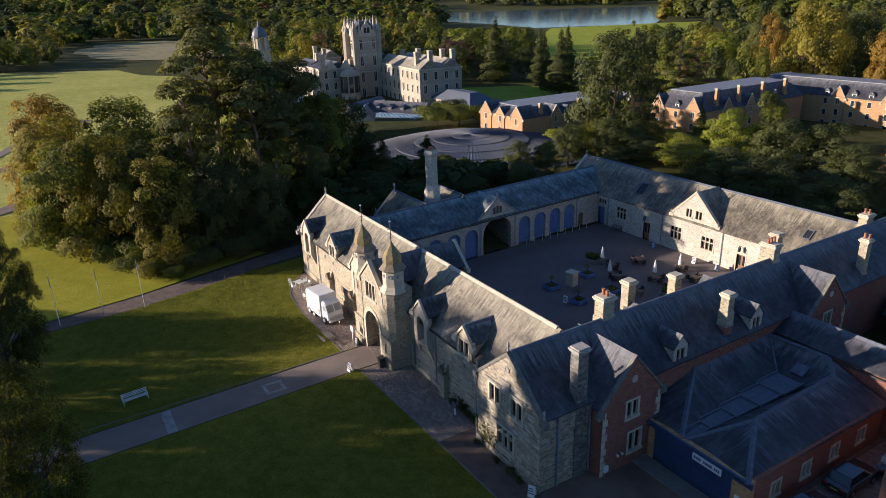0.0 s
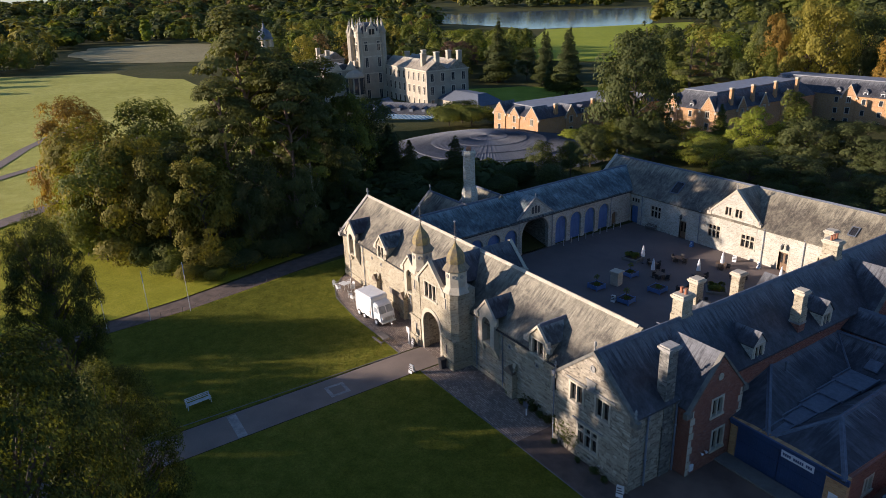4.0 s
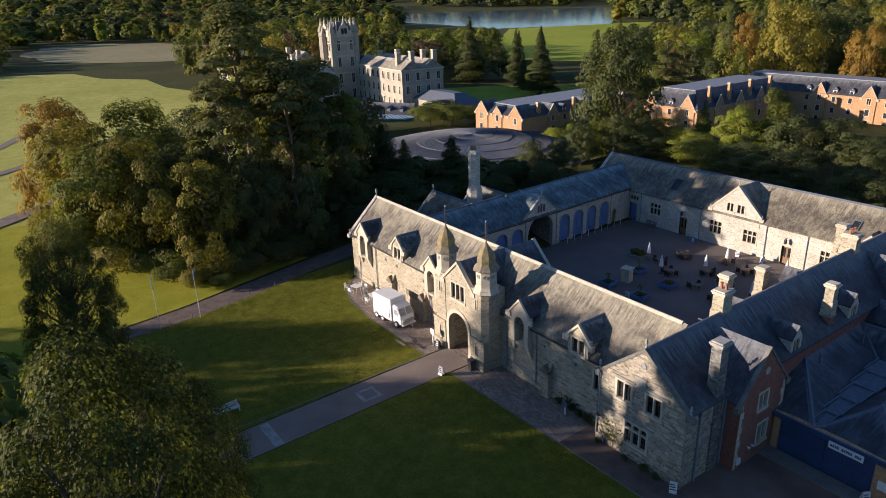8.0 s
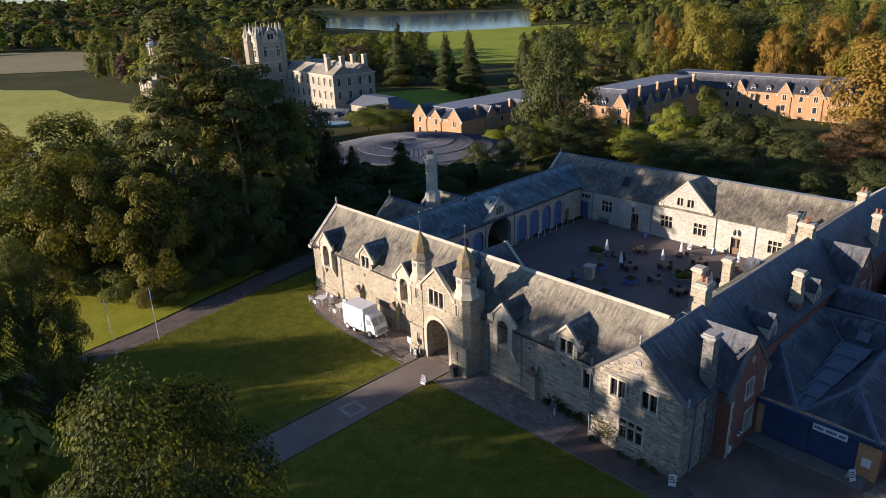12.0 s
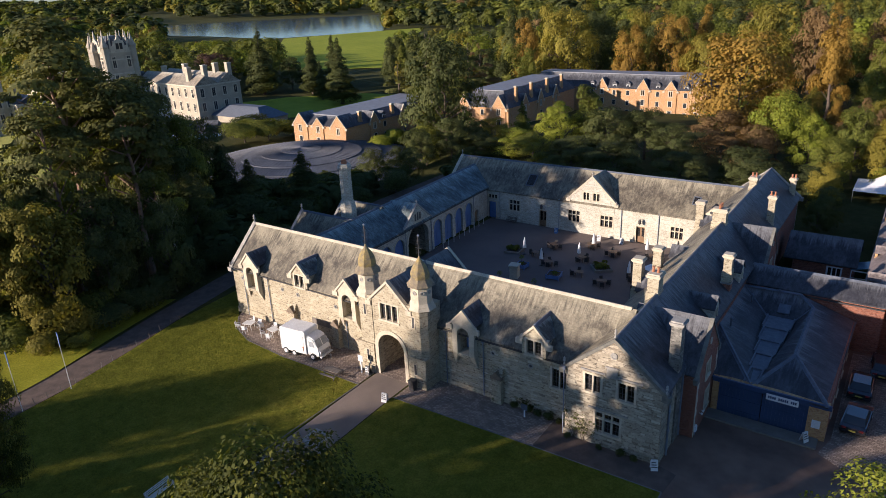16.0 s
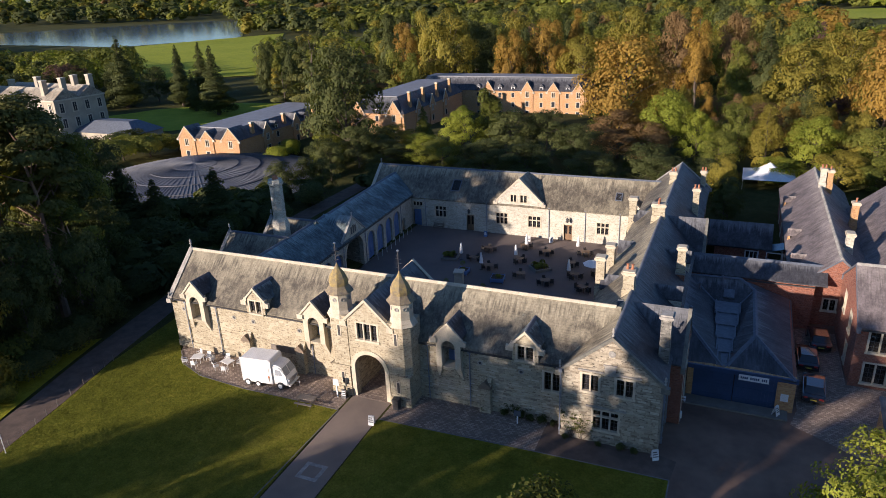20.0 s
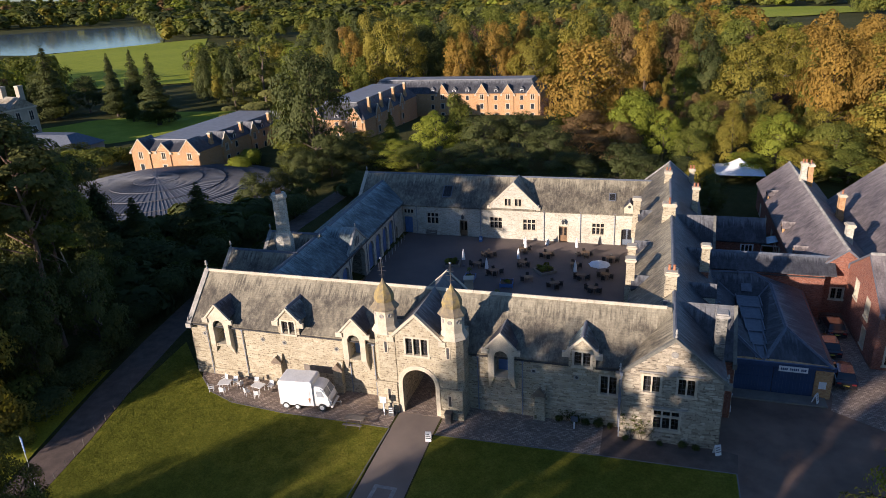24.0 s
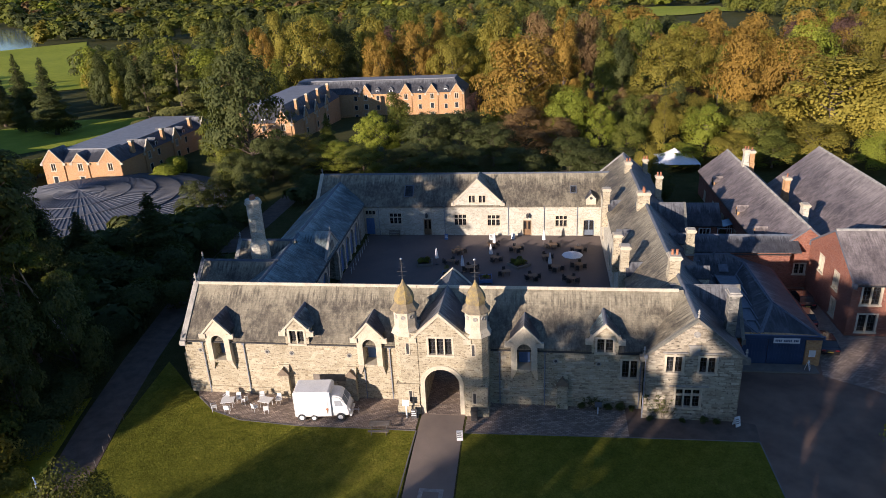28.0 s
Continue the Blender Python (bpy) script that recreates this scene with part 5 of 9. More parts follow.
for x, y0 in ((-12.4, 50.2), (13.3, 50.6)):
    k = (ZR - ZE) / 4.5
    w, h = (0.75, 1.1) if x < 0 else (0.5, 0.7)
    z = ZE + (y0 - 49.1) * k + 0.16
    M = Matrix.Translation((x, y0, z)) @ pose(0, 0, 0, math.degrees(math.atan(k)))
    bm = bmesh.new()
    box(bm, -w, -w + 0.12, 0, h * 2, 0, 0.12, M)
    box(bm, w - 0.12, w, 0, h * 2, 0, 0.12, M)
    box(bm, -w + 0.12, w - 0.12, 0, 0.12, 0, 0.12, M)
    box(bm, -w + 0.12, w - 0.12, h * 2 - 0.12, h * 2, 0, 0.12, M)
    s = part("skylight", bm, LEAD, back)
    bm = bmesh.new()
    box(bm, -w + 0.12, w - 0.12, 0.12, h * 2 - 0.12, 0.03, 0.05, M)
    part("pane", bm, GLASS, s)
bm = bmesh.new()
M = side(15.9, 49.1)
box(bm, -0.75, 0.75, 0, 1.6, 3.3, 4.5, M)
gable_mesh(bm, M, -0.75, 0.75, 4.5, 5.3, 0, 0.3)
d = part("dormer", bm, ASHLAR, back)
bm = bmesh.new()
roof_mesh(bm, side(15.9, 49.1, 0, 90), -0.1, 2.4, -0.75, 0.75, 4.5, 5.3, 0.12, 0.09)
part("dormer_roof", bm, SLATE, d)
bm = bmesh.new()
lathe(bm, ((0.22, 0), (0.22, 0.05), (0.14, 0.05), (0.12, 0.02)), 10, M @ pose(0, 0, 4.6, 90))
part("roundel", bm, IRON, d)
for x in (-17.2, -6.6, 3.4, 8.9, 13.9):
    pipe(back, x, 49.0, CZ, 3.2)
for x in (-9.4, 6.35):
    bm = bmesh.new()
    tube(bm, (x, 49.0, 2.2), (x, 48.55, 2.35), 0.03)
    lathe(bm, ((0.05, 1.55), (0.2, 1.7), (0.24, 2.1), (0.1, 2.3), (0.03, 2.4)), 6, pose(x, 48.5, 0))
    part("wall_lantern", bm, IRON, back, "black iron wall lantern")

# ---- brick service buildings on the outer side ----
shop = thing("brick_workshop", "low brick building with navy doors and a hipped slate roof", "outbuilding")
bm = bmesh.new()
S0 = side(0, 10.15)
wall_mesh(bm, S0, 26.4, 35.0, -1.0, 3.2, 0.4, [(26.9, 33.6, GZ, 2.75, 0)])
part("wall", bm, BRICK_LIGHT, shop, "front wall with orange brick pier")
bm = bmesh.new()
wall_mesh(bm, side(35.0, 0, 0, 90), 10.55, 26.3, -1.0, 3.2, 0.4, [(y, y + 1.0, 0.9, 2.1, 0) for y in (12.5, 16, 19.5, 23)])
box(bm, 26.4, 34.6, 25.9, 26.3, -1.5, 3.2)
part("wall", bm, BRICK, shop)
for y in (12.5, 16, 19.5, 23):
    window(shop, side(35.0, 0, 0, 90), y, y + 1.0, 0.9, 2.1, 2)
for a, b in ((26.9, 30.2), (30.25, 33.6)):
    bm = bmesh.new()
    n = 12
    box(bm, a, b, 0.21, 0.25, GZ + 0.03, 2.75, S0)
    wd = part("workshop_door", bm, BLUE_DARK, shop, "navy boarded door, shut")
    for k in range(n):
        bm = bmesh.new()
        box(bm, a + (b - a) * k / n + 0.006, a + (b - a) * (k + 1) / n - 0.006, 0.15, 0.21, GZ + 0.03, 2.75, S0)
        part("board", bm, BLUE_DARK, wd)
    for z in (0.3, 1.4, 2.45):
        bm = bmesh.new()
        box(bm, a + 0.02, b - 0.02, 0.12, 0.15, z - 0.09, z + 0.09, S0)
        part("ledge", bm, BLUE_DARK, wd)
bm = bmesh.new()
box(bm, 26.4, 35.15, -0.18, 0.0, 2.8, 3.2, S0)
part("fascia", bm, BLUE_DARK, shop)
bm = bmesh.new()
box(bm, 30.55, 32.9, -0.24, -0.185, 2.42, 2.95, S0)
sg = part("shop_sign", bm, WHITE, shop, "white signboard with a line of dark lettering")
bm = bmesh.new()
for k in range(14):
    if k in (4, 10):
        continue
    box(bm, 30.7 + k * 0.15, 30.81 + k * 0.15, -0.25, -0.242, 2.58, 2.80, S0)
part("lettering", bm, BLUE_DARK, sg)
bm = bmesh.new()
box(bm, 33.95, 34.55, -0.04, 0.0, 0.9, 1.6, S0)
part("notice_board", bm, WHITE, shop, "small white notice board")
# hipped roof in three slopes round a valley
bm = bmesh.new()


def slab(bm, pts, th=0.12):
    lo = [bm.verts.new((x, y, z)) for x, y, z in pts]
    hi = [bm.verts.new((x, y, z + th)) for x, y, z in pts]
    bm.faces.new(lo[::-1])
    bm.faces.new(hi)
    for i in range(len(pts)):
        j = (i + 1) % len(pts)
        bm.faces.new((lo[i], lo[j], hi[j], hi[i]))


R1, Q1, T1, U1, V1, W1, S1, P1, L1 = (24.9, 16.8, 4.75), (25.1, 26.2, 4.75), (30.2, 26.5, 4.75), (31.6, 24.9, 4.3), (31.7, 15.0, 4.15), (34.9, 9.9, 3.0), (29.3, 10.2, 2.95), (28.15, 23.3, 3.0), (30.2, 23.4, 3.0)
SE = (35.2, 26.6, 3.0)
for pts in ((R1, S1, P1, Q1), ((25.15, 9.9, 3.0), S1, R1), (Q1, P1, L1, T1), (T1, L1, U1), (L1, S1, V1, U1), (S1, W1, V1), (V1, W1, SE, U1), (U1, SE, T1)):
    bm = bmesh.new()
    slab(bm, pts)
    part("roof_slope", bm, SLATE, shop)
bm = bmesh.new()
slab(bm, (S1, L1, P1))
rf = part("roof", bm, SLATE, shop)
for a, b in ((R1, S1), (Q1, P1), (T1, U1), (L1, U1), (U1, V1), (V1, S1), (V1, W1), (Q1, T1)):
    bm = bmesh.new()
    a, b = Vector(a) + Vector((0, 0, 0.13)), Vector(b) + Vector((0, 0, 0.13))
    d = (b - a).normalized().cross(Vector((0, 0, 1))) * 0.2
    bm.faces.new([bm.verts.new(p) for p in (a - d, b - d, b + Vector((0, 0, 0.06)), a + Vector((0, 0, 0.06)))])
    bm.faces.new([bm.verts.new(p) for p in (a + Vector((0, 0, 0.06)), b + Vector((0, 0, 0.06)), b + d, a + d)])
    tube(bm, a + Vector((0, 0, 0.05)), b + Vector((0, 0, 0.05)), 0.07, 6)
    part("lead_hip", bm, LEAD_PALE, rf, "pale lead roll on the hip")
for k in range(5):
    y0, y1 = 23.2 - k * 2.55, 23.2 - (k + 1) * 2.55
    f0 = (y0 - 10.3) / 12.9
    w = 0.25 + 0.85 * f0
    xc = 29.2
    z = 3.14 + 0.1 * (4 - k)
    bm = bmesh.new()
    box(bm, xc - w, xc + w, y1, y0, z - 0.1, z)
    box(bm, xc - w - 0.12, xc - w, y1, y0, z - 0.1, z + 0.16)
    box(bm, xc + w, xc + w + 0.12, y1, y0, z - 0.1, z + 0.16)
    box(bm, xc - w - 0.12, xc + w + 0.12, y1 - 0.08, y1, z - 0.2, z + 0.03)
    part("lead_gutter_step", bm, LEAD_PALE, rf, "stepped lead valley gutter")
bm = bmesh.new()
M = Matrix.Translation((29.2, 24.5, 3.82)) @ pose(0, 0, 0, 30, 0, 0)
box(bm, -0.52, 0.52, -0.55, 0.55, 0, 0.18, M)
hatch = part("skylight", bm, LEAD_PALE, rf, "pale roof hatch")
bm = bmesh.new()
box(bm, -0.44, 0.44, -0.47, 0.47, 0.18, 0.2, M)
part("pane", bm, LEAD_PALE, hatch)
for x, y, z in ((25.9, 17.4, 5.1), (28.4, 25.9, 5.1), (26.3, 24.0, 4.9)):
    bm = bmesh.new()
    lathe(bm, ((0.09, z - 0.9), (0.09, z), (0.16, z + 0.02), (0.16, z + 0.1), (0.03, z + 0.2)), 8, pose(x, y, 0))
    part("vent_pipe", bm, LEAD_PALE, rf)
flat("workshop_step", [(26.2, 8.7), (34.6, 8.7), (34.6, 10.15), (26.2, 10.15)], GZ + 0.17, STEP, "worn stone step before the navy doors", 0.2)

# link range and the larger brick houses beyond
link = thing("brick_link_range", "long red brick range with a slate roof", "outbuilding")
bm = bmesh.new()
wall_mesh(bm, side(0, 27.0), 25.1, 37.2, -1.5, 4.9, 0.4)
part("wall", bm, BRICK, link)
bm = bmesh.new()
roof_mesh(bm, side(0, 27.0), 25.1, 38.3, 0, 4.4, 4.95, 6.1, 0.2)
part("roof", bm, SLATE, link)
bm = bmesh.new()
ridge_mesh(bm, side(0, 27.0), 25.2, 38.2, 2.2, 6.25)
part("ridge_tiles", bm, LEAD, link)
bm = bmesh.new()
box(bm, 25.1, 37.2, -0.32, -0.2, 4.62, 4.74, side(0, 27.0))
part("gutter", bm, IRON, link)


def brick_house(name, label, M, w, L, ze, zr, mat, roofm, wins, stacks, over=0.3):
    """A brick house: M at the middle of the gable front, its depth L going in."""
    h = thing(name, label, "house", "brick houses")
    bm = bmesh.new()
    hs = [(u - a / 2, u + a / 2, z, z + b, 0) for u, z, a, b, s in wins if s == 0]
    wall_mesh(bm, M, -w, w, -2, ze, 0.4, hs)
    gable_mesh(bm, M, -w, w, ze, zr, 0, 0.4)
    part("wall", bm, mat, h, "gable front")
    for u, z, a, b, s in wins:
        if s == 0:
            window(h, M, u - a / 2, u + a / 2, z, z + b, 2, stone=ASHLAR)
    for sgn, turn in ((1, 90), (-1, 270)):
        N = M @ pose(sgn * w, L if sgn < 0 else 0, 0, 0, 0, turn)
        bm = bmesh.new()
        hs = [(u - a / 2, u + a / 2, z, z + b, 0) for u, z, a, b, s in wins if s == sgn]
        wall_mesh(bm, N, 0.4, L - 0.4, -2, ze, 0.4, hs)
        part("wall", bm, mat, h, "side wall")
        for u, z, a, b, s in wins:
            if s == sgn:
                window(h, N, u - a / 2, u + a / 2, z, z + b, 2, stone=ASHLAR)
    bm = bmesh.new()
    wall_mesh(bm, M @ pose(0, L, 0, 0, 0, 180), -w, w, -2, ze, 0.4)
    gable_mesh(bm, M @ pose(0, L, 0, 0, 0, 180), -w, w, ze, zr, 0, 0.4)
    part("wall", bm, mat, h, "rear gable wall")
    bm = bmesh.new()
    roof_mesh(bm, M @ pose(0, 0, 0, 0, 0, 90), -0.05, L + 0.05, -w, w, ze, zr, over)
    part("roof", bm, roofm, h)
    bm = bmesh.new()
    ridge_mesh(bm, M @ pose(0, 0, 0, 0, 0, 90), 0, L, 0, zr + 0.15)
    part("ridge_tiles", bm, ASHLAR_GREY, h)
    bm = bmesh.new()
    coping_mesh(bm, M @ pose(0, 0, 0, 0, 0, 90), -w, w, ze, zr, -0.1, 0.15, 0.1)
    pieces("coping", bm, LEAD_PALE, h)
    bm = bmesh.new()
    box(bm, -w - 0.35, -w - 0.22, 0, L, ze - 0.35, ze - 0.22, M)
    box(bm, w + 0.22, w + 0.35, 0, L, ze - 0.35, ze - 0.22, M)
    part("gutter", bm, IRON, h)
    for u, d, z0, z1, n, br in stacks:
        p = M @ Vector((u, d, 0))
        chimney(h, p.x, p.y, z0, z1, 0.7, 1.0, n, BRICK_LIGHT if br else STONE_PALE)
    return h


# ---- trees ----
def leaf_cloud(rng, lobes, count, size, flat_=0.0, tri=False, loose=0.27, depth=0.24):
    """Leaf sprays over a set of lobes (x, y, z, rx, ry, rz): vertices and faces of small bent quads."""
    w = np.array([l[3] * l[4] + l[4] * l[5] + l[3] * l[5] for l in lobes])
    pick = rng.choice(len(lobes), count, p=w / w.sum())
    L = np.array(lobes)[pick]
    d = rng.normal(size=(count, 3))
    d /= np.linalg.norm(d, axis=1)[:, None]
    d[:, 2] = np.where(d[:, 2] < -0.45, -d[:, 2], d[:, 2])
    r = np.clip(1.06 - np.abs(rng.normal(0, depth, count)), 0.1, 1.2)[:, None]
    c = L[:, :3] + d * L[:, 3:] * r
    A = np.array(lobes)
    mid = np.array((0, 0, 1)) * (0.35 * A[:, 2].min() + 0.65 * np.median(A[:, 2])) + A[:, :3].mean(0) * np.array((1, 1, 0))
    out = c - mid
    out /= np.linalg.norm(out, axis=1)[:, None] + 1e-6
    n = d * 0.5 + out * 0.8 + rng.normal(0, loose, (count, 3))
    n[:, 2] += flat_
    n /= np.linalg.norm(n, axis=1)[:, None]
    a = np.cross(n, rng.normal(size=(count, 3)))
    a /= np.linalg.norm(a, axis=1)[:, None]
    b = np.cross(n, a)
    s = size * rng.uniform(0.6, 1.35, (count, 1))
    if tri:
        return np.stack([c - a * s - b * s * 0.6, c + a * s - b * s * 0.5, c + b * s * 1.1 + n * s * 0.3], 1).reshape(-1, 3)
    v = np.stack([c - a * s - b * s * 0.5, c + a * s * 0.2 - b * s * 0.75 + n * s * 0.25, c + a * s + b * s * 0.4, c - a * s * 0.3 + b * s * 0.8 + n * s * 0.2], 1).reshape(-1, 3)
    return v


def crown_lobes(rng, kind, h, w, n=44):
    """The clumps that make up a crown of height h and half width w, over the ground."""
    out = []
    if kind == "oak":
        z0 = h * 0.08
        lo, hi = (0.30, 0.44) if n < 30 else (0.17, 0.32) if n < 80 else (0.08, 0.17)
        for k in range(n):
            a, q = rng.uniform(0, 6.28), (k + rng.uniform(0, 1)) / n
            z = z0 + (h - z0) * (0.10 + 0.80 * q)
            spread = w * math.sqrt(max(0.05, 1 - ((q - 0.36) / 0.70) ** 2)) * rng.uniform(0.55, 0.95)
            r = w * rng.uniform(lo, hi)
            out.append((spread * math.cos(a), spread * math.sin(a), z, r, r, r * 0.75))
        out.append((0, 0, z0 + (h - z0) * 0.46, w * 0.5, w * 0.5, (h - z0) * 0.36))
        out.append((w * 0.1, 0, h - w * 0.3, w * 0.26, w * 0.26, w * 0.3))
    elif kind == "tall":
        z0 = h * 0.12
        for k in range(18):
            a, q = rng.uniform(0, 6.28), (k + rng.uniform(0, 1)) / 18
            z = z0 + (h - z0) * (0.06 + 0.86 * q)
            spread = w * (1.0 - 0.72 * q ** 1.5) * 0.62
            r = w * rng.uniform(0.28, 0.42) * (1.0 - 0.35 * q)
            out.append((spread * math.cos(a), spread * math.sin(a), z, r, r, r * 1.05))
        out.append((0, 0, h * 0.5, w * 0.45, w * 0.45, h * 0.36))
    elif kind == "cone":
        for k in range(16):
            q = (k + 0.5) / 16
            a = k * 2.4
            rr = w * (1.04 - q) * 0.95
            out.append((rr * 0.3 * math.cos(a), rr * 0.3 * math.sin(a), h * (0.05 + 0.9 * q), rr * 0.82 + 0.15, rr * 0.82 + 0.15, h * 0.065))
    elif kind == "pine":
        for k in range(34):
            a, q = rng.uniform(0, 6.28), (k + rng.uniform(0, 1)) / 34
            z = h * (0.52 + 0.44 * q)
            spread = w * (1.0 - 0.55 * q) * rng.uniform(0.3, 1.0)
            r = w * rng.uniform(0.14, 0.27)
            out.append((spread * math.cos(a), spread * math.sin(a), z, r * 1.3, r * 1.3, r * 0.5))
        out.append((0, 0, h * 0.95, w * 0.4, w * 0.4, w * 0.24))
    elif kind == "cedar":
        for k in range(20):
            q = (k + 0.5) / 20
            a = k * 2.4 + rng.uniform(0, 0.6)
            rr = w * (1.0 - 0.75 * q) * rng.uniform(0.4, 0.8)
            out.append((rr * math.cos(a), rr * math.sin(a), h * (0.15 + 0.8 * q), w * 0.42 * (1.1 - q), w * 0.42 * (1.1 - q), h * 0.035))
    else:
        for k in range(9):
            a = rng.uniform(0, 6.28)
            s = rng.uniform(0.1, 0.6) * w
            r = w * rng.uniform(0.35, 0.55)
            out.append((s * math.cos(a), s * math.sin(a), h * rng.uniform(0.3, 0.72), r, r, h * 0.3))
    return out


def quads_mesh(name, v, material, k=4):
    me = bpy.data.meshes.new(name)
    n = len(v) // k
    me.vertices.add(len(v))
    me.vertices.foreach_set("co", v.astype(np.float32).ravel())
    me.loops.add(n * k)
    me.loops.foreach_set("vertex_index", np.arange(n * k, dtype=np.int32))
    me.polygons.add(n)
    me.polygons.foreach_set("loop_start", np.arange(0, n * k, k, dtype=np.int32))
    me.update(calc_edges=True)
    me.validate()
    me.materials.append(material)
    return me


def trunk_mesh(rng, kind, h, w, lobes):
    """A tapered, slightly bent trunk and limbs that reach into the clumps."""
    bm = bmesh.new()
    top = h * (0.9 if kind in ("cone", "pine", "cedar", "tall") else 0.62)
    r = max(0.12, h * (0.021 if kind != "pine" else 0.017))
    p, rr = Vector((0, 0, -0.4)), r * 1.35
    spine = []
    for k in range(6):
        q = Vector((rng.uniform(-1, 1) * h * 0.012, rng.uniform(-1, 1) * h * 0.012, -0.4 + (top + 0.4) * (k + 1) / 6))
        r2 = r * (1 - 0.82 * (k + 1) / 6)
        tube(bm, p, q, rr, 7, r2)
        spine.append((p, q))
        p, rr = q, r2
    for l in lobes[::2]:
        z = min(max(l[2] - max(1.0, w * 0.35), h * 0.15), top * 0.95)
        a, b = spine[min(5, int(z / top * 6))]
        tube(bm, (a.x, a.y, z), (l[0] * 0.85, l[1] * 0.85, l[2]), r * 0.30, 5, r * 0.08)
    return bm


CROWNS = {}


def tree_proto(key, kind, h, w, count, size, leaf, bark, seed, n=44):
    """The meshes of one shape of tree, made once."""
    rng = np.random.default_rng(seed)
    lobes = crown_lobes(rng, kind, h, w, n)
    v = leaf_cloud(rng, lobes, count, size, 0.25 if kind in ("pine", "cedar") else 0.0)
    crown = quads_mesh("crown", v, leaf)
    bm = trunk_mesh(rng, kind, h, w, lobes)
    bmesh.ops.recalc_face_normals(bm, faces=bm.faces)
    tr = bpy.data.meshes.new("trunk")
    bm.to_mesh(tr)
    bm.free()
    tr.materials.append(bark)
    CROWNS[key] = (crown, tr, h)


KINDS = {"oak": ("oak", 16, 7.2), "tall": ("tall", 20, 6.0), "cone": ("cone", 20, 4.6), "pine": ("pine", 24, 6.5), "cedar": ("cedar", 20, 8.0), "bush": ("bush", 4, 3.2)}
NAMES = {"oak": "broadleaf_tree", "tall": "tall_tree", "cone": "conifer", "pine": "scots_pine", "cedar": "cedar_tree", "bush": "shrub"}
TONES = {"green": (LEAF, "green"), "near": (LEAF_NEAR, "deep green"), "bright": (LEAF_BRIGHT, "bright green"), "dark": (LEAF_DARK, "dark green"), "olive": (LEAF_OLIVE, "yellowing green"), "autumn": (LEAF_AUTUMN, "orange autumn"), "russet": (LEAF_RUSSET, "russet brown"), "pine": (LEAF_PINE, "dark needled"), "copper": (LEAF_COPPER, "copper red")}
WORDS = {"oak": "broadleaf tree with a wide uneven crown", "tall": "tall tree with a deep crown", "cone": "tapering conifer with dense foliage", "pine": "Scots pine with flat layered clumps and a bare trunk", "cedar": "cedar with level shelves of foliage", "bush": "rounded shrub with dense leaves"}


def tree(kind, tone, x, y, h, turn=0.0, wide=1.0, near=0, z=None, seed=0):
    """Stands one tree; near 2 has the finest leaves, 0 the coarsest."""
    shape, h0, w0 = KINDS[kind]
    key = (kind, tone, near, seed % 3)
    if key not in CROWNS:
        count = {0: 900, 1: 10500, 2: 80000}[near]
        size = {0: 0.85, 1: 0.185, 2: 0.07}[near]
        if kind == "bush":
            count, size = count // 2, size * 0.6
        leaf = TONES[tone][0]
        tree_proto(key, shape, h0, w0, count, size, leaf, PINE_BARK if kind == "pine" else BARK, sum(ord(c) for c in kind + tone) + 31 * (seed % 3) + near, 230 if near == 2 else 44)
    crown, tr, hh = CROWNS[key]
    k = h / hh
    ob = thing(NAMES[kind], f"{TONES[tone][1]} {WORDS[kind]}", "tree" if kind != "bush" else "shrub", "trees round the stables", "", Matrix.LocRotScale((x, y, land(x, y) if z is None else z), Euler((0, 0, turn)), (k * wide, k * wide, k)))
    for name, me in (("trunk", tr), ("crown", crown)):
        o = new(name, me)
        o.parent = ob
    return ob


rng = random.Random(7)
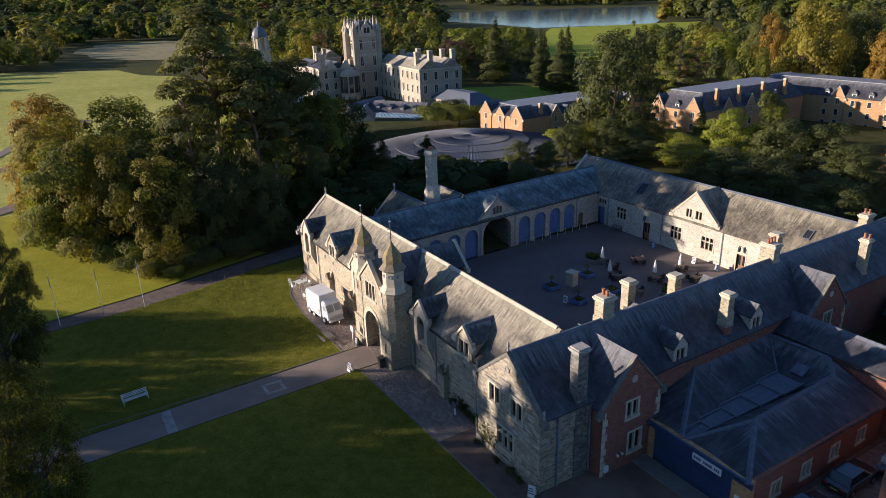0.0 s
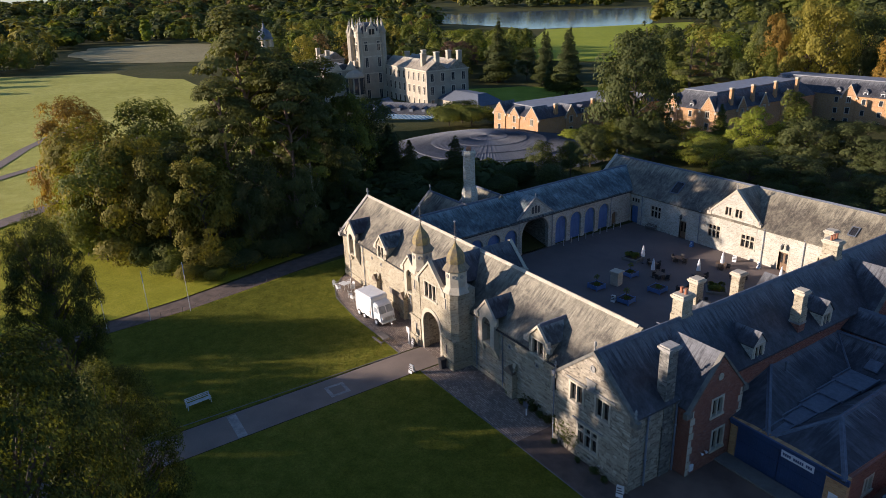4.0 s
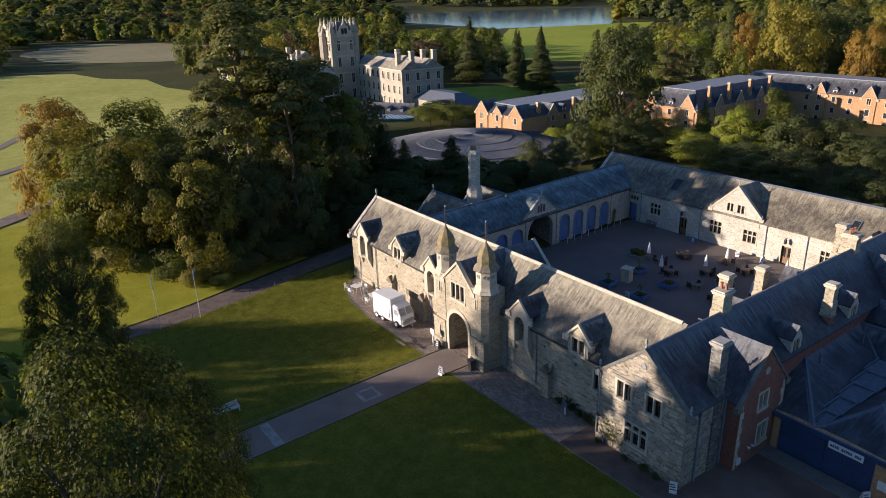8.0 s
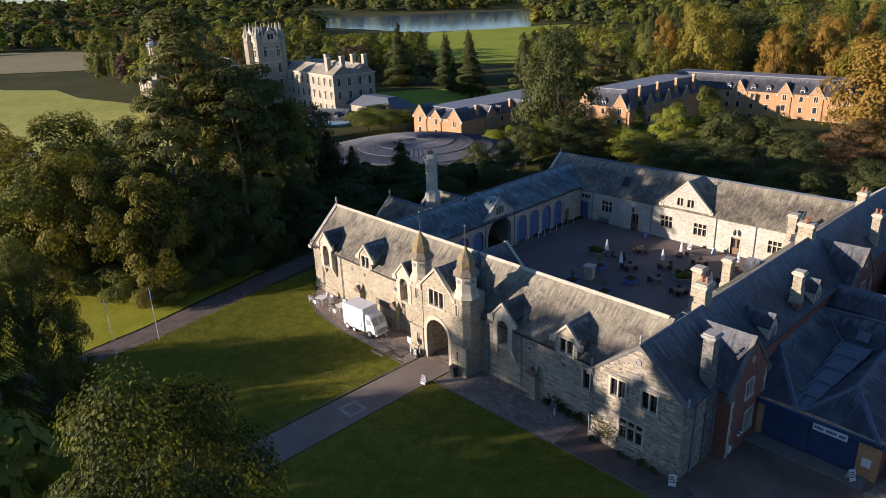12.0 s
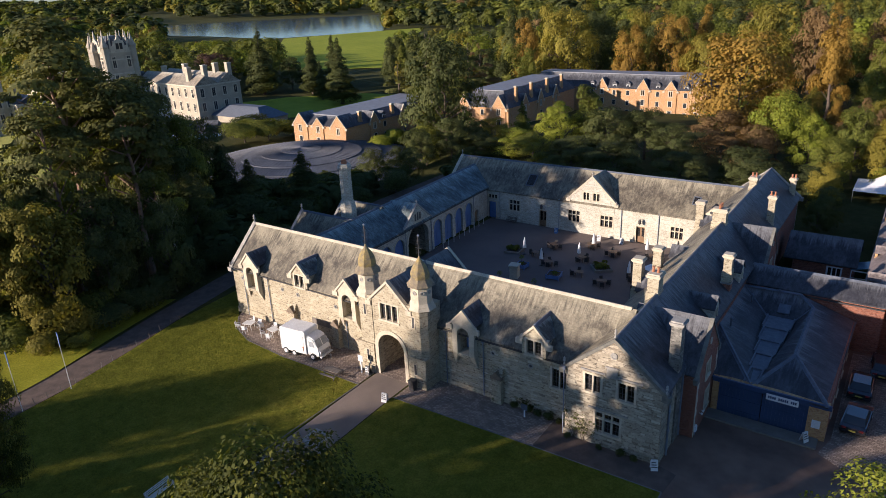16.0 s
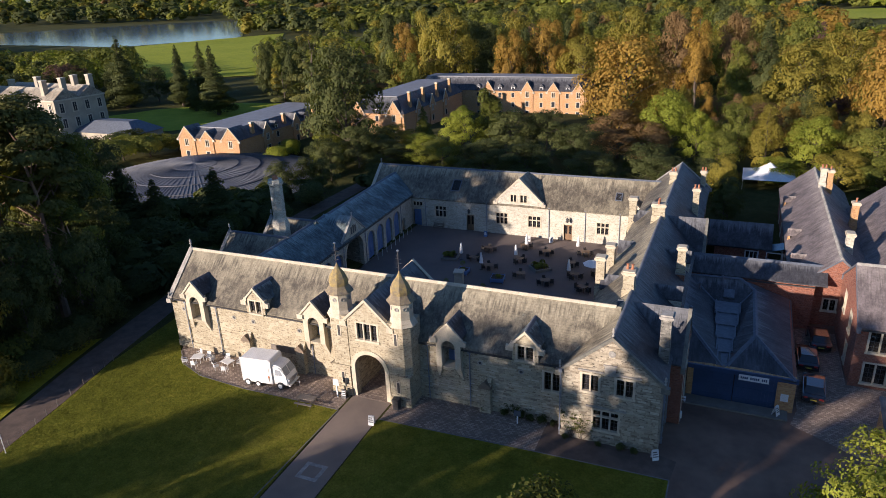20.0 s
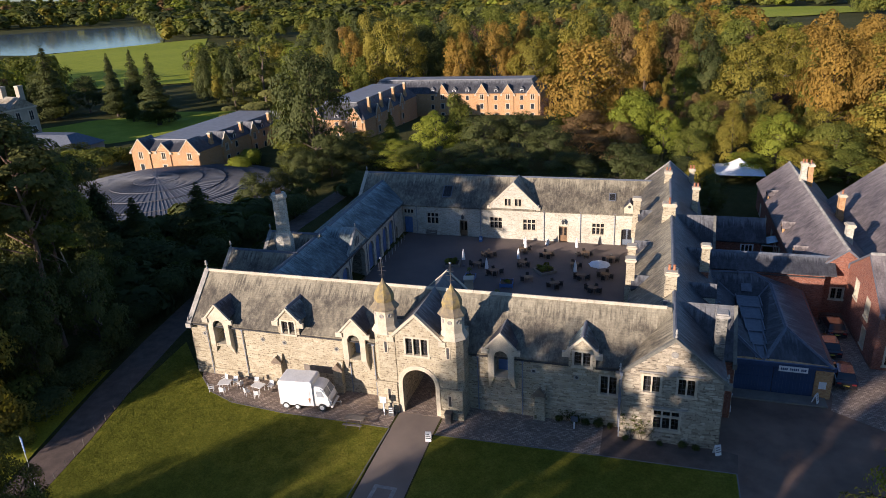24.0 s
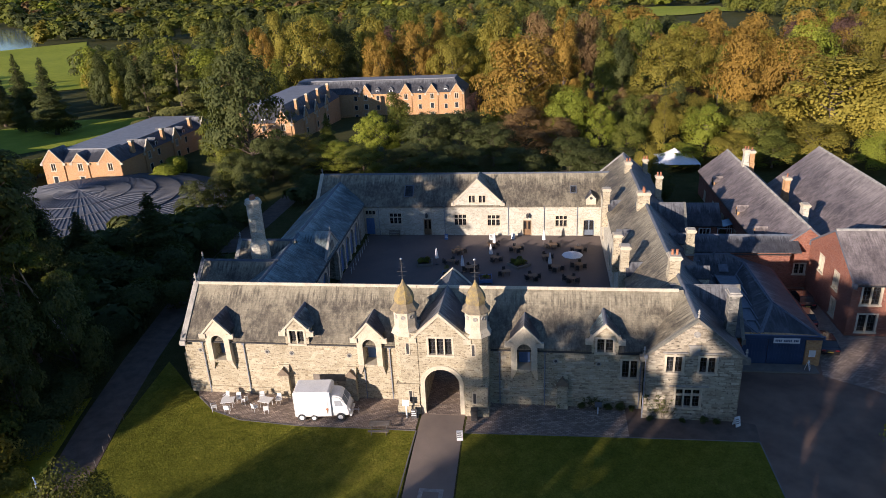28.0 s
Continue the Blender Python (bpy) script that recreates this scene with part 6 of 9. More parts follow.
# the grove beside the front range
for kind, tone, x, y, h, wide, near in (
        ("pine", "pine", -50.5, -1, 33, 1.0, 1), ("pine", "pine", -44, 3, 25.5, 1.0, 1), ("pine", "pine", -56, 6, 26.6, 1.0, 1), ("pine", "pine", -62, 16, 24.2, 1.0, 1), ("pine", "pine", -70, 10, 26, 1.1, 1), ("pine", "pine", -51, 8, 23.5, 1.0, 1), ("pine", "pine", -45, 6, 21, 0.85, 1), ("pine", "pine", -45, -6, 24, 0.9, 1), ("pine", "pine", -60, 13, 24, 0.9, 1),
        ("oak", "olive", -38.8, -11.8, 15.2, 0.70, 1), ("oak", "olive", -44, -15.5, 16, 0.72, 1), ("oak", "olive", -49, -18.5, 18, 0.72, 1), ("oak", "green", -50, -22, 17, 0.85, 1), ("oak", "olive", -58, -23, 16, 0.9, 1), ("oak", "olive", -66, -22, 18.5, 0.85, 1), ("oak", "autumn", -76, -24, 21, 0.72, 1), ("oak", "green", -70, -13, 20, 0.9, 1), ("oak", "green", -60, -13, 16, 1.0, 1), ("oak", "green", -46.5, -9, 14.5, 0.8, 1), ("oak", "dark", -52, -11, 15, 0.9, 1),
        ("oak", "dark", -36.6, 1.5, 12.5, 0.55, 1), ("oak", "dark", -36.2, -6.5, 11.5, 0.5, 1), ("oak", "dark", -40, -4, 14, 0.65, 1), ("oak", "dark", -47, 4, 14, 0.65, 1), ("oak", "dark", -46, 12, 12, 0.7, 1), ("oak", "bright", -61, 7, 26.2, 0.6, 1), ("oak", "dark", -68, 14, 17, 0.8, 1), ("oak", "dark", -78, 0, 17, 0.9, 1), ("oak", "dark", -54, 15, 15, 0.7, 1), ("oak", "dark", -62, 25, 17, 0.75, 1), ("oak", "green", -59, 20, 18.5, 0.6, 1), ("oak", "dark", -64, 20, 12, 0.8, 1),
        ("cone", "dark", -46.6, 33.8, 10.8, 2.1, 1), ("cone", "dark", -54.5, 29, 9.6, 1.9, 1), ("cone", "dark", -59.4, 27.4, 11.8, 1.9, 1), ("bush", "dark", -40, 16, 4.5, 1.2, 1), ("bush", "dark", -45, 22, 5, 1.3, 1), ("bush", "dark", -41, 28, 4.5, 1.3, 1), ("bush", "dark", -50, 24, 5, 1.3, 1), ("bush", "dark", -40, 38, 4.2, 1.2, 1), ("bush", "dark", -44, 44, 4.2, 1.2, 1), ("bush", "dark", -40, 50, 4.5, 1.2, 1), ("oak", "dark", -54, 60, 8, 1.0, 1), ("oak", "dark", -50, 70, 9, 1.0, 1), ("oak", "dark", -46, 77, 9, 1.0, 1), ("oak", "green", -53, 77, 9, 1.0, 1), ("oak", "green", -60, 88, 9, 0.9, 1), ("oak", "dark", -52, 66, 7, 1.0, 1), ("oak", "dark", -44, 84, 8, 1.0, 1), ("bush", "dark", -34, 64, 4.5, 1.3, 1), ("oak", "green", -66, 96, 9, 0.9, 1), ("oak", "green", -72, 104, 9, 0.9, 1), ("oak", "bright", -76, 112, 8, 0.9, 1), ("oak", "dark", -68, 112, 8, 0.9, 1), ("oak", "dark", -42, 57, 7, 0.9, 1), ("oak", "dark", -46, 66, 8, 0.9, 1), ("bush", "dark", -52, 36, 4.2, 1.3, 1), ("bush", "green", -66, 30, 4.5, 1.3, 1), ("bush", "dark", -36, 20, 3.6, 1.2, 1),
        ("bush", "green", -117, 78, 6, 1.4, 1), ("bush", "green", -114, 84, 6, 1.4, 1), ("bush", "green", -122, 86, 6, 1.5, 1), ("bush", "dark", -130, 90, 6, 1.5, 1), ("bush", "green", -112, 92, 5, 1.4, 1)):
    tree(kind, tone, x, y, h, rng.uniform(0, 6), wide, near, None, rng.randrange(3))
# bushes along the edge of the grove, down to the grass
for x, y, h, tone in ((-35.5, -4.5, 3.2, "dark"), (-37, -8.5, 4.2, "green"), (-38.5, -13, 4.8, "olive"), (-41, -16, 5.2, "green"), (-43, -19, 4.5, "green"), (-46.5, -21, 5.2, "olive"), (-50, -23.5, 4.6, "bright"), (-54, -25.5, 5.0, "green"), (-58, -26.5, 4.4, "olive"), (-62, -26.5, 4.8, "green"), (-67, -26, 5.0, "green"), (-72, -25.5, 4.6, "olive"), (-36, -0.5, 3.4, "dark"), (-34.2, -8.6, 3.0, "dark"), (-35.4, -11.5, 3.6, "olive"), (-35.2, -2.2, 2.8, "dark"), (-36.8, 3.4, 3.4, "dark"), (-38.6, 9, 3.6, "dark"), (-33.4, -12.6, 2.2, "green"), (-34.8, -15.2, 2.6, "olive"), (-38.2, -17.2, 3.2, "green")):
    tree("bush", tone, x, y, h, rng.uniform(0, 6), rng.uniform(1.0, 1.3), 1, None, rng.randrange(3))
# a pale leaning tree at the edge of the drive
lean = thing("leaning_tree", "pale-barked leaning tree with a sparse crown beside the drive", "tree", "trees round the stables")
bm = bmesh.new()
spine = [Vector(p) for p in ((-38.4, 4.0, -0.4), (-38.6, 4.1, 1.2), (-39.3, 4.3, 3.6), (-40.9, 4.7, 6.4), (-42.9, 5.3, 9.4), (-44.2, 5.8, 12.2))]
for i, (p, q) in enumerate(zip(spine, spine[1:])):
    tube(bm, p, q, 0.21 - 0.03 * i, 8, 0.18 - 0.03 * i)
tube(bm, spine[3], (-39.6, 5.6, 9.4), 0.07, 6, 0.03)
tube(bm, spine[4], (-44.6, 4.2, 11.4), 0.06, 6, 0.03)
bmesh.ops.recalc_face_normals(bm, faces=bm.faces)
part("trunk", bm, PALE_BARK, lean)
g2 = np.random.default_rng(12)
v = leaf_cloud(g2, [(-39.6, 5.6, 9.8, 1.4, 1.4, 1.0), (-44.4, 5.6, 12.6, 2.2, 2.0, 1.5), (-44.8, 4.2, 11.2, 1.3, 1.3, 0.9), (-42.4, 6.2, 11.4, 1.6, 1.4, 1.1)], 2600, 0.13)
o = new("crown", quads_mesh("crown", v, LEAF))
o.parent = lean
# undergrowth round the foot of the pines and the round building
for _ in range(70):
    x, y = rng.uniform(-72, -34), rng.uniform(8, 64)
    if math.hypot(x + 83, y - 67.5) < 33 or abs(x + 38 - 0.09 * max(0, 25 - y)) < 3.2:
        continue
    tree("bush", "dark", x, y, rng.uniform(2.6, 4.4), rng.uniform(0, 6), rng.uniform(1.0, 1.5), 0, None, rng.randrange(3))
# behind the back range
BEHIND = (
        ("oak", "dark", -54.4, 87, 26.5, 0.78), ("bush", "bright", -78, 90, 5, 1.2), ("bush", "bright", -79, 98, 5, 1.2), ("oak", "green", -56.5, 82, 8, 0.9), ("oak", "olive", 76, 90, 18, 1.1), ("oak", "olive", 88, 88, 18, 1.1),
        ("tall", "autumn", 15.0, 170, 30.9, 0.7), ("tall", "green", 26.2, 160, 23.0, 0.84), ("tall", "dark", 34.5, 185, 25.0, 0.84), ("oak", "olive", 42.8, 150, 22.9, 0.91), ("oak", "autumn", 57.7, 130, 25.2, 0.73), ("oak", "autumn", 67.7, 125, 22.0, 0.83),
        ("oak", "bright", 84.7, 165, 25.6, 0.75), ("tall", "green", 54.8, 140, 21.3, 0.46), ("oak", "copper", 119.4, 230, 23.9, 0.94), ("oak", "olive", 115.9, 200, 26.1, 0.78), ("oak", "olive", 67.3, 98, 19.8, 1.4), ("oak", "olive", 78.8, 100, 18.2, 1.28),
        ("oak", "autumn", 3.0, 118, 25.2, 0.94), ("oak", "olive", -6.9, 190, 32.2, 0.59), ("oak", "russet", 6.6, 195, 31.0, 0.56), ("oak", "russet", 24.4, 215, 29.9, 0.58), ("oak", "green", 43.8, 210, 28.2, 0.7), ("oak", "olive", 55.6, 190, 25.0, 0.82),
        ("oak", "olive", -23.2, 195, 24.0, 0.82), ("tall", "autumn", -30.8, 215, 32.2, 0.64), ("oak", "autumn", -38.9, 205, 29.4, 0.58), ("oak", "green", -48.2, 238, 34.7, 0.51), ("oak", "autumn", -49.9, 195, 26.5, 0.57), ("oak", "olive", -58.8, 222, 32.8, 0.48),
        ("oak", "dark", -71.4, 215, 30.3, 0.64), ("oak", "olive", -76.5, 200, 34.4, 0.7), ("oak", "olive", -104.2, 240, 35.8, 0.49), ("oak", "autumn", -102.9, 215, 31.1, 0.48), ("tall", "dark", -117.3, 230, 34.5, 0.72), ("oak", "bright", 14.5, 102, 14.8, 0.83),
        ("oak", "bright", 20.6, 98, 11.3, 0.75), ("oak", "green", 28.2, 96, 13.2, 0.65), ("tall", "olive", 33.2, 92, 13.7, 0.94), ("oak", "green", 25.3, 88, 8.8, 1.0), ("oak", "bright", 41.5, 92, 11.6, 0.95), ("oak", "olive", 49.3, 98, 11.3, 0.82),
        ("oak", "green", 50.5, 88, 10.5, 1.15), ("oak", "olive", 61.2, 104, 10.9, 1.04), ("oak", "russet", 4.8, 100, 10.4, 1.44), ("oak", "russet", 11.8, 95, 8.9, 1.21), ("tall", "green", -23.7, 98, 15.1, 1.11), ("oak", "bright", -27.4, 92, 11.7, 0.95),
        ("oak", "dark", -16.0, 90, 11.2, 1.15), ("oak", "dark", -9.4, 95, 10.8, 1.18), ("cone", "green", -41.1, 100, 10.2, 1.5), ("oak", "olive", -44.8, 92, 7.0, 1.7), ("oak", "bright", -35.1, 86, 6.3, 2.01), ("oak", "dark", -42.0, 80, 5.7, 2.1),
        ("oak", "dark", -1.6, 88, 9.3, 1.19), ("oak", "dark", 4.2, 74, 6.9, 1.74), ("oak", "dark", 13.8, 78, 8.0, 1.41), ("oak", "dark", 17.8, 72, 7.1, 1.32), ("oak", "green", -27.6, 80, 6.7, 1.78), ("oak", "dark", -17.2, 76, 7.6, 1.7),
        ("oak", "dark", -8.1, 74, 7.7, 1.64), ("oak", "olive", 44.9, 84, 6.9, 1.53), ("oak", "green", 52.3, 84, 6.4, 1.78), ("oak", "olive", 59.4, 84, 8.8, 1.55), ("oak", "bright", 35.6, 86, 4.9, 2.06), ("oak", "dark", 24.1, 76, 6.1, 1.39),
        ("cone", "dark", -219, 173, 31, 1.25), ("cone", "dark", -161, 164, 27, 1.3), ("cone", "dark", -210, 211, 25, 1.2), ("cone", "dark", -178, 170, 17, 1.1), ("oak", "dark", -240, 150, 17, 0.9), ("oak", "dark", -233, 161, 18, 0.9), ("oak", "copper", -252, 168, 19, 0.9), ("oak", "dark", -229, 180, 18, 0.9), ("oak", "dark", -238, 188, 18, 0.9), ("oak", "dark", -218, 190, 16, 0.9), ("oak", "dark", -262, 156, 17, 0.9), ("oak", "copper", -262, 182, 18, 0.9), ("oak", "dark", -250, 198, 18, 0.9), ("cedar", "pine", -97, 138, 30, 1.0), ("cedar", "russet", -88, 156, 24, 0.9), ("cedar", "pine", -86, 146, 26, 1.1), ("cedar", "pine", -106, 134, 20, 1.0), ("cone", "dark", -196, 182, 26, 1.0), ("cone", "dark", -203, 190, 24, 1.1))
for kind, tone, x, y, h, wide in BEHIND:
    tree(kind, tone, x, y, h, rng.uniform(0, 6), wide, 1, None, rng.randrange(3))
# before the lawns, under and beside the camera
for kind, tone, x, y, h, wide, near in (
        ("oak", "near", 25.5, -33.7, 24.4, 0.5, 2), ("oak", "near", -10.8, -31.0, 19.0, 0.48, 2), ("oak", "bright", 38.5, -5.5, 9.3, 0.95, 1), ("oak", "near", 15.8, -29.6, 16.9, 0.5, 2)):
    tree(kind, tone, x, y, h, rng.uniform(0, 6), wide, near, None, rng.randrange(3))
# tall trees outside the view, whose shadows lie over the lawns
for x, y, h, wide in ((-49.2, -60, 17.3, 0.42), (-47.4, -60.5, 17.6, 0.42), (-45.4, -60, 17.5, 0.42), (-43.4, -60.4, 16.9, 0.38), (-41.4, -60, 15.6, 0.36), (-32.0, -58, 25.9, 0.46), (-26, -60, 25.8, 0.36), (-20.6, -62, 25.0, 0.2), (-16.5, -59, 22.6, 0.22), (-12, -58, 28, 0.5), (-3.5, -60, 19, 0.5), (5, -62, 19, 0.5), (15, -66, 19, 0.8), (25, -70, 19, 0.8), (-54, -74, 20, 0.5), (-36, -70, 17.5, 0.6), (-28, -69, 18.5, 0.7), (-20, -68, 18.5, 0.7), (-12, -69, 18, 0.75), (-3, -69, 18, 0.75), (6, -70, 18, 0.75), (2, -37, 14, 0.7)):
    tree("oak", "green", x, y, h, rng.uniform(0, 6), wide, 0 if -27 < x < 6 and y > -63 else 1, None, rng.randrange(3))


def woods(name, label, tone, pts, kind, count, size):
    """Far woodland of one tone, as one mesh."""
    r = np.random.default_rng(len(pts) + len(name))
    protos = []
    for s in range(4):
        shape, h0, w0 = KINDS[kind]
        lobes = crown_lobes(r, shape, h0, w0, 24)
        protos.append((leaf_cloud(r, lobes, count, size, 0.1, True, 0.2, 0.15), h0))
    out = []
    for i, (x, y, h, wide) in enumerate(pts):
        v, h0 = protos[i % 4]
        k = h / h0
        a = r.uniform(0, 6.28)
        c, s = math.cos(a), math.sin(a)
        out.append(np.stack([(v[:, 0] * c - v[:, 1] * s) * k * wide + x, (v[:, 0] * s + v[:, 1] * c) * k * wide + y, v[:, 2] * k + land(x, y) - 0.3], 1))
    if out:
        tagged(new(name, quads_mesh(name, np.concatenate(out), TONES[tone][0], 3)), label, "woodland", "", "stuff")


CLEAR = [(-48, 132, 40, 44), (-300, 10, 235, 85), (-400, 480, 185, 165), (-150, 92, 72, 56), (-215, 100, 60, 75), (-83, 67, 33, 33), (-94, 112, 22, 38), (-66, 144, 18, 36), (-48, 172, 42, 18), (-160, 155, 60, 36), (-640, 85, 200, 85), (135, 640, 70, 280), (110, 830, 125, 115), (-880, -60, 260, 60), (-10, 20, 90, 62)]


LAKE = [(-2110, 1424), (-1900, 1200), (-1557, 1100), (-1287, 1154), (-1095, 1302), (-697, 847), (-520, 620), (-590, 500), (-746, 540), (-880, 560), (-1000, 600), (-1500, 900), (-1874, 1080)]


def inside(x, y, poly):
    hit = False
    for (a, b), (c, d) in zip(poly, poly[1:] + poly[:1]):
        if (b > y) != (d > y) and x < (c - a) * (y - b) / (d - b) + a:
            hit = not hit
    return hit


PASTURE_EDGE = [(-570, 505), (-510, 690), (-334, 430), (-230, 285), (-289, 255), (-434, 372)]


def clear(x, y):
    return inside(x, y, LAKE) or inside(x, y, PASTURE_EDGE) or any(((x - a) / c) ** 2 + ((y - b) / d) ** 2 < 1 for a, b, c, d in CLEAR)


TREES_FAR = {}
TAKEN = {}


def roomy(x, y, rad, gap):
    """True where a crown of that radius finds room among those that stand."""
    i, j = int(x // 40), int(y // 40)
    for a in (i - 1, i, i + 1):
        for b in (j - 1, j, j + 1):
            for u, v, q in TAKEN.get((a, b), ()):
                if (u - x) ** 2 + (v - y) ** 2 < (gap * (q + rad)) ** 2:
                    return False
    TAKEN.setdefault((i, j), []).append((x, y, rad))
    return True


for kind, tone, x, y, h, wide in BEHIND:
    TAKEN.setdefault((int(x // 40), int(y // 40)), []).append((x, y, (0.45 if kind == "oak" else 0.28) * h * wide))
r = random.Random(3)
for rings, spacing, hs in (((100, 210), 5.5, (13, 27)), ((210, 330), 6.5, (14, 26)), ((330, 800), 12.0, (14, 25)), ((800, 1700), 26.0, (17, 30)), ((1700, 3600), 58.0, (26, 44))):
    a0, a1 = rings
    n = int((a1 * a1 - a0 * a0) * 0.5 * 2.3 / spacing ** 2)
    for _ in range(n):
        d = math.sqrt(r.uniform(a0 * a0, a1 * a1))
        az = radians(r.uniform(-100, 36))
        x, y = 20 + d * math.sin(az), -10 + d * math.cos(az)
        if clear(x, y) or y < -90 or (-135 < x < 62 and y < 106):
            continue
        q = r.random()
        warm = smooth((x + 60 - 0.05 * y) / 120) if d < 500 else 0.3 * smooth((x + 60) / 300)
        if q < 0.40 * warm:
            tone = "autumn"
        elif q < 0.62 * warm + 0.12:
            tone = "olive"
        elif q < 0.14 + 0.68 * warm + 0.06:
            tone = "russet" if r.random() < 0.45 else "bright"
        else:
            tone = "green" if r.random() < 0.5 else "dark"
        if d < 400 and r.random() < 0.04:
            tone = "copper"
        kind = "tall" if r.random() < 0.4 else "oak"
        band = 0 if d < 210 else 1 if d < 330 else 2 if d < 800 else 3
        h = r.uniform(*hs)
        if -78 < x < 90 and y < 212:
            h = r.uniform(7, 13)
        look_az = math.degrees(math.atan2(-(x - 40), y + 30))
        open_az = math.degrees(math.atan2(28 - x, y + 45))
        if 38.3 < open_az < 47.5 and 190 < d < 640:
            continue
        if d > 240 and 36 < look_az < 58 and d < 840 + max(0.0, look_az - 43) * 40:
            h = min(h, 39 - 0.045 * d)
            if h < 5:
                continue
        wide = r.uniform(0.62, 0.92) * (1.0 if d < 330 else 1.2 if d < 800 else 1.9)
        if roomy(x, y, (0.45 if kind == "oak" else 0.30) * h * wide, 0.92 if d < 330 else 0.85):
            TREES_FAR.setdefault((tone, kind, band), []).append((x, y, h, wide))
for (tone, kind, band), pts in sorted(TREES_FAR.items()):
    count, size = ((9500, 0.185), (4200, 0.29), (1300, 0.55), (420, 1.4))[band]
    woods("woodland", f"{('near', 'nearer', 'distant', 'far')[band]} {TONES[tone][1]} {'tall' if kind == 'tall' else 'spreading'} woodland trees", tone, pts, kind, count, size)
# lake and fields
def ellipse(cx, cy, a, b, turn, n=28, wob=0.08):
    q = random.Random(int(a))
    out = []
    for i in range(n):
        t = 2 * math.pi * i / n
        k = 1 + q.uniform(-wob, wob)
        x, y = a * k * math.cos(t), b * k * math.sin(t)
        out.append((cx + x * math.cos(turn) - y * math.sin(turn), cy + x * math.sin(turn) + y * math.cos(turn)))
    return out


bm = bmesh.new()
bm.faces.new([bm.verts.new((x, y, -7.3)) for x, y in LAKE])
tagged(link_mesh("lake_water", bm, WATER), "calm blue lake between woods", "", "", "structure")


def field(name, pts, material, label, lift):
    bm = bmesh.new()
    cx, cy = sum(p[0] for p in pts) / len(pts), sum(p[1] for p in pts) / len(pts)
    rings = []
    for k in (1.0, 0.8, 0.6, 0.4, 0.2):
        rings.append([bm.verts.new((cx + (x - cx) * k, cy + (y - cy) * k, land(cx + (x - cx) * k, cy + (y - cy) * k) + lift)) for x, y in pts])
    n = len(pts)
    for a, b in zip(rings, rings[1:]):
        for i in range(n):
            bm.faces.new((a[i], a[(i + 1) % n], b[(i + 1) % n], b[i]))
    bm.faces.new(rings[-1])
    tagged(link_mesh(name, bm, material), label, "", "", "structure")


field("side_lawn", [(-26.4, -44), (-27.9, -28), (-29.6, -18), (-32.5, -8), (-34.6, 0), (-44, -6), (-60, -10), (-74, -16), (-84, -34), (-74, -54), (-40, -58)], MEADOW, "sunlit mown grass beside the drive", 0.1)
field("park_meadow", ellipse(-285, -35, 205, 100, 0.0), PARK, "sunlit park grass", 0.12)
field("pasture_far", PASTURE_EDGE, PASTURE, "bright green pasture by the lake", 0.4)
field("dry_field", ellipse(-650, 105, 165, 80, 0.1), STUBBLE, "pale dry grassland", 0.4)
field("field_east", ellipse(110, 830, 120, 110, 0.0), PASTURE, "distant green field", 1.0)
field("garden_lawn", ellipse(-172, 155, 50, 30, 0.7), PASTURE, "formal garden lawn", 0.15)


# ---- brick houses beyond the link range ----
brick_house("brick_house", "red brick house with a long purple slate roof and dormers", side(39.4, 28.4), 4.1, 38.5, 4.0, 7.4, BRICK, SLATE_PURPLE,
            [(-0.5, 1.6, 1.2, 1.3, 0)] + [(u, z, 1.1, 1.5, -1) for u in (5, 11, 17, 24, 31) for z in (0.2,)], [(0.15, 28.2, 6.6, 10.0, 2, False), (1.0, 28.4, 6.4, 9.8, 1, True), (1.1, 5.3, 5.6, 8.7, 0, False)])
brick_house("brick_house", "large brick house with a broad purple slate roof", side(49.4, 27.5), 7.0, 28.0, 4.3, 10.4, BRICK, SLATE_PURPLE, [], [(-6.9, 19.2, 3.5, 8.4, 1, True)])
brick_house("brick_house", "orange-lit brick house with white stone-framed sash windows", side(39.7, 22.4, 0, 270), 5.9, 15.0, 5.9, 9.3, BRICK, SLATE_PURPLE,
            [(-2.2, 3.6, 1.2, 1.9, 0), (2.0, 3.4, 1.2, 1.9, 0), (2.2, 0.4, 1.2, 1.9, 0), (1.9, 3.45, 1.8, 2.0, 1), (1.9, 0.35, 1.8, 2.0, 1), (7.5, 3.45, 1.8, 2.0, 1), (7.5, 0.35, 1.8, 2.0, 1)], [(0, 12, 8.5, 11.5, 2, True)])
lean = thing("open_shelter", "low brick shelter with a slate lean-to roof", "outbuilding")
bm = bmesh.new()
box(bm, 41.0, 41.4, 6.0, 9.5, GZ, 1.9)
box(bm, 41.4, 46.0, 9.1, 9.5, GZ, 1.9)
box(bm, 41.4, 46.0, 6.0, 6.4, GZ, 0.9)
part("wall", bm, BRICK_LIGHT, lean)
bm = bmesh.new()
hexa(bm, ((40.8, 5.7, 2.0), (46.2, 5.7, 2.0), (46.2, 9.8, 3.0), (40.8, 9.8, 3.0), (40.8, 5.7, 2.12), (46.2, 5.7, 2.12), (46.2, 9.8, 3.12), (40.8, 9.8, 3.12)))
part("roof", bm, SLATE, lean)
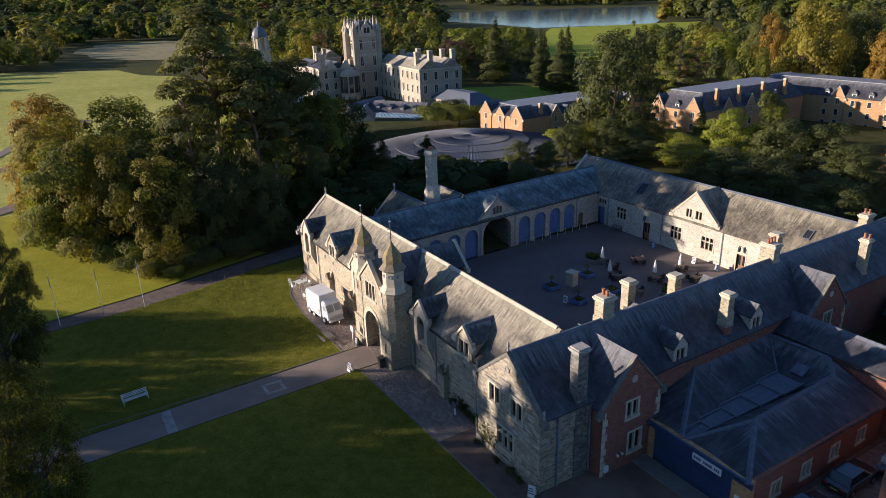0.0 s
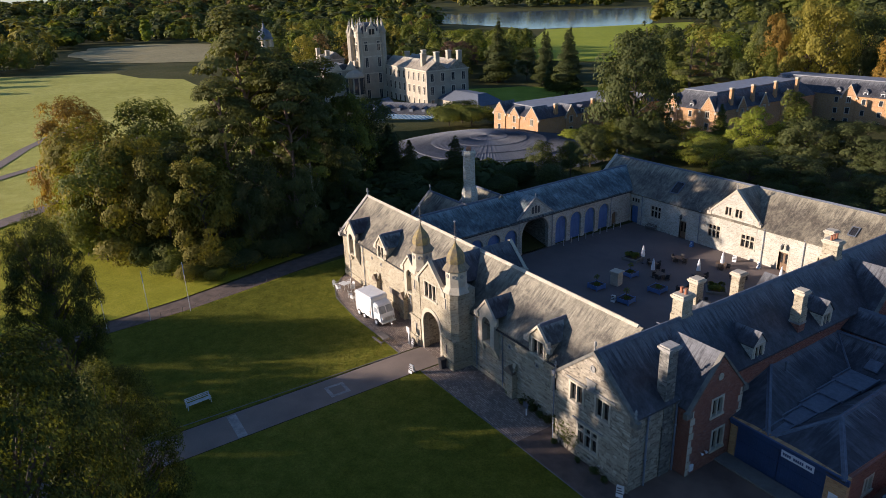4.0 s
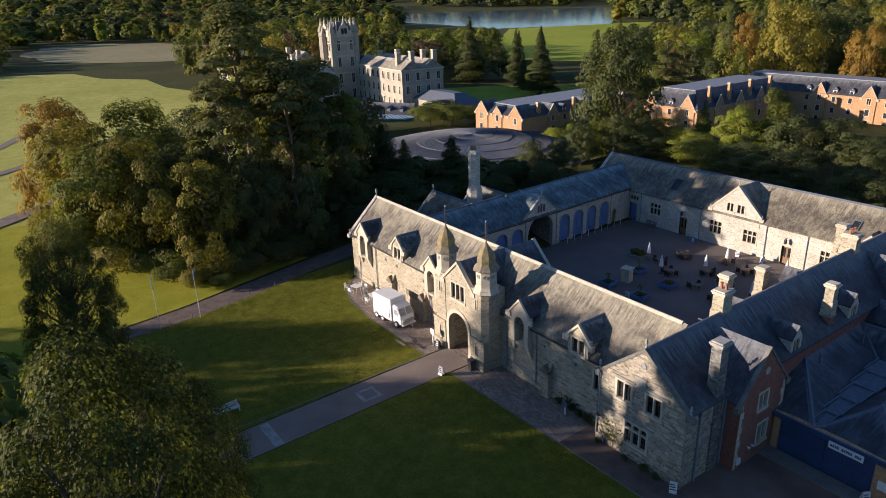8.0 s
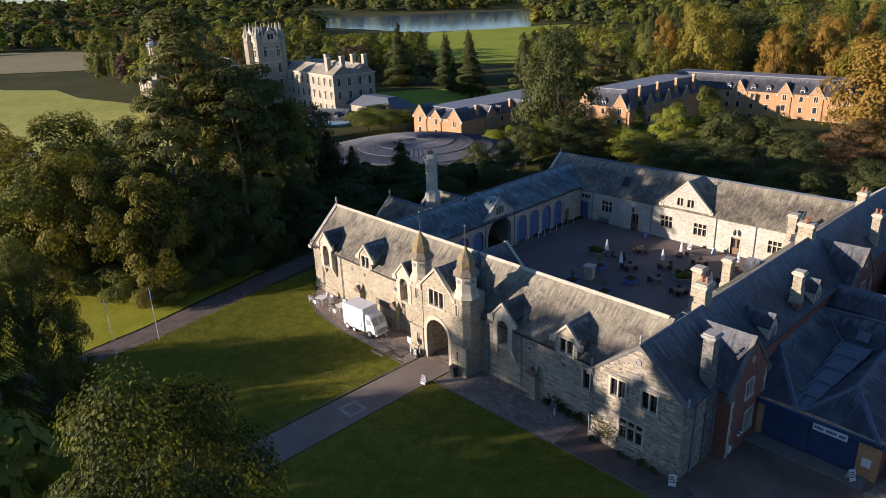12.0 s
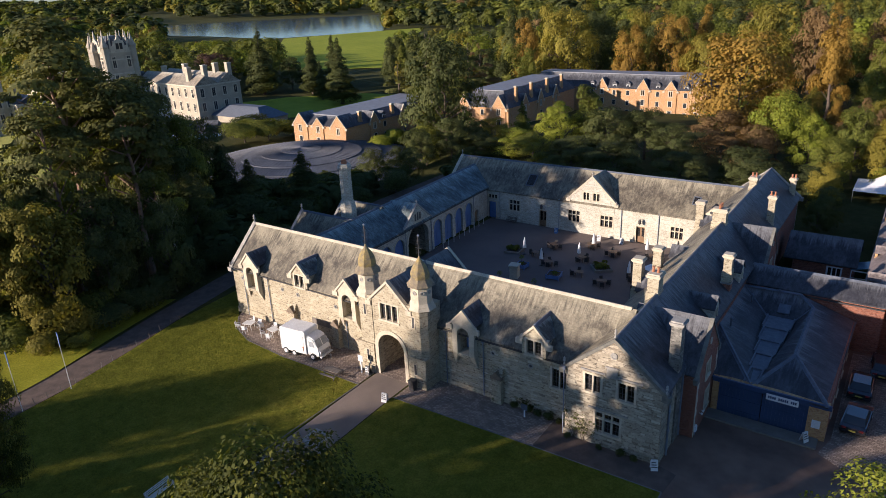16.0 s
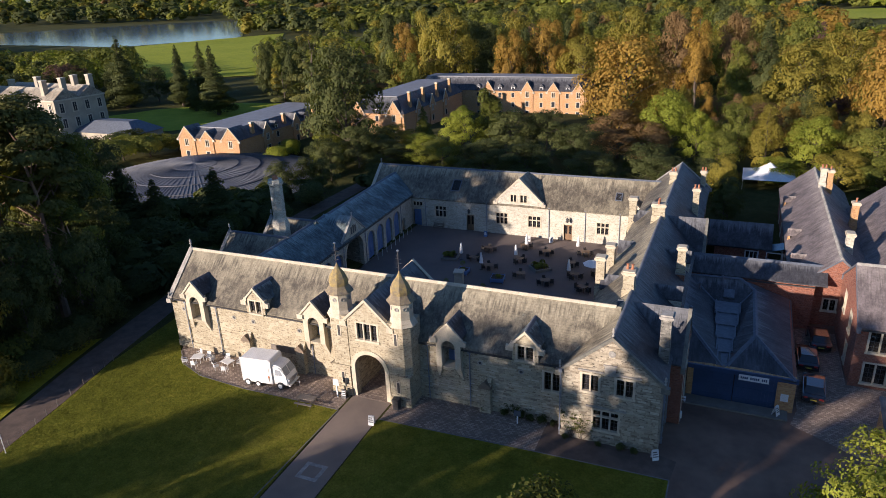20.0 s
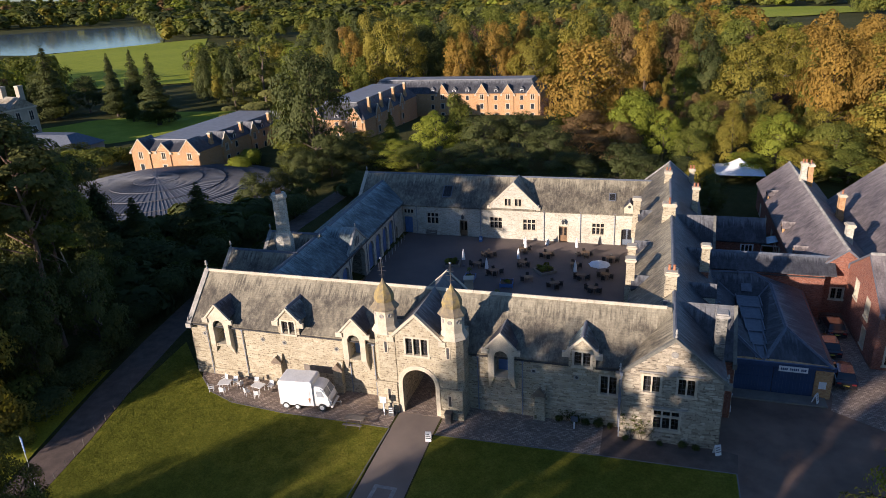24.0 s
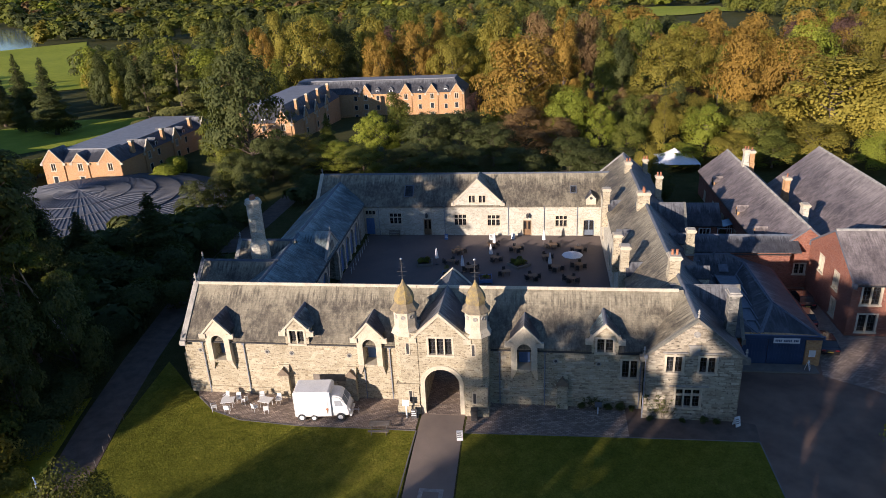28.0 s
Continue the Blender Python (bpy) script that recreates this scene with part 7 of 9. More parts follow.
for y in (34.3, 43.0, 57.5):
    dm = thing("roof_dormer", "small brick half-dormer on the purple slate slope", "dormer", "house dormers")
    M = side(35.25, y, 0, 270)
    bm = bmesh.new()
    box(bm, -0.48, 0.48, 0.0, 0.25, 3.9, 4.8, M)
    gable_mesh(bm, M, -0.48, 0.48, 4.8, 5.4, 0, 0.25)
    part("front", bm, BRICK_LIGHT, dm)
    bm = bmesh.new()
    box(bm, -0.3, 0.3, -0.03, 0.0, 4.15, 4.8, M)
    part("pane", bm, GLASS_DARK, dm)
    bm = bmesh.new()
    roof_mesh(bm, M @ pose(0, 0, 0, 0, 0, 90), -0.08, 1.5, -0.48, 0.48, 4.8, 5.4, 0.1, 0.08)
    part("roof", bm, SLATE_PURPLE, dm)
gp = thing("glazed_porch", "small white glazed porch against the brick house", "porch", at=pose(34.2, 45.0, -0.6))
for x in (-0.95, 0.95):
    for y in (-1.1, 0.0, 1.1):
        bm = bmesh.new()
        box(bm, x - 0.05, x + 0.05, y - 0.05, y + 0.05, 0, 2.3)
        part("post", bm, WHITE, gp)
for z0, z1 in ((0.0, 0.7), (1.35, 1.43), (2.2, 2.34)):
    bm = bmesh.new()
    box(bm, -0.98, -0.92, -1.05, 1.05, z0, z1)
    box(bm, -0.92, 0.9, -1.13, -1.07, z0, z1)
    part("rail", bm, WHITE, gp)
bm = bmesh.new()
hexa(bm, ((-1.1, -1.25, 2.34), (1.0, -1.25, 2.9), (1.0, 1.25, 2.9), (-1.1, 1.25, 2.34), (-1.1, -1.25, 2.4), (1.0, -1.25, 2.96), (1.0, 1.25, 2.96), (-1.1, 1.25, 2.4)))
part("roof", bm, GLASS_ROOF, gp, "sloping glass roof")
wg = thing("yard_gate", "orange-brown boarded gate in the service yard", "gate", at=pose(33.0, 41.0, -0.6))
for k in range(8):
    bm = bmesh.new()
    box(bm, -1.0 + k * 0.25, -0.765 + k * 0.25, -0.03, 0.03, 0.05, 1.85)
    part("board", bm, TERRACOTTA, wg)
for z in (0.35, 1.5):
    bm = bmesh.new()
    box(bm, -1.0, 0.98, 0.03, 0.08, z, z + 0.12)
    part("rail", bm, OAK, wg)
flat("cobbled_lane", [(35.4, 10.8), (35.4, 26.5), (39.6, 26.5), (39.6, 16.4), (52, 16.4), (52, 5.2), (40, 5.2), (34.8, 8.4)], GZ + 0.045, COBBLE, "cobbled lane between the brick buildings", 0.03)

# small sheds and yard behind the right range
shed = thing("yard_shed", "low slate-roofed brick shed in the service yard", "shed")
bm = bmesh.new()
wall_mesh(bm, side(0, 44.0), 27.0, 33.5, -3, 2.2, 0.3, [(30.8, 32.2, 0.4, 1.6, 0)])
box(bm, 27.0, 33.5, 49.7, 50.0, -3, 2.2)
box(bm, 33.2, 33.5, 44.3, 49.7, -3, 2.2)
part("wall", bm, BRICK, shed)
window(shed, side(0, 44.0), 30.8, 32.2, 0.4, 1.6, 3, stone=WHITE)
bm = bmesh.new()
roof_mesh(bm, side(0, 44.0), 26.0, 33.8, 0, 6.0, 2.2, 4.4, 0.3)
part("roof", bm, SLATE, shed)

# white marquee behind
tent = thing("marquee", "white peaked canvas marquee", "tent")
bm = bmesh.new()
a = [bm.verts.new(p) for p in ((29.8, 80, 1.5), (38.4, 80, 1.5), (38.4, 88.5, 1.5), (29.8, 88.5, 1.5))]
b = [bm.verts.new(p) for p in ((32.2, 82.4, 2.25), (36.0, 82.4, 2.25), (36.0, 86.1, 2.25), (32.2, 86.1, 2.25))]
c = bm.verts.new((34.1, 84.2, 3.8))
for i in range(4):
    j = (i + 1) % 4
    bm.faces.new((a[i], a[j], b[j], b[i]))
    bm.faces.new((b[i], b[j], c))
part("canopy", bm, CANVAS, tent)
for x, y in ((29.9, 80.1), (38.3, 80.1), (38.3, 88.4), (29.9, 88.4)):
    bm = bmesh.new()
    tube(bm, (x, y, land(x, y) - 0.2), (x, y, 1.5), 0.06)
    part("pole", bm, CHROME, tent)

# ---- round lead-roofed building ----
spa = thing("round_building", "low round building with a ribbed, tiered lead roof", "building")
bm = bmesh.new()
DX, DY = -83.0, 67.5
tiers = [(1.08 * a, b - 1.2) for a, b in [(26.5, -2.6), (26.5, -2.2), (22.0, -1.15), (22.0, -0.98), (17.6, -0.2), (17.6, -0.04), (13.2, 0.55), (13.2, 0.7), (8.8, 1.15), (8.8, 1.28), (4.4, 1.6), (4.4, 1.7), (0.6, 1.95)]]
lathe(bm, tiers, 72, pose(DX, DY, 0))
sr = part("roof", bm, LEAD_DARK, spa)
bm = bmesh.new()
for k in range(150):
    a = 2 * math.pi * k / 150
    ca, sa = math.cos(a), math.sin(a)
    for n in range(1, len(tiers) - 1, 2):
        (r0, z0), (r1, z1) = tiers[n], tiers[n + 1]
        if (r1 < 10 and k % 2) or (r1 < 4 and k % 6):
            continue
        tube(bm, (DX + r0 * ca, DY + r0 * sa, z0 + 0.04), (DX + r1 * ca, DY + r1 * sa, z1 + 0.04), 0.055, 4)
tagged(part("ribs", bm, LEAD_DARK, sr), kind="stuff")
bm = bmesh.new()
lathe(bm, ((27.6, -9), (27.6, -3.7)), 48, pose(DX, DY, 0))
part("wall", bm, STONE_GREY, spa)


# ---- hotel blocks of orange brick with leaded flat roofs ----
def hotel(name, label, x0, x1, y0, y1, base, ze, zt, south, east, inset=3.6):
    """A block with a flat lead roof behind slated slopes, gables and dormers along its sides."""
    h = thing(name, label, "hotel", "hotel blocks")
    bm = bmesh.new()
    box(bm, x0, x1, y0, y1, base, ze)
    w = part("wall", bm, BRICK_LIGHT, h)
    bm = bmesh.new()
    lo = [bm.verts.new(p) for p in ((x0 - 0.3, y0 - 0.3, ze), (x1 + 0.3, y0 - 0.3, ze), (x1 + 0.3, y1 + 0.3, ze), (x0 - 0.3, y1 + 0.3, ze))]
    hi = [bm.verts.new(p) for p in ((x0 + inset, y0 + inset, zt), (x1 - inset, y0 + inset, zt), (x1 - inset, y1 - inset, zt), (x0 + inset, y1 - inset, zt))]
    for i in range(4):
        j = (i + 1) % 4
        bm.faces.new((lo[i], lo[j], hi[j], hi[i]))
    bm.faces.new(lo[::-1])
    bm.faces.new(hi)
    part("roof", bm, SLATE, h)
    bm = bmesh.new()
    box(bm, x0 + inset - 0.25, x1 - inset + 0.25, y0 + inset - 0.25, y1 - inset + 0.25, zt - 0.1, zt + 0.12)
    part("flat_roof", bm, LEAD_FLAT, h, "pale lead flat")
    for k, u in enumerate(south + east):
        east_side = k >= len(south)
        u, half, rise, kind = u
        M = side(x1 + 0.25, u, 0, 90) if east_side else side(u, y0 - 0.25)
        if kind == "gable":
            bm = bmesh.new()
            wall_mesh(bm, M, -half, half, base, ze, 0.6, [(-0.55, 0.55, ze - 1.9, ze - 0.3, 0)])
            gable_mesh(bm, M, -half, half, ze, ze + rise, 0, 0.6)
            g = part("gable", bm, BRICK_LIGHT, h)
            bm = bmesh.new()
            roof_mesh(bm, M @ pose(0, 0, 0, 0, 0, 90), 0.05, inset + 1.5, -half, half, ze, ze + rise, 0.1, 0.1)
            part("gable_roof", bm, SLATE, g)
            bm = bmesh.new()
            coping_mesh(bm, M @ pose(0, 0, 0, 0, 0, 90), -half, half, ze, ze + rise, -0.1, 0.2, 0.15)
            pieces("coping", bm, ASHLAR, g)
            window(h, M, -0.55, 0.55, ze - 1.9, ze - 0.3, 2, bars=False)
            z = ze - 4.9
            while z > base + 0.3:
                bm = bmesh.new()
                box(bm, -0.75, 0.75, -0.08, 0.0, z - 0.15, z + 1.75, M)
                wn_ = part("window", bm, ASHLAR, h)
                bm = bmesh.new()
                box(bm, -0.5, 0.5, -0.10, -0.08, z, z + 1.6, M)
                part("pane", bm, GLASS_DARK, wn_)
                z -= 3.0
        elif kind == "stack":
            p = M @ Vector((0, 1.2, 0))
            chimney(h, p.x, p.y, ze - 0.5, zt + 1.2, 0.7, 1.0, 0, BRICK_LIGHT)
        else:
            bm = bmesh.new()
            box(bm, -0.8, 0.8, 0.5, 2.6, ze, ze + 1.3, M)
            gable_mesh(bm, M, -0.9, 0.9, ze + 1.3, ze + 2.1, 0.45, 2.6)
            d = part("dormer", bm, SLATE, h)
            bm = bmesh.new()
            box(bm, -0.55, 0.55, 0.46, 0.5, ze + 0.15, ze + 1.15, M)
            part("pane", bm, WHITE, d, "white dormer window frame")
            bm = bmesh.new()
            box(bm, -0.4, 0.4, 0.44, 0.46, ze + 0.25, ze + 1.05, M)
            part("glazing", bm, GLASS_DARK, d)
            z = ze - 2.1
            while z > base + 0.3:
                bm = bmesh.new()
                box(bm, -0.6, 0.6, 0.18, 0.25, z - 0.1, z + 1.5, M)
                wn_ = part("window", bm, ASHLAR, h)
                bm = bmesh.new()
                box(bm, -0.45, 0.45, 0.165, 0.18, z, z + 1.4, M)
                part("pane", bm, GLASS_DARK, wn_)
                z -= 3.0
    return h


hotel("hotel_block", "two-storey orange brick block with gables and a flat lead roof", -104, -84.5, 85, 131, -8, 2.2, 4.4,
      [(-101.3, 2.6, 2.9, "gable"), (-94.6, 1.9, 2.0, "gable"), (-87.2, 2.6, 2.9, "gable")], [(91.5, 0, 0, "stack"), (96, 1.8, 2.6, "gable"), (100.5, 1, 1, "dormer"), (105, 0, 0, "stack"), (109, 1.8, 2.6, "gable"), (114, 1, 1, "dormer"), (119, 0, 0, "stack"), (124, 1.8, 2.6, "gable")])
hotel("hotel_block", "three-storey orange brick block with gables and a long lead roof", -74, -57, 121, 164, -7, 3.2, 7.4,
      [(-71.5, 2.0, 3.2, "gable"), (-65.5, 1.0, 1.0, "dormer"), (-60, 2.2, 3.4, "gable")], [(127, 0, 0, "stack"), (130.5, 1.8, 2.8, "gable"), (136, 0, 0, "stack"), (140, 1.8, 2.8, "gable"), (146, 0, 0, "stack"), (150, 1.8, 2.8, "gable"), (156, 0, 0, "stack")])
hotel("hotel_block", "three-storey brick wing with gables and dormers under a lead flat", -76, -16.5, 167.6, 182, -7, 3.2, 7.2,
      [(-52.5, 1, 1, "dormer"), (-49, 1.9, 3.0, "gable"), (-45, 1, 1, "dormer"), (-40.5, 1, 1, "dormer"), (-35.6, 1.9, 3.0, "gable"), (-31, 1, 1, "dormer"), (-27, 1.9, 2.7, "gable"), (-22.5, 1, 1, "dormer"), (-19, 1.9, 2.7, "gable")], [])

# ---- the great house across the park ----
house = thing("country_house", "large pale stone country house with a pinnacled tower and tall chimneys", "mansion")


def stone_block(x0, x1, y0, y1, z0, z1, rise, nx, ny, floors, roofm, turn=0.0):
    """A block of the great house: walls, windows by storey on two faces, and a roof."""
    cx, cy = (x0 + x1) / 2, (y0 + y1) / 2
    M = pose(cx, cy, 0, 0, 0, turn)
    hw, hd = (x1 - x0) / 2, (y1 - y0) / 2
    bm = bmesh.new()
    box(bm, -hw, hw, -hd, hd, z0, z1, M)
    w = part("wall", bm, HOUSE_STONE, house)
    bm = bmesh.new()
    box(bm, -hw - 0.35, hw + 0.35, -hd - 0.35, hd + 0.35, z1, z1 + 0.45, M)
    part("cornice", bm, ASHLAR, w)
    if rise:
        bm = bmesh.new()
        roof_mesh(bm, M @ pose(0, -hd, 0), -hw, hw, 0, hd * 2, z1 + 0.3, z1 + 0.3 + rise, 0.1)
        gable_mesh(bm, M @ pose(-hw, 0, 0, 0, 0, 270), -hd, hd, z1 + 0.3, z1 + 0.2 + rise, 0, 0.4)
        gable_mesh(bm, M @ pose(hw, 0, 0, 0, 0, 90), -hd, hd, z1 + 0.3, z1 + 0.2 + rise, 0, 0.4)
        part("roof", bm, roofm, house)
    for f in range(floors):
        z = z0 + 1.2 + f * (z1 - z0) / floors
        hh = (z1 - z0) / floors * 0.58
        for n, L, N in ((nx, hw, M @ pose(0, -hd, 0)), (ny, hd, M @ pose(hw, 0, 0, 0, 0, 90))):
            for k in range(n):
                u = -L + 2 * L * (k + 0.5) / n
                bm = bmesh.new()
                box(bm, u - 1.0, u + 1.0, -0.14, 0.0, z - 0.3, z + hh + 0.3, N)
                wi = part("window", bm, ASHLAR, house)
                bm = bmesh.new()
                box(bm, u - 0.62, u - 0.06, -0.15, -0.12, z, z + hh, N)
                box(bm, u + 0.06, u + 0.62, -0.15, -0.12, z, z + hh, N)
                part("pane", bm, GLASS_DARK, wi)
    return M


stone_block(-219, -177, 108.85, 118.15, -9, 6.0, 3.4, 9, 2, 3, TILE_TAN, -5)
stone_block(-218.2, -176.2, 118.05, 127.35, -9, 6.0, 3.4, 9, 2, 3, TILE_TAN, -5)
M = stone_block(-229.8, -218.2, 99.5, 111.1, -9, 17.8, 0, 2, 2, 4, SLATE, -3) @ pose(0, 0, -2.2) @ Matrix.Diagonal((0.86, 0.86, 1, 1))
# tower top: parapet, a shaped gable and pinnacles on each side, corner turrets, steep roof
bm = bmesh.new()
for f in range(4):
    box(bm, -7.0, 7.0, -7.05, -6.55, 20.4, 21.7, M @ pose(0, 0, 0, 0, 0, 90 * f))
pieces("parapet", bm, HOUSE_STONE, house)
for f in range(4):
    N = M @ pose(0, 0, 0, 0, 0, 90 * f)
    bm = bmesh.new()
    prism(bm, ((-3.6, 20.4), (3.6, 20.4), (3.6, 22.4), (2.6, 22.6), (2.2, 24.2), (1.1, 24.6), (0, 26.4), (-1.1, 24.6), (-2.2, 24.2), (-2.6, 22.6), (-3.6, 22.4)), -7.15, -6.5, N)
    g = part("gable", bm, ASHLAR, house, "shaped stone gable")
    bm = bmesh.new()
    box(bm, -1.5, -0.15, -7.25, -7.15, 21.2, 23.4, N)
    box(bm, 0.15, 1.5, -7.25, -7.15, 21.2, 23.4, N)
    part("pane", bm, GLASS_DARK, g)
    for u in (-3.9, 0.0, 3.9):
        bm = bmesh.new()
        lathe(bm, ((0.42, 20.4), (0.42, 24.6 if u else 26.0), (0.62, 24.8 if u else 26.2), (0.3, 25.4 if u else 26.6), (0.06, 27.6 if u else 28.2)), 6, N @ pose(u, -6.85, 0))
        part("pinnacle", bm, ASHLAR, house)
for sx in (-1, 1):
    for sy in (-1, 1):
        bm = bmesh.new()
        lathe(bm, ((1.5, -2), (1.5, 21.8), (1.8, 22.0), (1.8, 22.6), (1.25, 23.4), (0.5, 25.2), (0.22, 26.4), (0.05, 27.6)), 8, M @ pose(sx * 6.35, sy * 6.35, 0))
        part("turret", bm, HOUSE_STONE, house)
bm = bmesh.new()
lathe(bm, ((1.9, -2), (1.9, 20.2), (2.1, 20.4), (2.1, 20.8), (1.6, 21.6), (0.1, 24.2)), 8, M @ pose(-1.0, -7.6, 0))
part("stair_turret", bm, HOUSE_STONE, house, "slim stair turret with a cone cap")
bm = bmesh.new()
for z in (5.0, 12.0, 17.2):
    for f in range(4):
        box(bm, -7.0, 7.0, -7.0, -6.75, z, z + 0.5, M @ pose(0, 0, 0, 0, 0, 90 * f))
pieces("string_course", bm, ASHLAR, house)
bm = bmesh.new()
hexa(bm, ((-6, -6, 20.4), (6, -6, 20.4), (6, 6, 20.4), (-6, 6, 20.4), (-3.0, -3.0, 26), (3.0, -3.0, 26), (3.0, 3.0, 26), (-3.0, 3.0, 26)), M)
part("roof", bm, SLATE, house)
stone_block(-246, -221, 108, 122, -9, 6.0, 3.4, 6, 3, 3, SLATE, -3)
stone_block(-238, -219.5, 84, 100, -9, 5.0, 2.6, 5, 4, 3, SLATE, -3)
stone_block(-256, -238, 84, 96, -9, 4.6, 2.6, 4, 3, 3, SLATE, -3)
stone_block(-262, -250, 98, 106, -9, 7.0, 3.2, 3, 2, 3, TILE_TAN, -3)
stone_block(-234, -222, 66, 76, -9, 3.2, 2.6, 3, 3, 3, SLATE, -3)
stone_block(-244, -228, 58, 68, -9, 6.5, 0, 4, 3, 3, TILE_TAN, -3)
for x, y in ((-219.2, 88), (-219.0, 94.5)):
    bm = bmesh.new()
    gable_mesh(bm, pose(x, y, 0, 0, 0, 87), -2.6, 2.6, 5.2, 9.0, -0.4, 0.6)
    part("gable", bm, ASHLAR, house, "stone gable over the eaves")
bm = bmesh.new()
lathe(bm, ((3.9, -8), (3.9, 2.2), (4.2, 2.4), (4.2, 2.8), (3.2, 4.2), (1.6, 5.1), (0.3, 5.5)), 12, pose(-215.5, 94.5, 0))
by = part("bay", bm, HOUSE_STONE, house, "round bay with tall windows and a leaded dome")
for k in range(5):
    bm = bmesh.new()
    N = pose(-215.5, 94.5, 0, 0, 0, -90 + k * 36) @ pose(3.8, 0, 0, 0, 0, 90)
    box(bm, -0.85, 0.85, -0.2, 0.06, -4.5, 2.2, N)
    part("pane", bm, GLASS_DARK, by)
bm = bmesh.new()
lathe(bm, ((3.6, -8), (3.6, 8.5), (4.0, 8.8), (4.0, 9.6), (2.2, 9.8), (2.2, 13.6)), 8, pose(-232, 63, 5.0))
cu = part("cupola", bm, HOUSE_STONE, house, "domed stone lantern turret")
for k in range(8):
    bm = bmesh.new()
    box(bm, 2.7, 3.3, -0.3, 0.3, 9.6, 14.2, pose(-232, 63, 5.0, 0, 0, k * 45 + 22.5))
    part("column", bm, ASHLAR, cu)
bm = bmesh.new()
lathe(bm, ((3.5, 14.2), (3.5, 14.8), (3.1, 15.0), (2.8, 16.4), (1.8, 17.8), (0.7, 18.4), (0.5, 19.2), (0.15, 21.5)), 12, pose(-232, 63, 5.0))
part("dome", bm, LEAD_PALE, cu)
for x, y, z in ((-184.5, 110.0, 12.6), (-178.6, 112.6, 13.2), (-184, 121.6, 13.0), (-177.6, 122.4, 13.2), (-199, 119, 12.6), (-213, 119, 11.5), (-220.6, 84.8, 11.5), (-221, 98, 8.5), (-239, 90, 10.8), (-252, 98.5, 11.5), (-262, 98, 12.2), (-236, 72, 9.0)):
    chimney(house, x, y, 4.0, z, 1.7, 1.7, 0, HOUSE_STONE, ASHLAR, turn=-4)
low = thing("garden_pavilion", "low stone garden range with a leaded roof", "building")
bm = bmesh.new()
box(bm, -178, -150, 112, 124, -9, -4.6, pose(0, 0, 0))
part("wall", bm, HOUSE_STONE, low)
bm = bmesh.new()
hexa(bm, ((-178.5, 111.5, -4.6), (-149.5, 111.5, -4.6), (-149.5, 124.5, -4.6), (-178.5, 124.5, -4.6), (-172, 116, -1.2), (-156, 116, -1.2), (-156, 120, -1.2), (-172, 120, -1.2)))
part("roof", bm, LEAD, low)
terr = thing("service_court", "low slate-roofed service ranges beside the great house", "building")
x0, x1, y0, y1, z = -11, 11, -4, 4, -4.6
for cx, cy, t in ((-158, 88, 30), (-171, 80, 120)):
    M = pose(cx, cy, 0, 0, 0, t)
    bm = bmesh.new()
    box(bm, x0, x1, y0, y1, -9, z, M)
    part("wall", bm, HOUSE_STONE, terr)
    bm = bmesh.new()
    roof_mesh(bm, M @ pose(0, y0, 0), x0, x1, 0, y1 - y0, z, z + 3.0, 0.3)
    gable_mesh(bm, M @ pose(x0, 0, 0, 0, 0, 270), y0, y1, z, z + 2.9, 0, 0.4)
    gable_mesh(bm, M @ pose(x1, 0, 0, 0, 0, 90), y0, y1, z, z + 2.9, 0, 0.4)
    rf = part("roof", bm, SLATE, terr)
    for k in range(4):
        bm = bmesh.new()
        box(bm, -8.4 + k * 5, -7.0 + k * 5, y0 + 0.6, y0 + 2.4, z, z + 1.6, M)
        roof_mesh(bm, M @ pose(-7.7 + k * 5, y0 + 0.4, 0, 0, 0, 90), 0, 2.4, -0.8, 0.8, z + 1.6, z + 2.3, 0.1, 0.1)
        part("dormer", bm, LEAD_PALE, rf)
glh = thing("glasshouse", "low glasshouse with a blue-tinted ridged glass roof", "glasshouse")
M = pose(-146, 80, 0, 0, 0, 30)
bm = bmesh.new()
box(bm, -9, 9, -4, 4, -9, -5.0, M)
part("wall", bm, HOUSE_STONE, glh)
for k in range(4):
    bm = bmesh.new()
    roof_mesh(bm, M @ pose(0, -4 + k * 2.0, 0), -9, 9, 0, 2.0, -5.0, -4.0, 0.0, 0.08)
    part("glass_roof", bm, GLASS_ROOF, glh)
bm = bmesh.new()
for k in range(13):
    box(bm, -9 + k * 1.5 - 0.06, -9 + k * 1.5 + 0.06, -4, 4, -4.02, -3.9, M)
part("glazing_bar", bm, WHITE, glh)
lodge = thing("stone_lodge", "small gabled stone lodge with a slate roof", "building")
M = pose(-140, 65, 0, 0, 0, 60)
bm = bmesh.new()
box(bm, -3, 3, 0, 9, -9, -2.6, M)
gable_mesh(bm, M, -3, 3, -2.6, 0.6, 0, 0.4)
part("wall", bm, HOUSE_STONE, lodge)
bm = bmesh.new()
roof_mesh(bm, M @ pose(0, 0, 0, 0, 0, 90), 0, 9, -3, 3, -2.6, 0.6, 0.2)
part("roof", bm, SLATE, lodge)
bm = bmesh.new()
box(bm, -0.7, 0.7, -0.06, 0.0, -2.2, -0.8, M)
part("window", bm, GLASS_DARK, lodge)

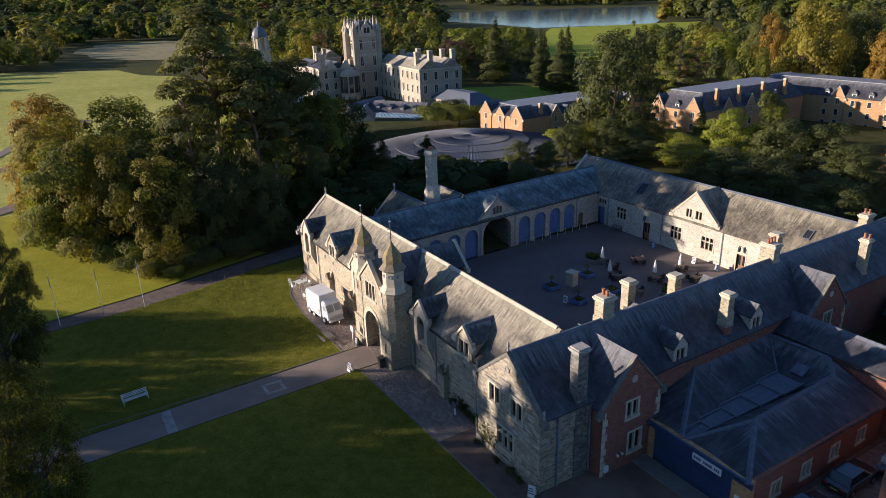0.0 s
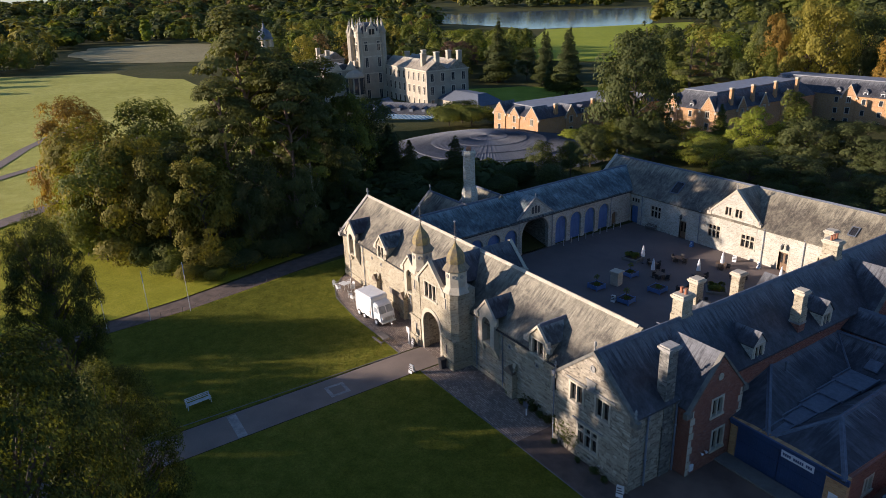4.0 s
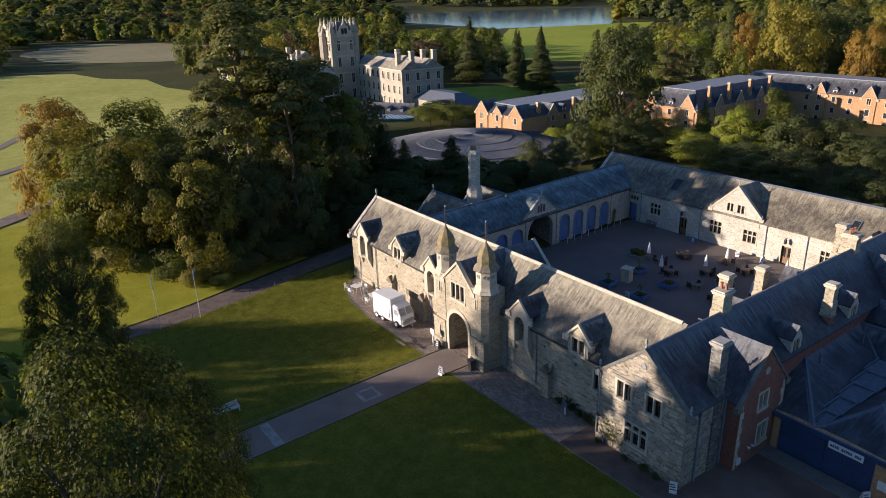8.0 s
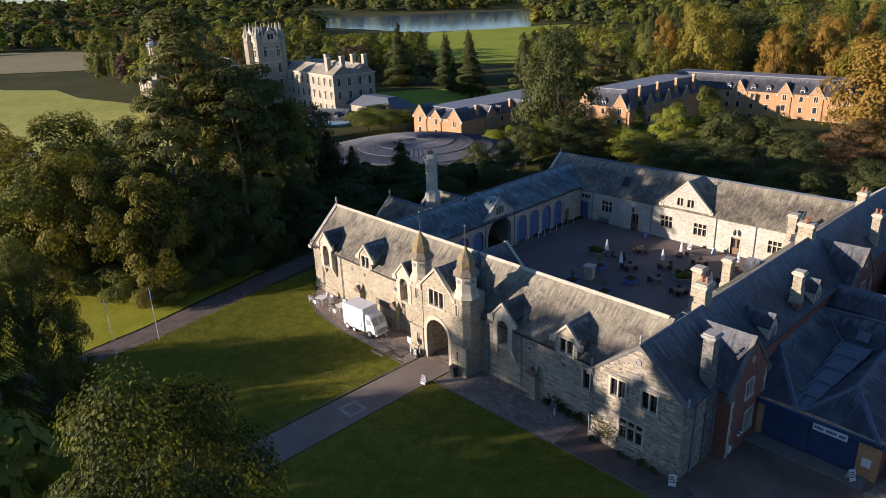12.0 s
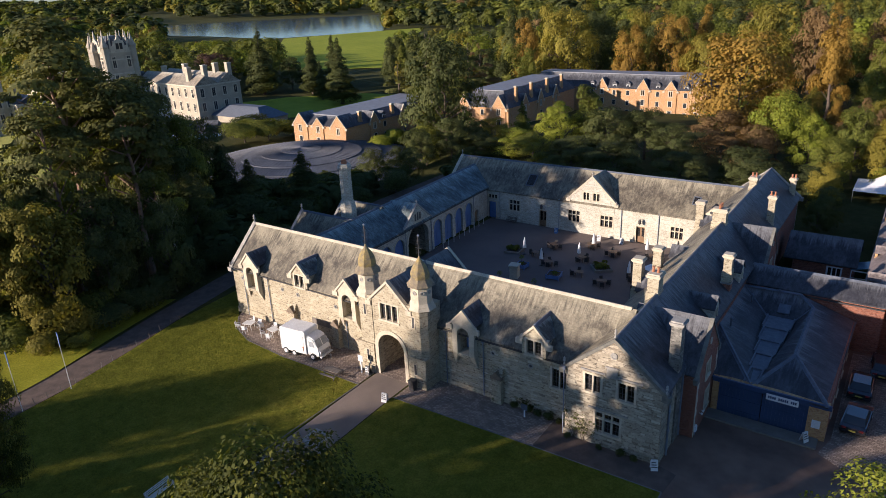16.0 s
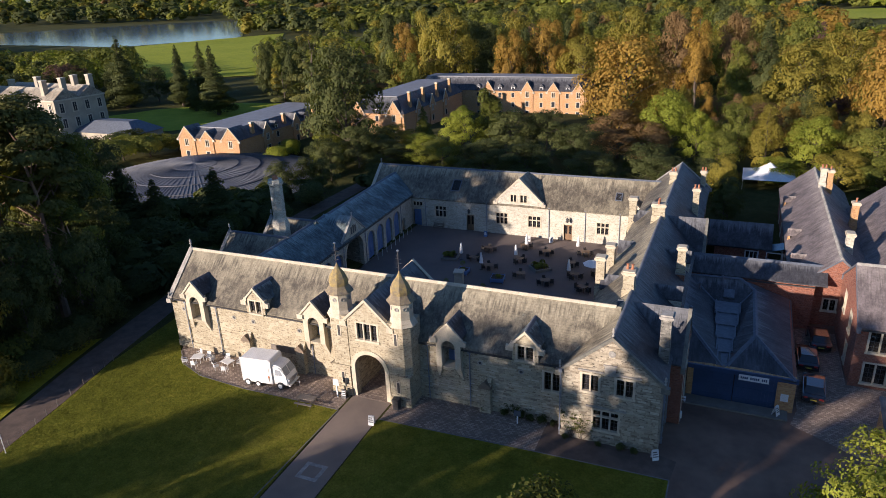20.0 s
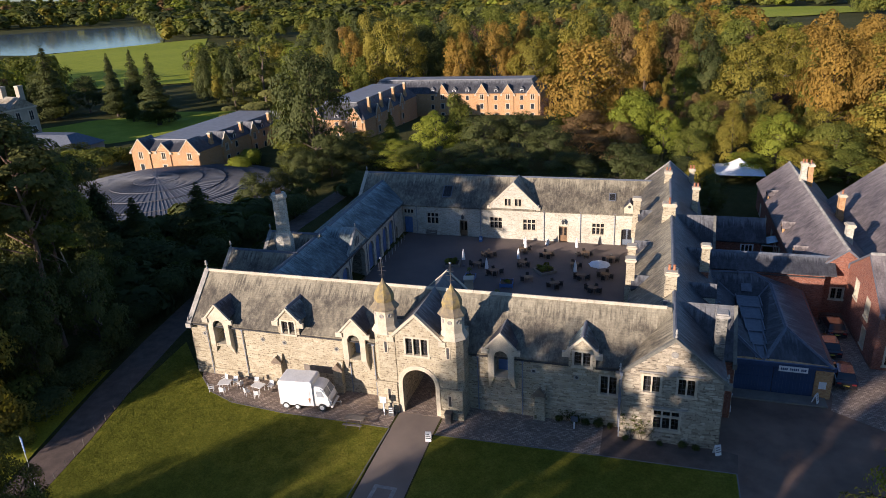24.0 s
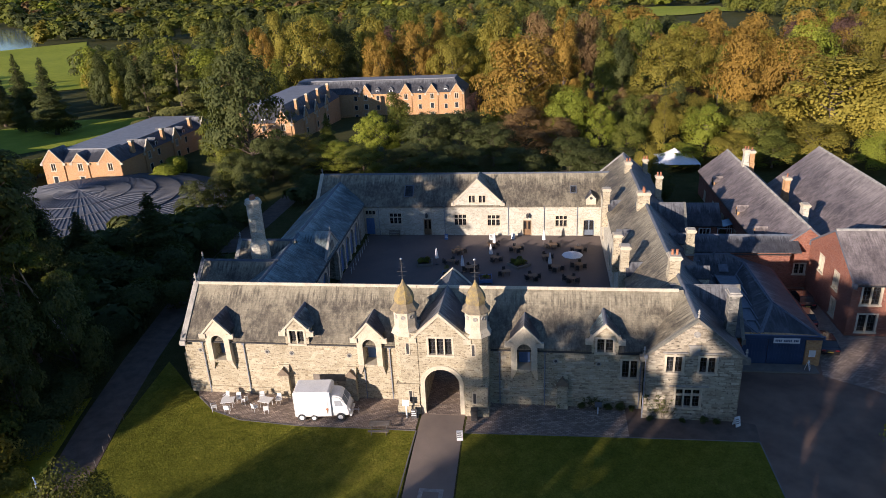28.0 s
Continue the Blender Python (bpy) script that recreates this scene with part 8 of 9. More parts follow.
# ---- catering van on the cobbles ----
# The cab windows' pale reflection is put into the base colour.
VAN_GLASS = mottled("painted_reflection_glass", (0.34, 0.36, 0.38), (0.24, 0.26, 0.28), 2.0, 0.08, relief=0.0)
van = thing("catering_van", "white vintage box van with rounded cab, parked on cobbles", "van", at=pose(-10.9, -0.85, GZ + 0.03, 0, 0, 6))
bm = bmesh.new()
pts = [(-2.35, 0.42), (1.0, 0.42), (1.0, 2.85), (0.85, 2.98), (-2.2, 2.98), (-2.35, 2.85)]
prism(bm, pts, -1.05, 1.05)
bmesh.ops.bevel(bm, geom=list(bm.edges), offset=0.05, segments=2, affect="EDGES")
part("box_body", bm, WHITE, van)
bm = bmesh.new()
prism(bm, [(1.0, 0.36), (2.3, 0.36), (2.52, 0.46), (2.6, 0.72), (2.58, 1.0), (2.47, 1.22), (2.32, 1.38), (2.18, 1.72), (2.04, 2.06), (1.93, 2.22), (1.74, 2.36), (1.45, 2.44), (1.0, 2.48)], -0.93, 0.93)
bmesh.ops.bevel(bm, geom=[e for e in bm.edges if abs(e.verts[0].co.y - e.verts[1].co.y) < 0.01], offset=0.11, segments=3, affect="EDGES")
cab = part("cab", bm, WHITE, van)
for s in (-1, 1):
    bm = bmesh.new()
    prism(bm, [(1.3, 1.42), (2.05, 1.42), (1.86, 1.98), (1.3, 2.02)], min(s * 0.925, s * 0.94), max(s * 0.925, s * 0.94))
    part("side_window", bm, VAN_GLASS, cab)
    bm = bmesh.new()
    hexa(bm, ((2.34, s * 0.45 - 0.38, 1.40), (2.36, s * 0.45 - 0.38, 1.40), (2.36, s * 0.45 + 0.38, 1.40), (2.34, s * 0.45 + 0.38, 1.40), (1.98, s * 0.45 - 0.38, 2.12), (2.02, s * 0.45 - 0.38, 2.14), (2.02, s * 0.45 + 0.38, 2.14), (1.98, s * 0.45 + 0.38, 2.12)))
    part("windscreen", bm, VAN_GLASS, cab)
    bm = bmesh.new()
    lathe(bm, ((0.13, 0), (0.13, 0.06), (0.09, 0.08)), 10, pose(2.6, s * 0.7, 0.85, 0, 90, 0))
    part("headlight", bm, CHROME, cab)
bm = bmesh.new()
for z in (0.62, 0.74, 0.86, 0.98):
    box(bm, 2.62, 2.635, -0.5, 0.5, z - 0.03, z + 0.03)
part("grille", bm, CHROME, cab)
bm = bmesh.new()
box(bm, 2.55, 2.75, -0.9, 0.9, 0.36, 0.48)
part("bumper", bm, WHITE, cab)
bm = bmesh.new()
box(bm, -2.05, 0.7, -1.075, -1.05, 1.35, 2.45)
part("serving_hatch", bm, WHITE, van, "closed serving hatch")
bm = bmesh.new()
for x in (-2.3, -0.7, 0.95):
    box(bm, x - 0.02, x + 0.02, -1.065, -1.05, 0.45, 2.85)
part("body_ribs", bm, WHITE, van)
bm = bmesh.new()
prism(bm, [(0.55, 1.15), (0.63, 0.72), (0.71, 1.15)], -1.085, -1.078)
dc = part("cone_sticker", bm, OAK, van, "brown ice-cream cone painted on the side")
bm = bmesh.new()
lathe(bm, ((0.11, -0.004), (0.11, 0.004), (0.01, 0.004)), 12, pose(0.63, -1.082, 1.22, 90))
part("scoop", bm, TERRACOTTA, dc)
for x, r in ((-1.75, 0.36), (-0.65, 0.3), (1.75, 0.36)):
    for s in (-1, 1):
        bm = bmesh.new()
        lathe(bm, ((r * 0.7, -0.1), (r, -0.1), (r, 0.1), (r * 0.7, 0.1)), 20, pose(x, s * 0.98, r, 90))
        wh = part("wheel", bm, BLACK, van)
        bm = bmesh.new()
        lathe(bm, ((r * 0.62, -0.125), (r * 0.6, 0.125)), 16, pose(x, s * 0.98, r, 90))
        part("rim", bm, WHITE, wh, "white wheel rim")
bm = bmesh.new()
tube(bm, (2.6, 0, 0.45), (3.3, 0, 0.42), 0.05)
tube(bm, (3.2, 0, 0.0), (3.2, 0, 0.6), 0.04)
part("tow_bar", bm, CHROME, van)


# ---- garden furniture ----
def cafe_chair(at, mat, label, category="chair", group="chairs", woven=False):
    c = thing("garden_chair", label, category, group, at=at)
    bm = bmesh.new()
    box(bm, -0.25, 0.25, -0.25, 0.25, 0.26 if woven else 0.42, 0.46)
    part("seat", bm, mat, c)
    bm = bmesh.new()
    hexa(bm, ((-0.22, 0.18, 0.44), (0.22, 0.18, 0.44), (0.22, 0.22, 0.44), (-0.22, 0.22, 0.44), (-0.21, 0.26, 0.9), (0.21, 0.26, 0.9), (0.21, 0.29, 0.9), (-0.21, 0.29, 0.9)))
    part("backrest", bm, mat, c)
    for x in (-0.2, 0.2):
        for y in (-0.2, 0.2):
            bm = bmesh.new()
            tube(bm, (x, y, 0), (x * 0.95, y * 0.95, 0.43), 0.02, 5)
            part("leg", bm, mat, c)
        bm = bmesh.new()
        box(bm, x - 0.035, x + 0.035, -0.22, 0.22, 0.46 if woven else 0.63, 0.67)
        part("armrest", bm, mat, c)
    return c


def cafe_table(at, mat, label, group):
    c = thing("garden_table", label, "table", group, at=at)
    bm = bmesh.new()
    for k in range(5):
        box(bm, -0.6 + k * 0.242, -0.6 + k * 0.242 + 0.23, -0.46, 0.46, 0.70, 0.745)
    part("tabletop", bm, mat, c)
    for x in (-0.42, 0.42):
        for y in (-0.34, 0.34):
            bm = bmesh.new()
            tube(bm, (x, y, 0), (x, y, 0.71), 0.028, 5)
            part("leg", bm, mat, c)
    return c


DARK_CHAIR = mottled("dark_rattan", (0.022, 0.019, 0.018), (0.038, 0.032, 0.029), 4.0, 0.7)
TEAK = mottled("brown_teak", (0.21, 0.125, 0.065), (0.11, 0.07, 0.04), 3.0, 0.6)
wt = cafe_table(pose(-20.3, -0.4, GZ + 0.03, 0, 0, 15), WHITE, "white plastic garden table on the cobbles", "white tables")
copy_thing(wt, pose(-16.7, -0.1, GZ + 0.03, 0, 0, -10))
wc = cafe_chair(pose(-21.4, -1.1, GZ + 0.03, 0, 0, 120), WHITE, "white plastic garden chair on the cobbles", group="white chairs")
for x, y, a in ((-20.0, -1.3, 190), (-19.6, 0.4, 20), (-20.9, 0.5, -20), (-17.5, -0.9, 150), (-16.3, -1.1, 200), (-15.7, 0.5, 0), (-17.4, 0.7, 20), (-18.9, 0.1, 250)):
    copy_thing(wc, pose(x, y, GZ + 0.03, 0, 0, a))
tb = cafe_table(pose(-3.5, 41.2, CZ), TEAK, "brown slatted wooden table in the courtyard", "courtyard tables")
cc = cafe_chair(pose(-4.3, 41.2, CZ, 0, 0, 90), DARK_CHAIR, "dark woven garden chair pulled up to a table", group="courtyard chairs", woven=True)
SPOTS = ((-3.5, 41.2), (-4.2, 37.0), (-1.2, 34.9), (2.0, 38.5), (1.1, 43.9), (4.9, 42.3), (3.8, 33.5), (7.45, 32.3), (9.2, 39.2), (10.5, 35.5), (10.2, 43.7), (13.6, 36.3), (13.9, 42.2), (12.4, 31.7))
q = random.Random(5)
for k, (x, y) in enumerate(SPOTS):
    turn = q.uniform(-25, 25)
    if k:
        copy_thing(tb, pose(x, y, CZ, 0, 0, turn))
    for n, (dx, dy, a) in enumerate(((-0.85, 0, 90), (0.85, 0, -90), (0, 0.75, 0), (0, -0.75, 180))):
        if k == 0 and n == 0:
            continue
        if q.random() < 0.12:
            continue
        copy_thing(cc, pose(x, y, CZ, 0, 0, turn) @ pose(dx * q.uniform(0.9, 1.15), dy * q.uniform(0.9, 1.2), 0, 0, 0, a + q.uniform(-20, 20)))


def parasol(x, y, z):
    c = thing("parasol", "folded white canvas parasol on a pole", "parasol", "folded parasols", at=pose(x, y, z))
    bm = bmesh.new()
    tube(bm, (0, 0, 0), (0, 0, 2.5), 0.03)
    part("pole", bm, OLD_WOOD, c)
    bm = bmesh.new()
    lathe(bm, ((0.12, 0.95), (0.27, 1.0), (0.25, 1.3), (0.18, 1.9), (0.09, 2.35), (0.03, 2.55)), 10)
    part("canopy", bm, CANVAS, c)
    bm = bmesh.new()
    lathe(bm, ((0.28, 0), (0.28, 0.08), (0.06, 0.12)), 12)
    part("base", bm, IRON, c)
    return c


pr = parasol(-6.2, 37.2, CZ)
for x, y in ((-2.2, 34.6), (1.4, 38.9), (1.6, 43.4), (9.7, 35.7), (8.9, 44.7)):
    copy_thing(pr, pose(x, y, CZ))
pu = thing("open_parasol", "open round white parasol over a courtyard table", "parasol", at=pose(12.75, 36.9, CZ))
bm = bmesh.new()
lathe(bm, ((1.45, 1.72), (1.47, 1.75), (0.75, 2.05), (0.05, 2.3)), 8)
part("canopy", bm, CANVAS, pu)
bm = bmesh.new()
tube(bm, (0, 0, 0), (0, 0, 2.4), 0.03)
part("pole", bm, OLD_WOOD, pu)
bm = bmesh.new()
lathe(bm, ((0.28, 0), (0.28, 0.08), (0.06, 0.12)), 12)
part("base", bm, IRON, pu)


def planter(x, y, s, tree_h, turn=0.0):
    c = thing("planter", "blue-painted square timber planter with a clipped shrub", "planter", "courtyard planters", at=pose(x, y, CZ, 0, 0, turn))
    for k in range(4):
        bm = bmesh.new()
        M = pose(0, 0, 0, 0, 0, 90 * k)
        box(bm, -s + 0.06, s - 0.06, -s, -s + 0.05, 0.12, 0.62, M)
        part("panel", bm, BLUE, c)
        bm = bmesh.new()
        box(bm, s - 0.1, s + 0.02, -s - 0.02, -s + 0.1, 0, 0.7, M)
        part("post", bm, BLUE, c)
    bm = bmesh.new()
    box(bm, -s + 0.05, s - 0.05, -s + 0.05, s - 0.05, 0.2, 0.56)
    part("soil", bm, SOIL, c)
    rg = np.random.default_rng(int(100 * s + 10 * tree_h))
    lobes = [(0, 0, tree_h, 0.36, 0.36, 0.36)] if tree_h > 0.9 else []
    lobes += [(rg.uniform(-0.3, 0.3), rg.uniform(-0.3, 0.3), 0.62, 0.3, 0.3, 0.2) for _ in range(4)]
    o = new("shrub", quads_mesh("shrub", leaf_cloud(rg, lobes, 260, 0.07), LEAF))
    o.parent = c
    bm = bmesh.new()
    tube(bm, (0, 0, 0.5), (0, 0, max(0.7, tree_h)), 0.03)
    part("stem", bm, BARK, c)


planter(-3.9, 26.4, 0.78, 1.5)
planter(1.1, 26.3, 0.78, 1.5, 10)
planter(-4.1, 32.6, 0.72, 1.5)
planter(1.2, 31.6, 0.85, 0.6, 8)


def flower_bed(x, y, s, turn):
    c = thing("raised_bed", "low stone-edged raised flower bed with small shrubs", "flower bed", "raised beds", at=pose(x, y, CZ, 0, 0, turn))
    for k in range(4):
        bm = bmesh.new()
        box(bm, -s, s - 0.2, -s, -s + 0.2, 0, 0.35, pose(0, 0, 0, 0, 0, 90 * k))
        part("edging", bm, STEP, c)
    bm = bmesh.new()
    box(bm, -s + 0.2, s - 0.2, -s + 0.2, s - 0.2, 0, 0.28)
    part("soil", bm, SOIL, c)
    rg = np.random.default_rng(int(10 * s))
    lobes = [(rg.uniform(-0.6, 0.6) * s, rg.uniform(-0.6, 0.6) * s, rg.uniform(0.4, 0.7), 0.4, 0.4, 0.35) for _ in range(9)]
    o = new("shrub", quads_mesh("shrub", leaf_cloud(rg, lobes, 900, 0.09), LEAF))
    o.parent = c


flower_bed(-8.0, 37.4, 1.15, 10)
flower_bed(5.4, 37.2, 1.2, 40)
st = thing("stone_pillar", "square stone block pillar with a flat cap in the courtyard", "pillar", at=pose(-3.3, 29.2, CZ, 0, 0, 12))
for k in range(4):
    bm = bmesh.new()
    box(bm, -0.55 + 0.01 * (k % 2), 0.55, -0.55, 0.55 - 0.01 * (k % 2), 0.42 * k + 0.01, 0.42 * (k + 1))
    part("stone_block", bm, ASHLAR, st)
bm = bmesh.new()
box(bm, -0.68, 0.68, -0.68, 0.68, 1.68, 1.85)
part("cap", bm, ASHLAR, st)


def bench(x, y, z, turn, label, L=0.9, wood=OLD_WOOD):
    c = thing("bench", label, "bench", "benches", at=pose(x, y, z, 0, 0, turn))
    for k in range(4):
        bm = bmesh.new()
        box(bm, -L, L, -0.24 + k * 0.125, -0.13 + k * 0.125, 0.42, 0.455)
        part("seat_slat", bm, wood, c)
    for k in range(3):
        bm = bmesh.new()
        box(bm, -L, L, 0.27 + 0.03 * k, 0.3 + 0.03 * k, 0.55 + k * 0.13, 0.64 + k * 0.13)
        part("back_slat", bm, wood, c)
    for x_ in (-L + 0.05, L - 0.1):
        bm = bmesh.new()
        box(bm, x_, x_ + 0.06, -0.24, 0.28, 0.36, 0.42)
        box(bm, x_, x_ + 0.06, -0.24, -0.18, 0, 0.64)
        box(bm, x_, x_ + 0.06, 0.24, 0.32, 0, 0.92)
        box(bm, x_, x_ + 0.06, -0.26, 0.28, 0.62, 0.67)
        part("bench_end", bm, wood, c)


bench(-4.5, -21.9, GZ + 0.05, 96, "weathered pale wooden bench on the lawn beside the path", 1.1, PALE_WOOD)
bench(-14.7, 48.4, CZ, 0, "brown wooden bench against the courtyard wall", 0.9)
pb = thing("picnic_table", "weathered wooden picnic table at the edge of the cobbles", "picnic table", at=pose(-5.2, -2.9, GZ + 0.05, 0, 0, 3))
for k in range(4):
    bm = bmesh.new()
    box(bm, -0.9, 0.9, -0.36 + k * 0.185, -0.20 + k * 0.185, 0.7, 0.74)
    part("top_plank", bm, OLD_WOOD, pb)
for s in (-1, 1):
    bm = bmesh.new()
    box(bm, -0.9, 0.9, s * 0.72 - 0.13, s * 0.72 + 0.13, 0.42, 0.46)
    part("seat_plank", bm, OLD_WOOD, pb)
    bm = bmesh.new()
    tube(bm, (s * 0.65, -0.72, 0), (s * 0.65, -0.22, 0.72), 0.04, 4)
    tube(bm, (s * 0.65, 0.72, 0), (s * 0.65, 0.22, 0.72), 0.04, 4)
    box(bm, s * 0.65 - 0.03, s * 0.65 + 0.03, -0.75, 0.75, 0.36, 0.42)
    part("trestle", bm, OLD_WOOD, pb)


def a_board(x, y, z, turn, mat, label):
    c = thing("sandwich_board", label, "sign", "sandwich boards", at=pose(x, y, z, 0, 0, turn))
    for s in (-1, 1):
        bm = bmesh.new()
        hexa(bm, ((-0.26, s * 0.22 - 0.02, 0), (0.26, s * 0.22 - 0.02, 0), (0.26, s * 0.22 + 0.02, 0), (-0.26, s * 0.22 + 0.02, 0), (-0.26, s * 0.03 - 0.02, 0.85), (0.26, s * 0.03 - 0.02, 0.85), (0.26, s * 0.03 + 0.02, 0.85), (-0.26, s * 0.03 + 0.02, 0.85)))
        pn = part("panel", bm, mat, c)
        bm = bmesh.new()
        for k, z_ in enumerate((0.28, 0.46, 0.64)):
            yy = s * (0.22 - 0.19 * z_ / 0.85 + 0.024)
            box(bm, -0.22, 0.22 - 0.06 * k, min(yy, yy + s * 0.004), max(yy, yy + s * 0.004), z_, z_ + 0.09)
        part("lettering", bm, IRON if mat is WHITE else WHITE, pn)


a_board(1.87, -3.55, GZ + 0.05, 10, WHITE, "white sandwich board at the end of the path")
a_board(25.0, 0.1, GZ + 0.03, 30, WHITE, "white sandwich board at the corner of the building")
a_board(33.7, 9.3, GZ + 0.17, 60, WHITE, "white sandwich board before the navy doors")
a_board(-2.55, -0.75, GZ + 0.03, 0, IRON, "black chalkboard sandwich board beside the gate")
a_board(-6.2, 47.3, CZ, 0, BLUE, "blue-framed notice board by the courtyard wall")
a_board(0.8, 47.2, CZ, 15, WHITE, "white sandwich board by the courtyard door")
a_board(4.2, 47.6, CZ, -10, WHITE, "white sandwich board by the courtyard door")
a_board(0.1, 25.2, CZ, 20, WHITE, "white sandwich board in the courtyard")
sg = thing("sign_post", "white notice on a white post by the gate", "sign", at=pose(-3.2, -0.9, GZ + 0.02))
bm = bmesh.new()
box(bm, -0.06, 0.06, -0.06, 0.06, 0, 1.5)
part("post", bm, WHITE, sg)
bm = bmesh.new()
box(bm, -0.3, 0.3, -0.1, -0.06, 1.3, 1.95)
part("board", bm, WHITE, sg)
sg2 = thing("sign_post", "small pale blue notice on a white post by the wall", "sign", at=pose(13.6, 0.9, GZ + 0.02))
bm = bmesh.new()
box(bm, -0.05, 0.05, -0.05, 0.05, 0, 1.1)
part("post", bm, WHITE, sg2)
bm = bmesh.new()
box(bm, -0.3, 0.3, -0.09, -0.05, 0.75, 1.3)
part("board", bm, LEAD, sg2)
bn = thing("litter_bin", "dark square litter bin by the gate pier", "bin", at=pose(2.85, -0.7, GZ + 0.02))
bm = bmesh.new()
hexa(bm, ((-0.25, -0.25, 0), (0.25, -0.25, 0), (0.25, 0.25, 0), (-0.25, 0.25, 0), (-0.29, -0.29, 0.85), (0.29, -0.29, 0.85), (0.29, 0.29, 0.85), (-0.29, 0.29, 0.85)))
part("body", bm, IRON, bn)
bm = bmesh.new()
box(bm, -0.32, 0.32, -0.32, 0.32, 0.85, 1.05)
part("lid", bm, IRON, bn)
bol = thing("bollard", "slim pale bollard in the gate passage", "bollard", at=pose(0.1, 2.6, -0.5))
bm = bmesh.new()
lathe(bm, ((0.07, 0), (0.07, 0.85), (0.1, 0.9), (0.05, 1.0)), 8)
part("post", bm, OLD_WOOD, bol)
# pale diamond marking set in the path
dm = bmesh.new()
for k in range(4):
    box(dm, -0.95, 0.62, -0.95, -0.62, 0, 0.008, pose(0.4, -10.65, GZ + 0.03, 0, 0, 90 * k))
tagged(link_mesh("path_inlay", dm, ASHLAR_GREY), "pale square stone inlay in the tarmac path", "", "", "structure")
flat("path_strip", [(-1.2, -20.4), (2.4, -20.4), (2.4, -19.6), (-1.2, -19.6)], GZ + 0.035, ASHLAR_GREY, "pale paving strip across the path", 0.01)


def flagpole(x, y, h, cloth):
    c = thing("flagpole", "white flagpole with a furled flag on the lawn edge", "flagpole", "flagpoles", at=pose(x, y, GZ))
    bm = bmesh.new()
    tube(bm, (0, 0, 0), (0, 0, h), 0.04, 8, 0.022)
    part("pole", bm, WHITE, c)
    bm = bmesh.new()
    prism(bm, [(0.03, h - 1.4), (0.1, h - 1.5), (0.2, h - 0.3), (0.14, h - 0.1), (0.03, h - 0.05)], -0.03, 0.03)
    part("flag", bm, cloth, c)


for x, y in ((-25.4, -17.8), (-25.6, -22.2), (-26.2, -26.7)):
    flagpole(x, y, 6.2, BLUE)


# low wire fence between the drive and the lawn
fence = thing("wire_fence", "low sagging wire fence on thin grey posts beside the drive", "fence")
rail = [(-25.9, -21.0), (-25.8, -18.6), (-26.4, -15.4), (-27.5, -11.2), (-28.4, -7.6), (-29.2, -4.4), (-29.6, -1.8)]
posts = []
for (a, b), (c, d) in zip(rail, rail[1:]):
    n = max(1, round(math.hypot(c - a, d - b) / 1.5))
    posts += [(a + (c - a) * i / n, b + (d - b) * i / n) for i in range(n)]
fr = random.Random(4)
tops = [Vector((x + fr.uniform(-0.06, 0.06), y + fr.uniform(-0.06, 0.06), GZ + fr.uniform(0.6, 0.72))) for x, y in posts]
for (x, y), top in zip(posts, tops):
    bm = bmesh.new()
    tube(bm, (x, y, GZ), top, 0.035, 6, 0.028)
    part("post", bm, OLD_WOOD, fence)
for k in (0.92, 0.5):
    for (x, y), top, (u, v), nxt in zip(posts, tops, posts[1:], tops[1:]):
        bm = bmesh.new()
        p, q = Vector((x, y, GZ)).lerp(top, k), Vector((u, v, GZ)).lerp(nxt, k)
        m = (p + q) / 2 - Vector((0, 0, 0.05))
        tube(bm, p, m, 0.008, 4)
        tube(bm, m, q, 0.008, 4)
        part("wire", bm, IRON, fence)


def tufts(name, label, pts, count, seed):
    """Loose blades standing in a lawn, as one mesh."""
    g = np.random.default_rng(seed)
    xs, ys = [p[0] for p in pts], [p[1] for p in pts]
    roots = []
    while len(roots) < count:
        x, y = g.uniform(min(xs), max(xs)), g.uniform(min(ys), max(ys))
        if inside(x, y, pts):
            roots.append((x, y))
    roots = np.repeat(np.array(roots), 3, axis=0) + g.normal(0, 0.03, (count * 3, 2))
    a, h = g.uniform(0, 2 * math.pi, count * 3), np.repeat(g.uniform(0.03, 0.085, count), 3) * g.uniform(0.6, 1.2, count * 3)
    w = 0.012 + 0.16 * h
    v = np.zeros((count * 3, 3, 3))
    v[:, :, 2] = GZ + 0.045
    v[:, :, :2] = roots[:, None, :]
    v[:, 0, 0] += np.cos(a) * w
    v[:, 0, 1] += np.sin(a) * w
    v[:, 1, 0] -= np.cos(a) * w
    v[:, 1, 1] -= np.sin(a) * w
    v[:, 2, :2] += g.normal(0, 0.35, (count * 3, 2)) * h[:, None]
    v[:, 2, 2] += h
    me = bpy.data.meshes.new(name)
    me.from_pydata(v.reshape(-1, 3).tolist(), [], np.arange(count * 9).reshape(-1, 3).tolist())
    me.materials.append(LAWN)
    tagged(new(name, me), label, "", "", "stuff")


tufts("grass_tufts", "short tufts of uneven mown grass on the lawn", [(-24.6, -32), (-1.2, -32), (-2.2, -2.9), (-12.5, -3.0), (-21.6, -1.4), (-25.6, 1.9), (-29.8, 6), (-29.0, -4), (-27.0, -11.5), (-25.7, -18.5)], 30000, 5)
tufts("grass_tufts", "short tufts of shaded mown grass on the lawn", [(3.1, -30), (26.0, -30), (26.1, -2.3), (16, -2.5), (2.3, -2.9)], 16000, 6)


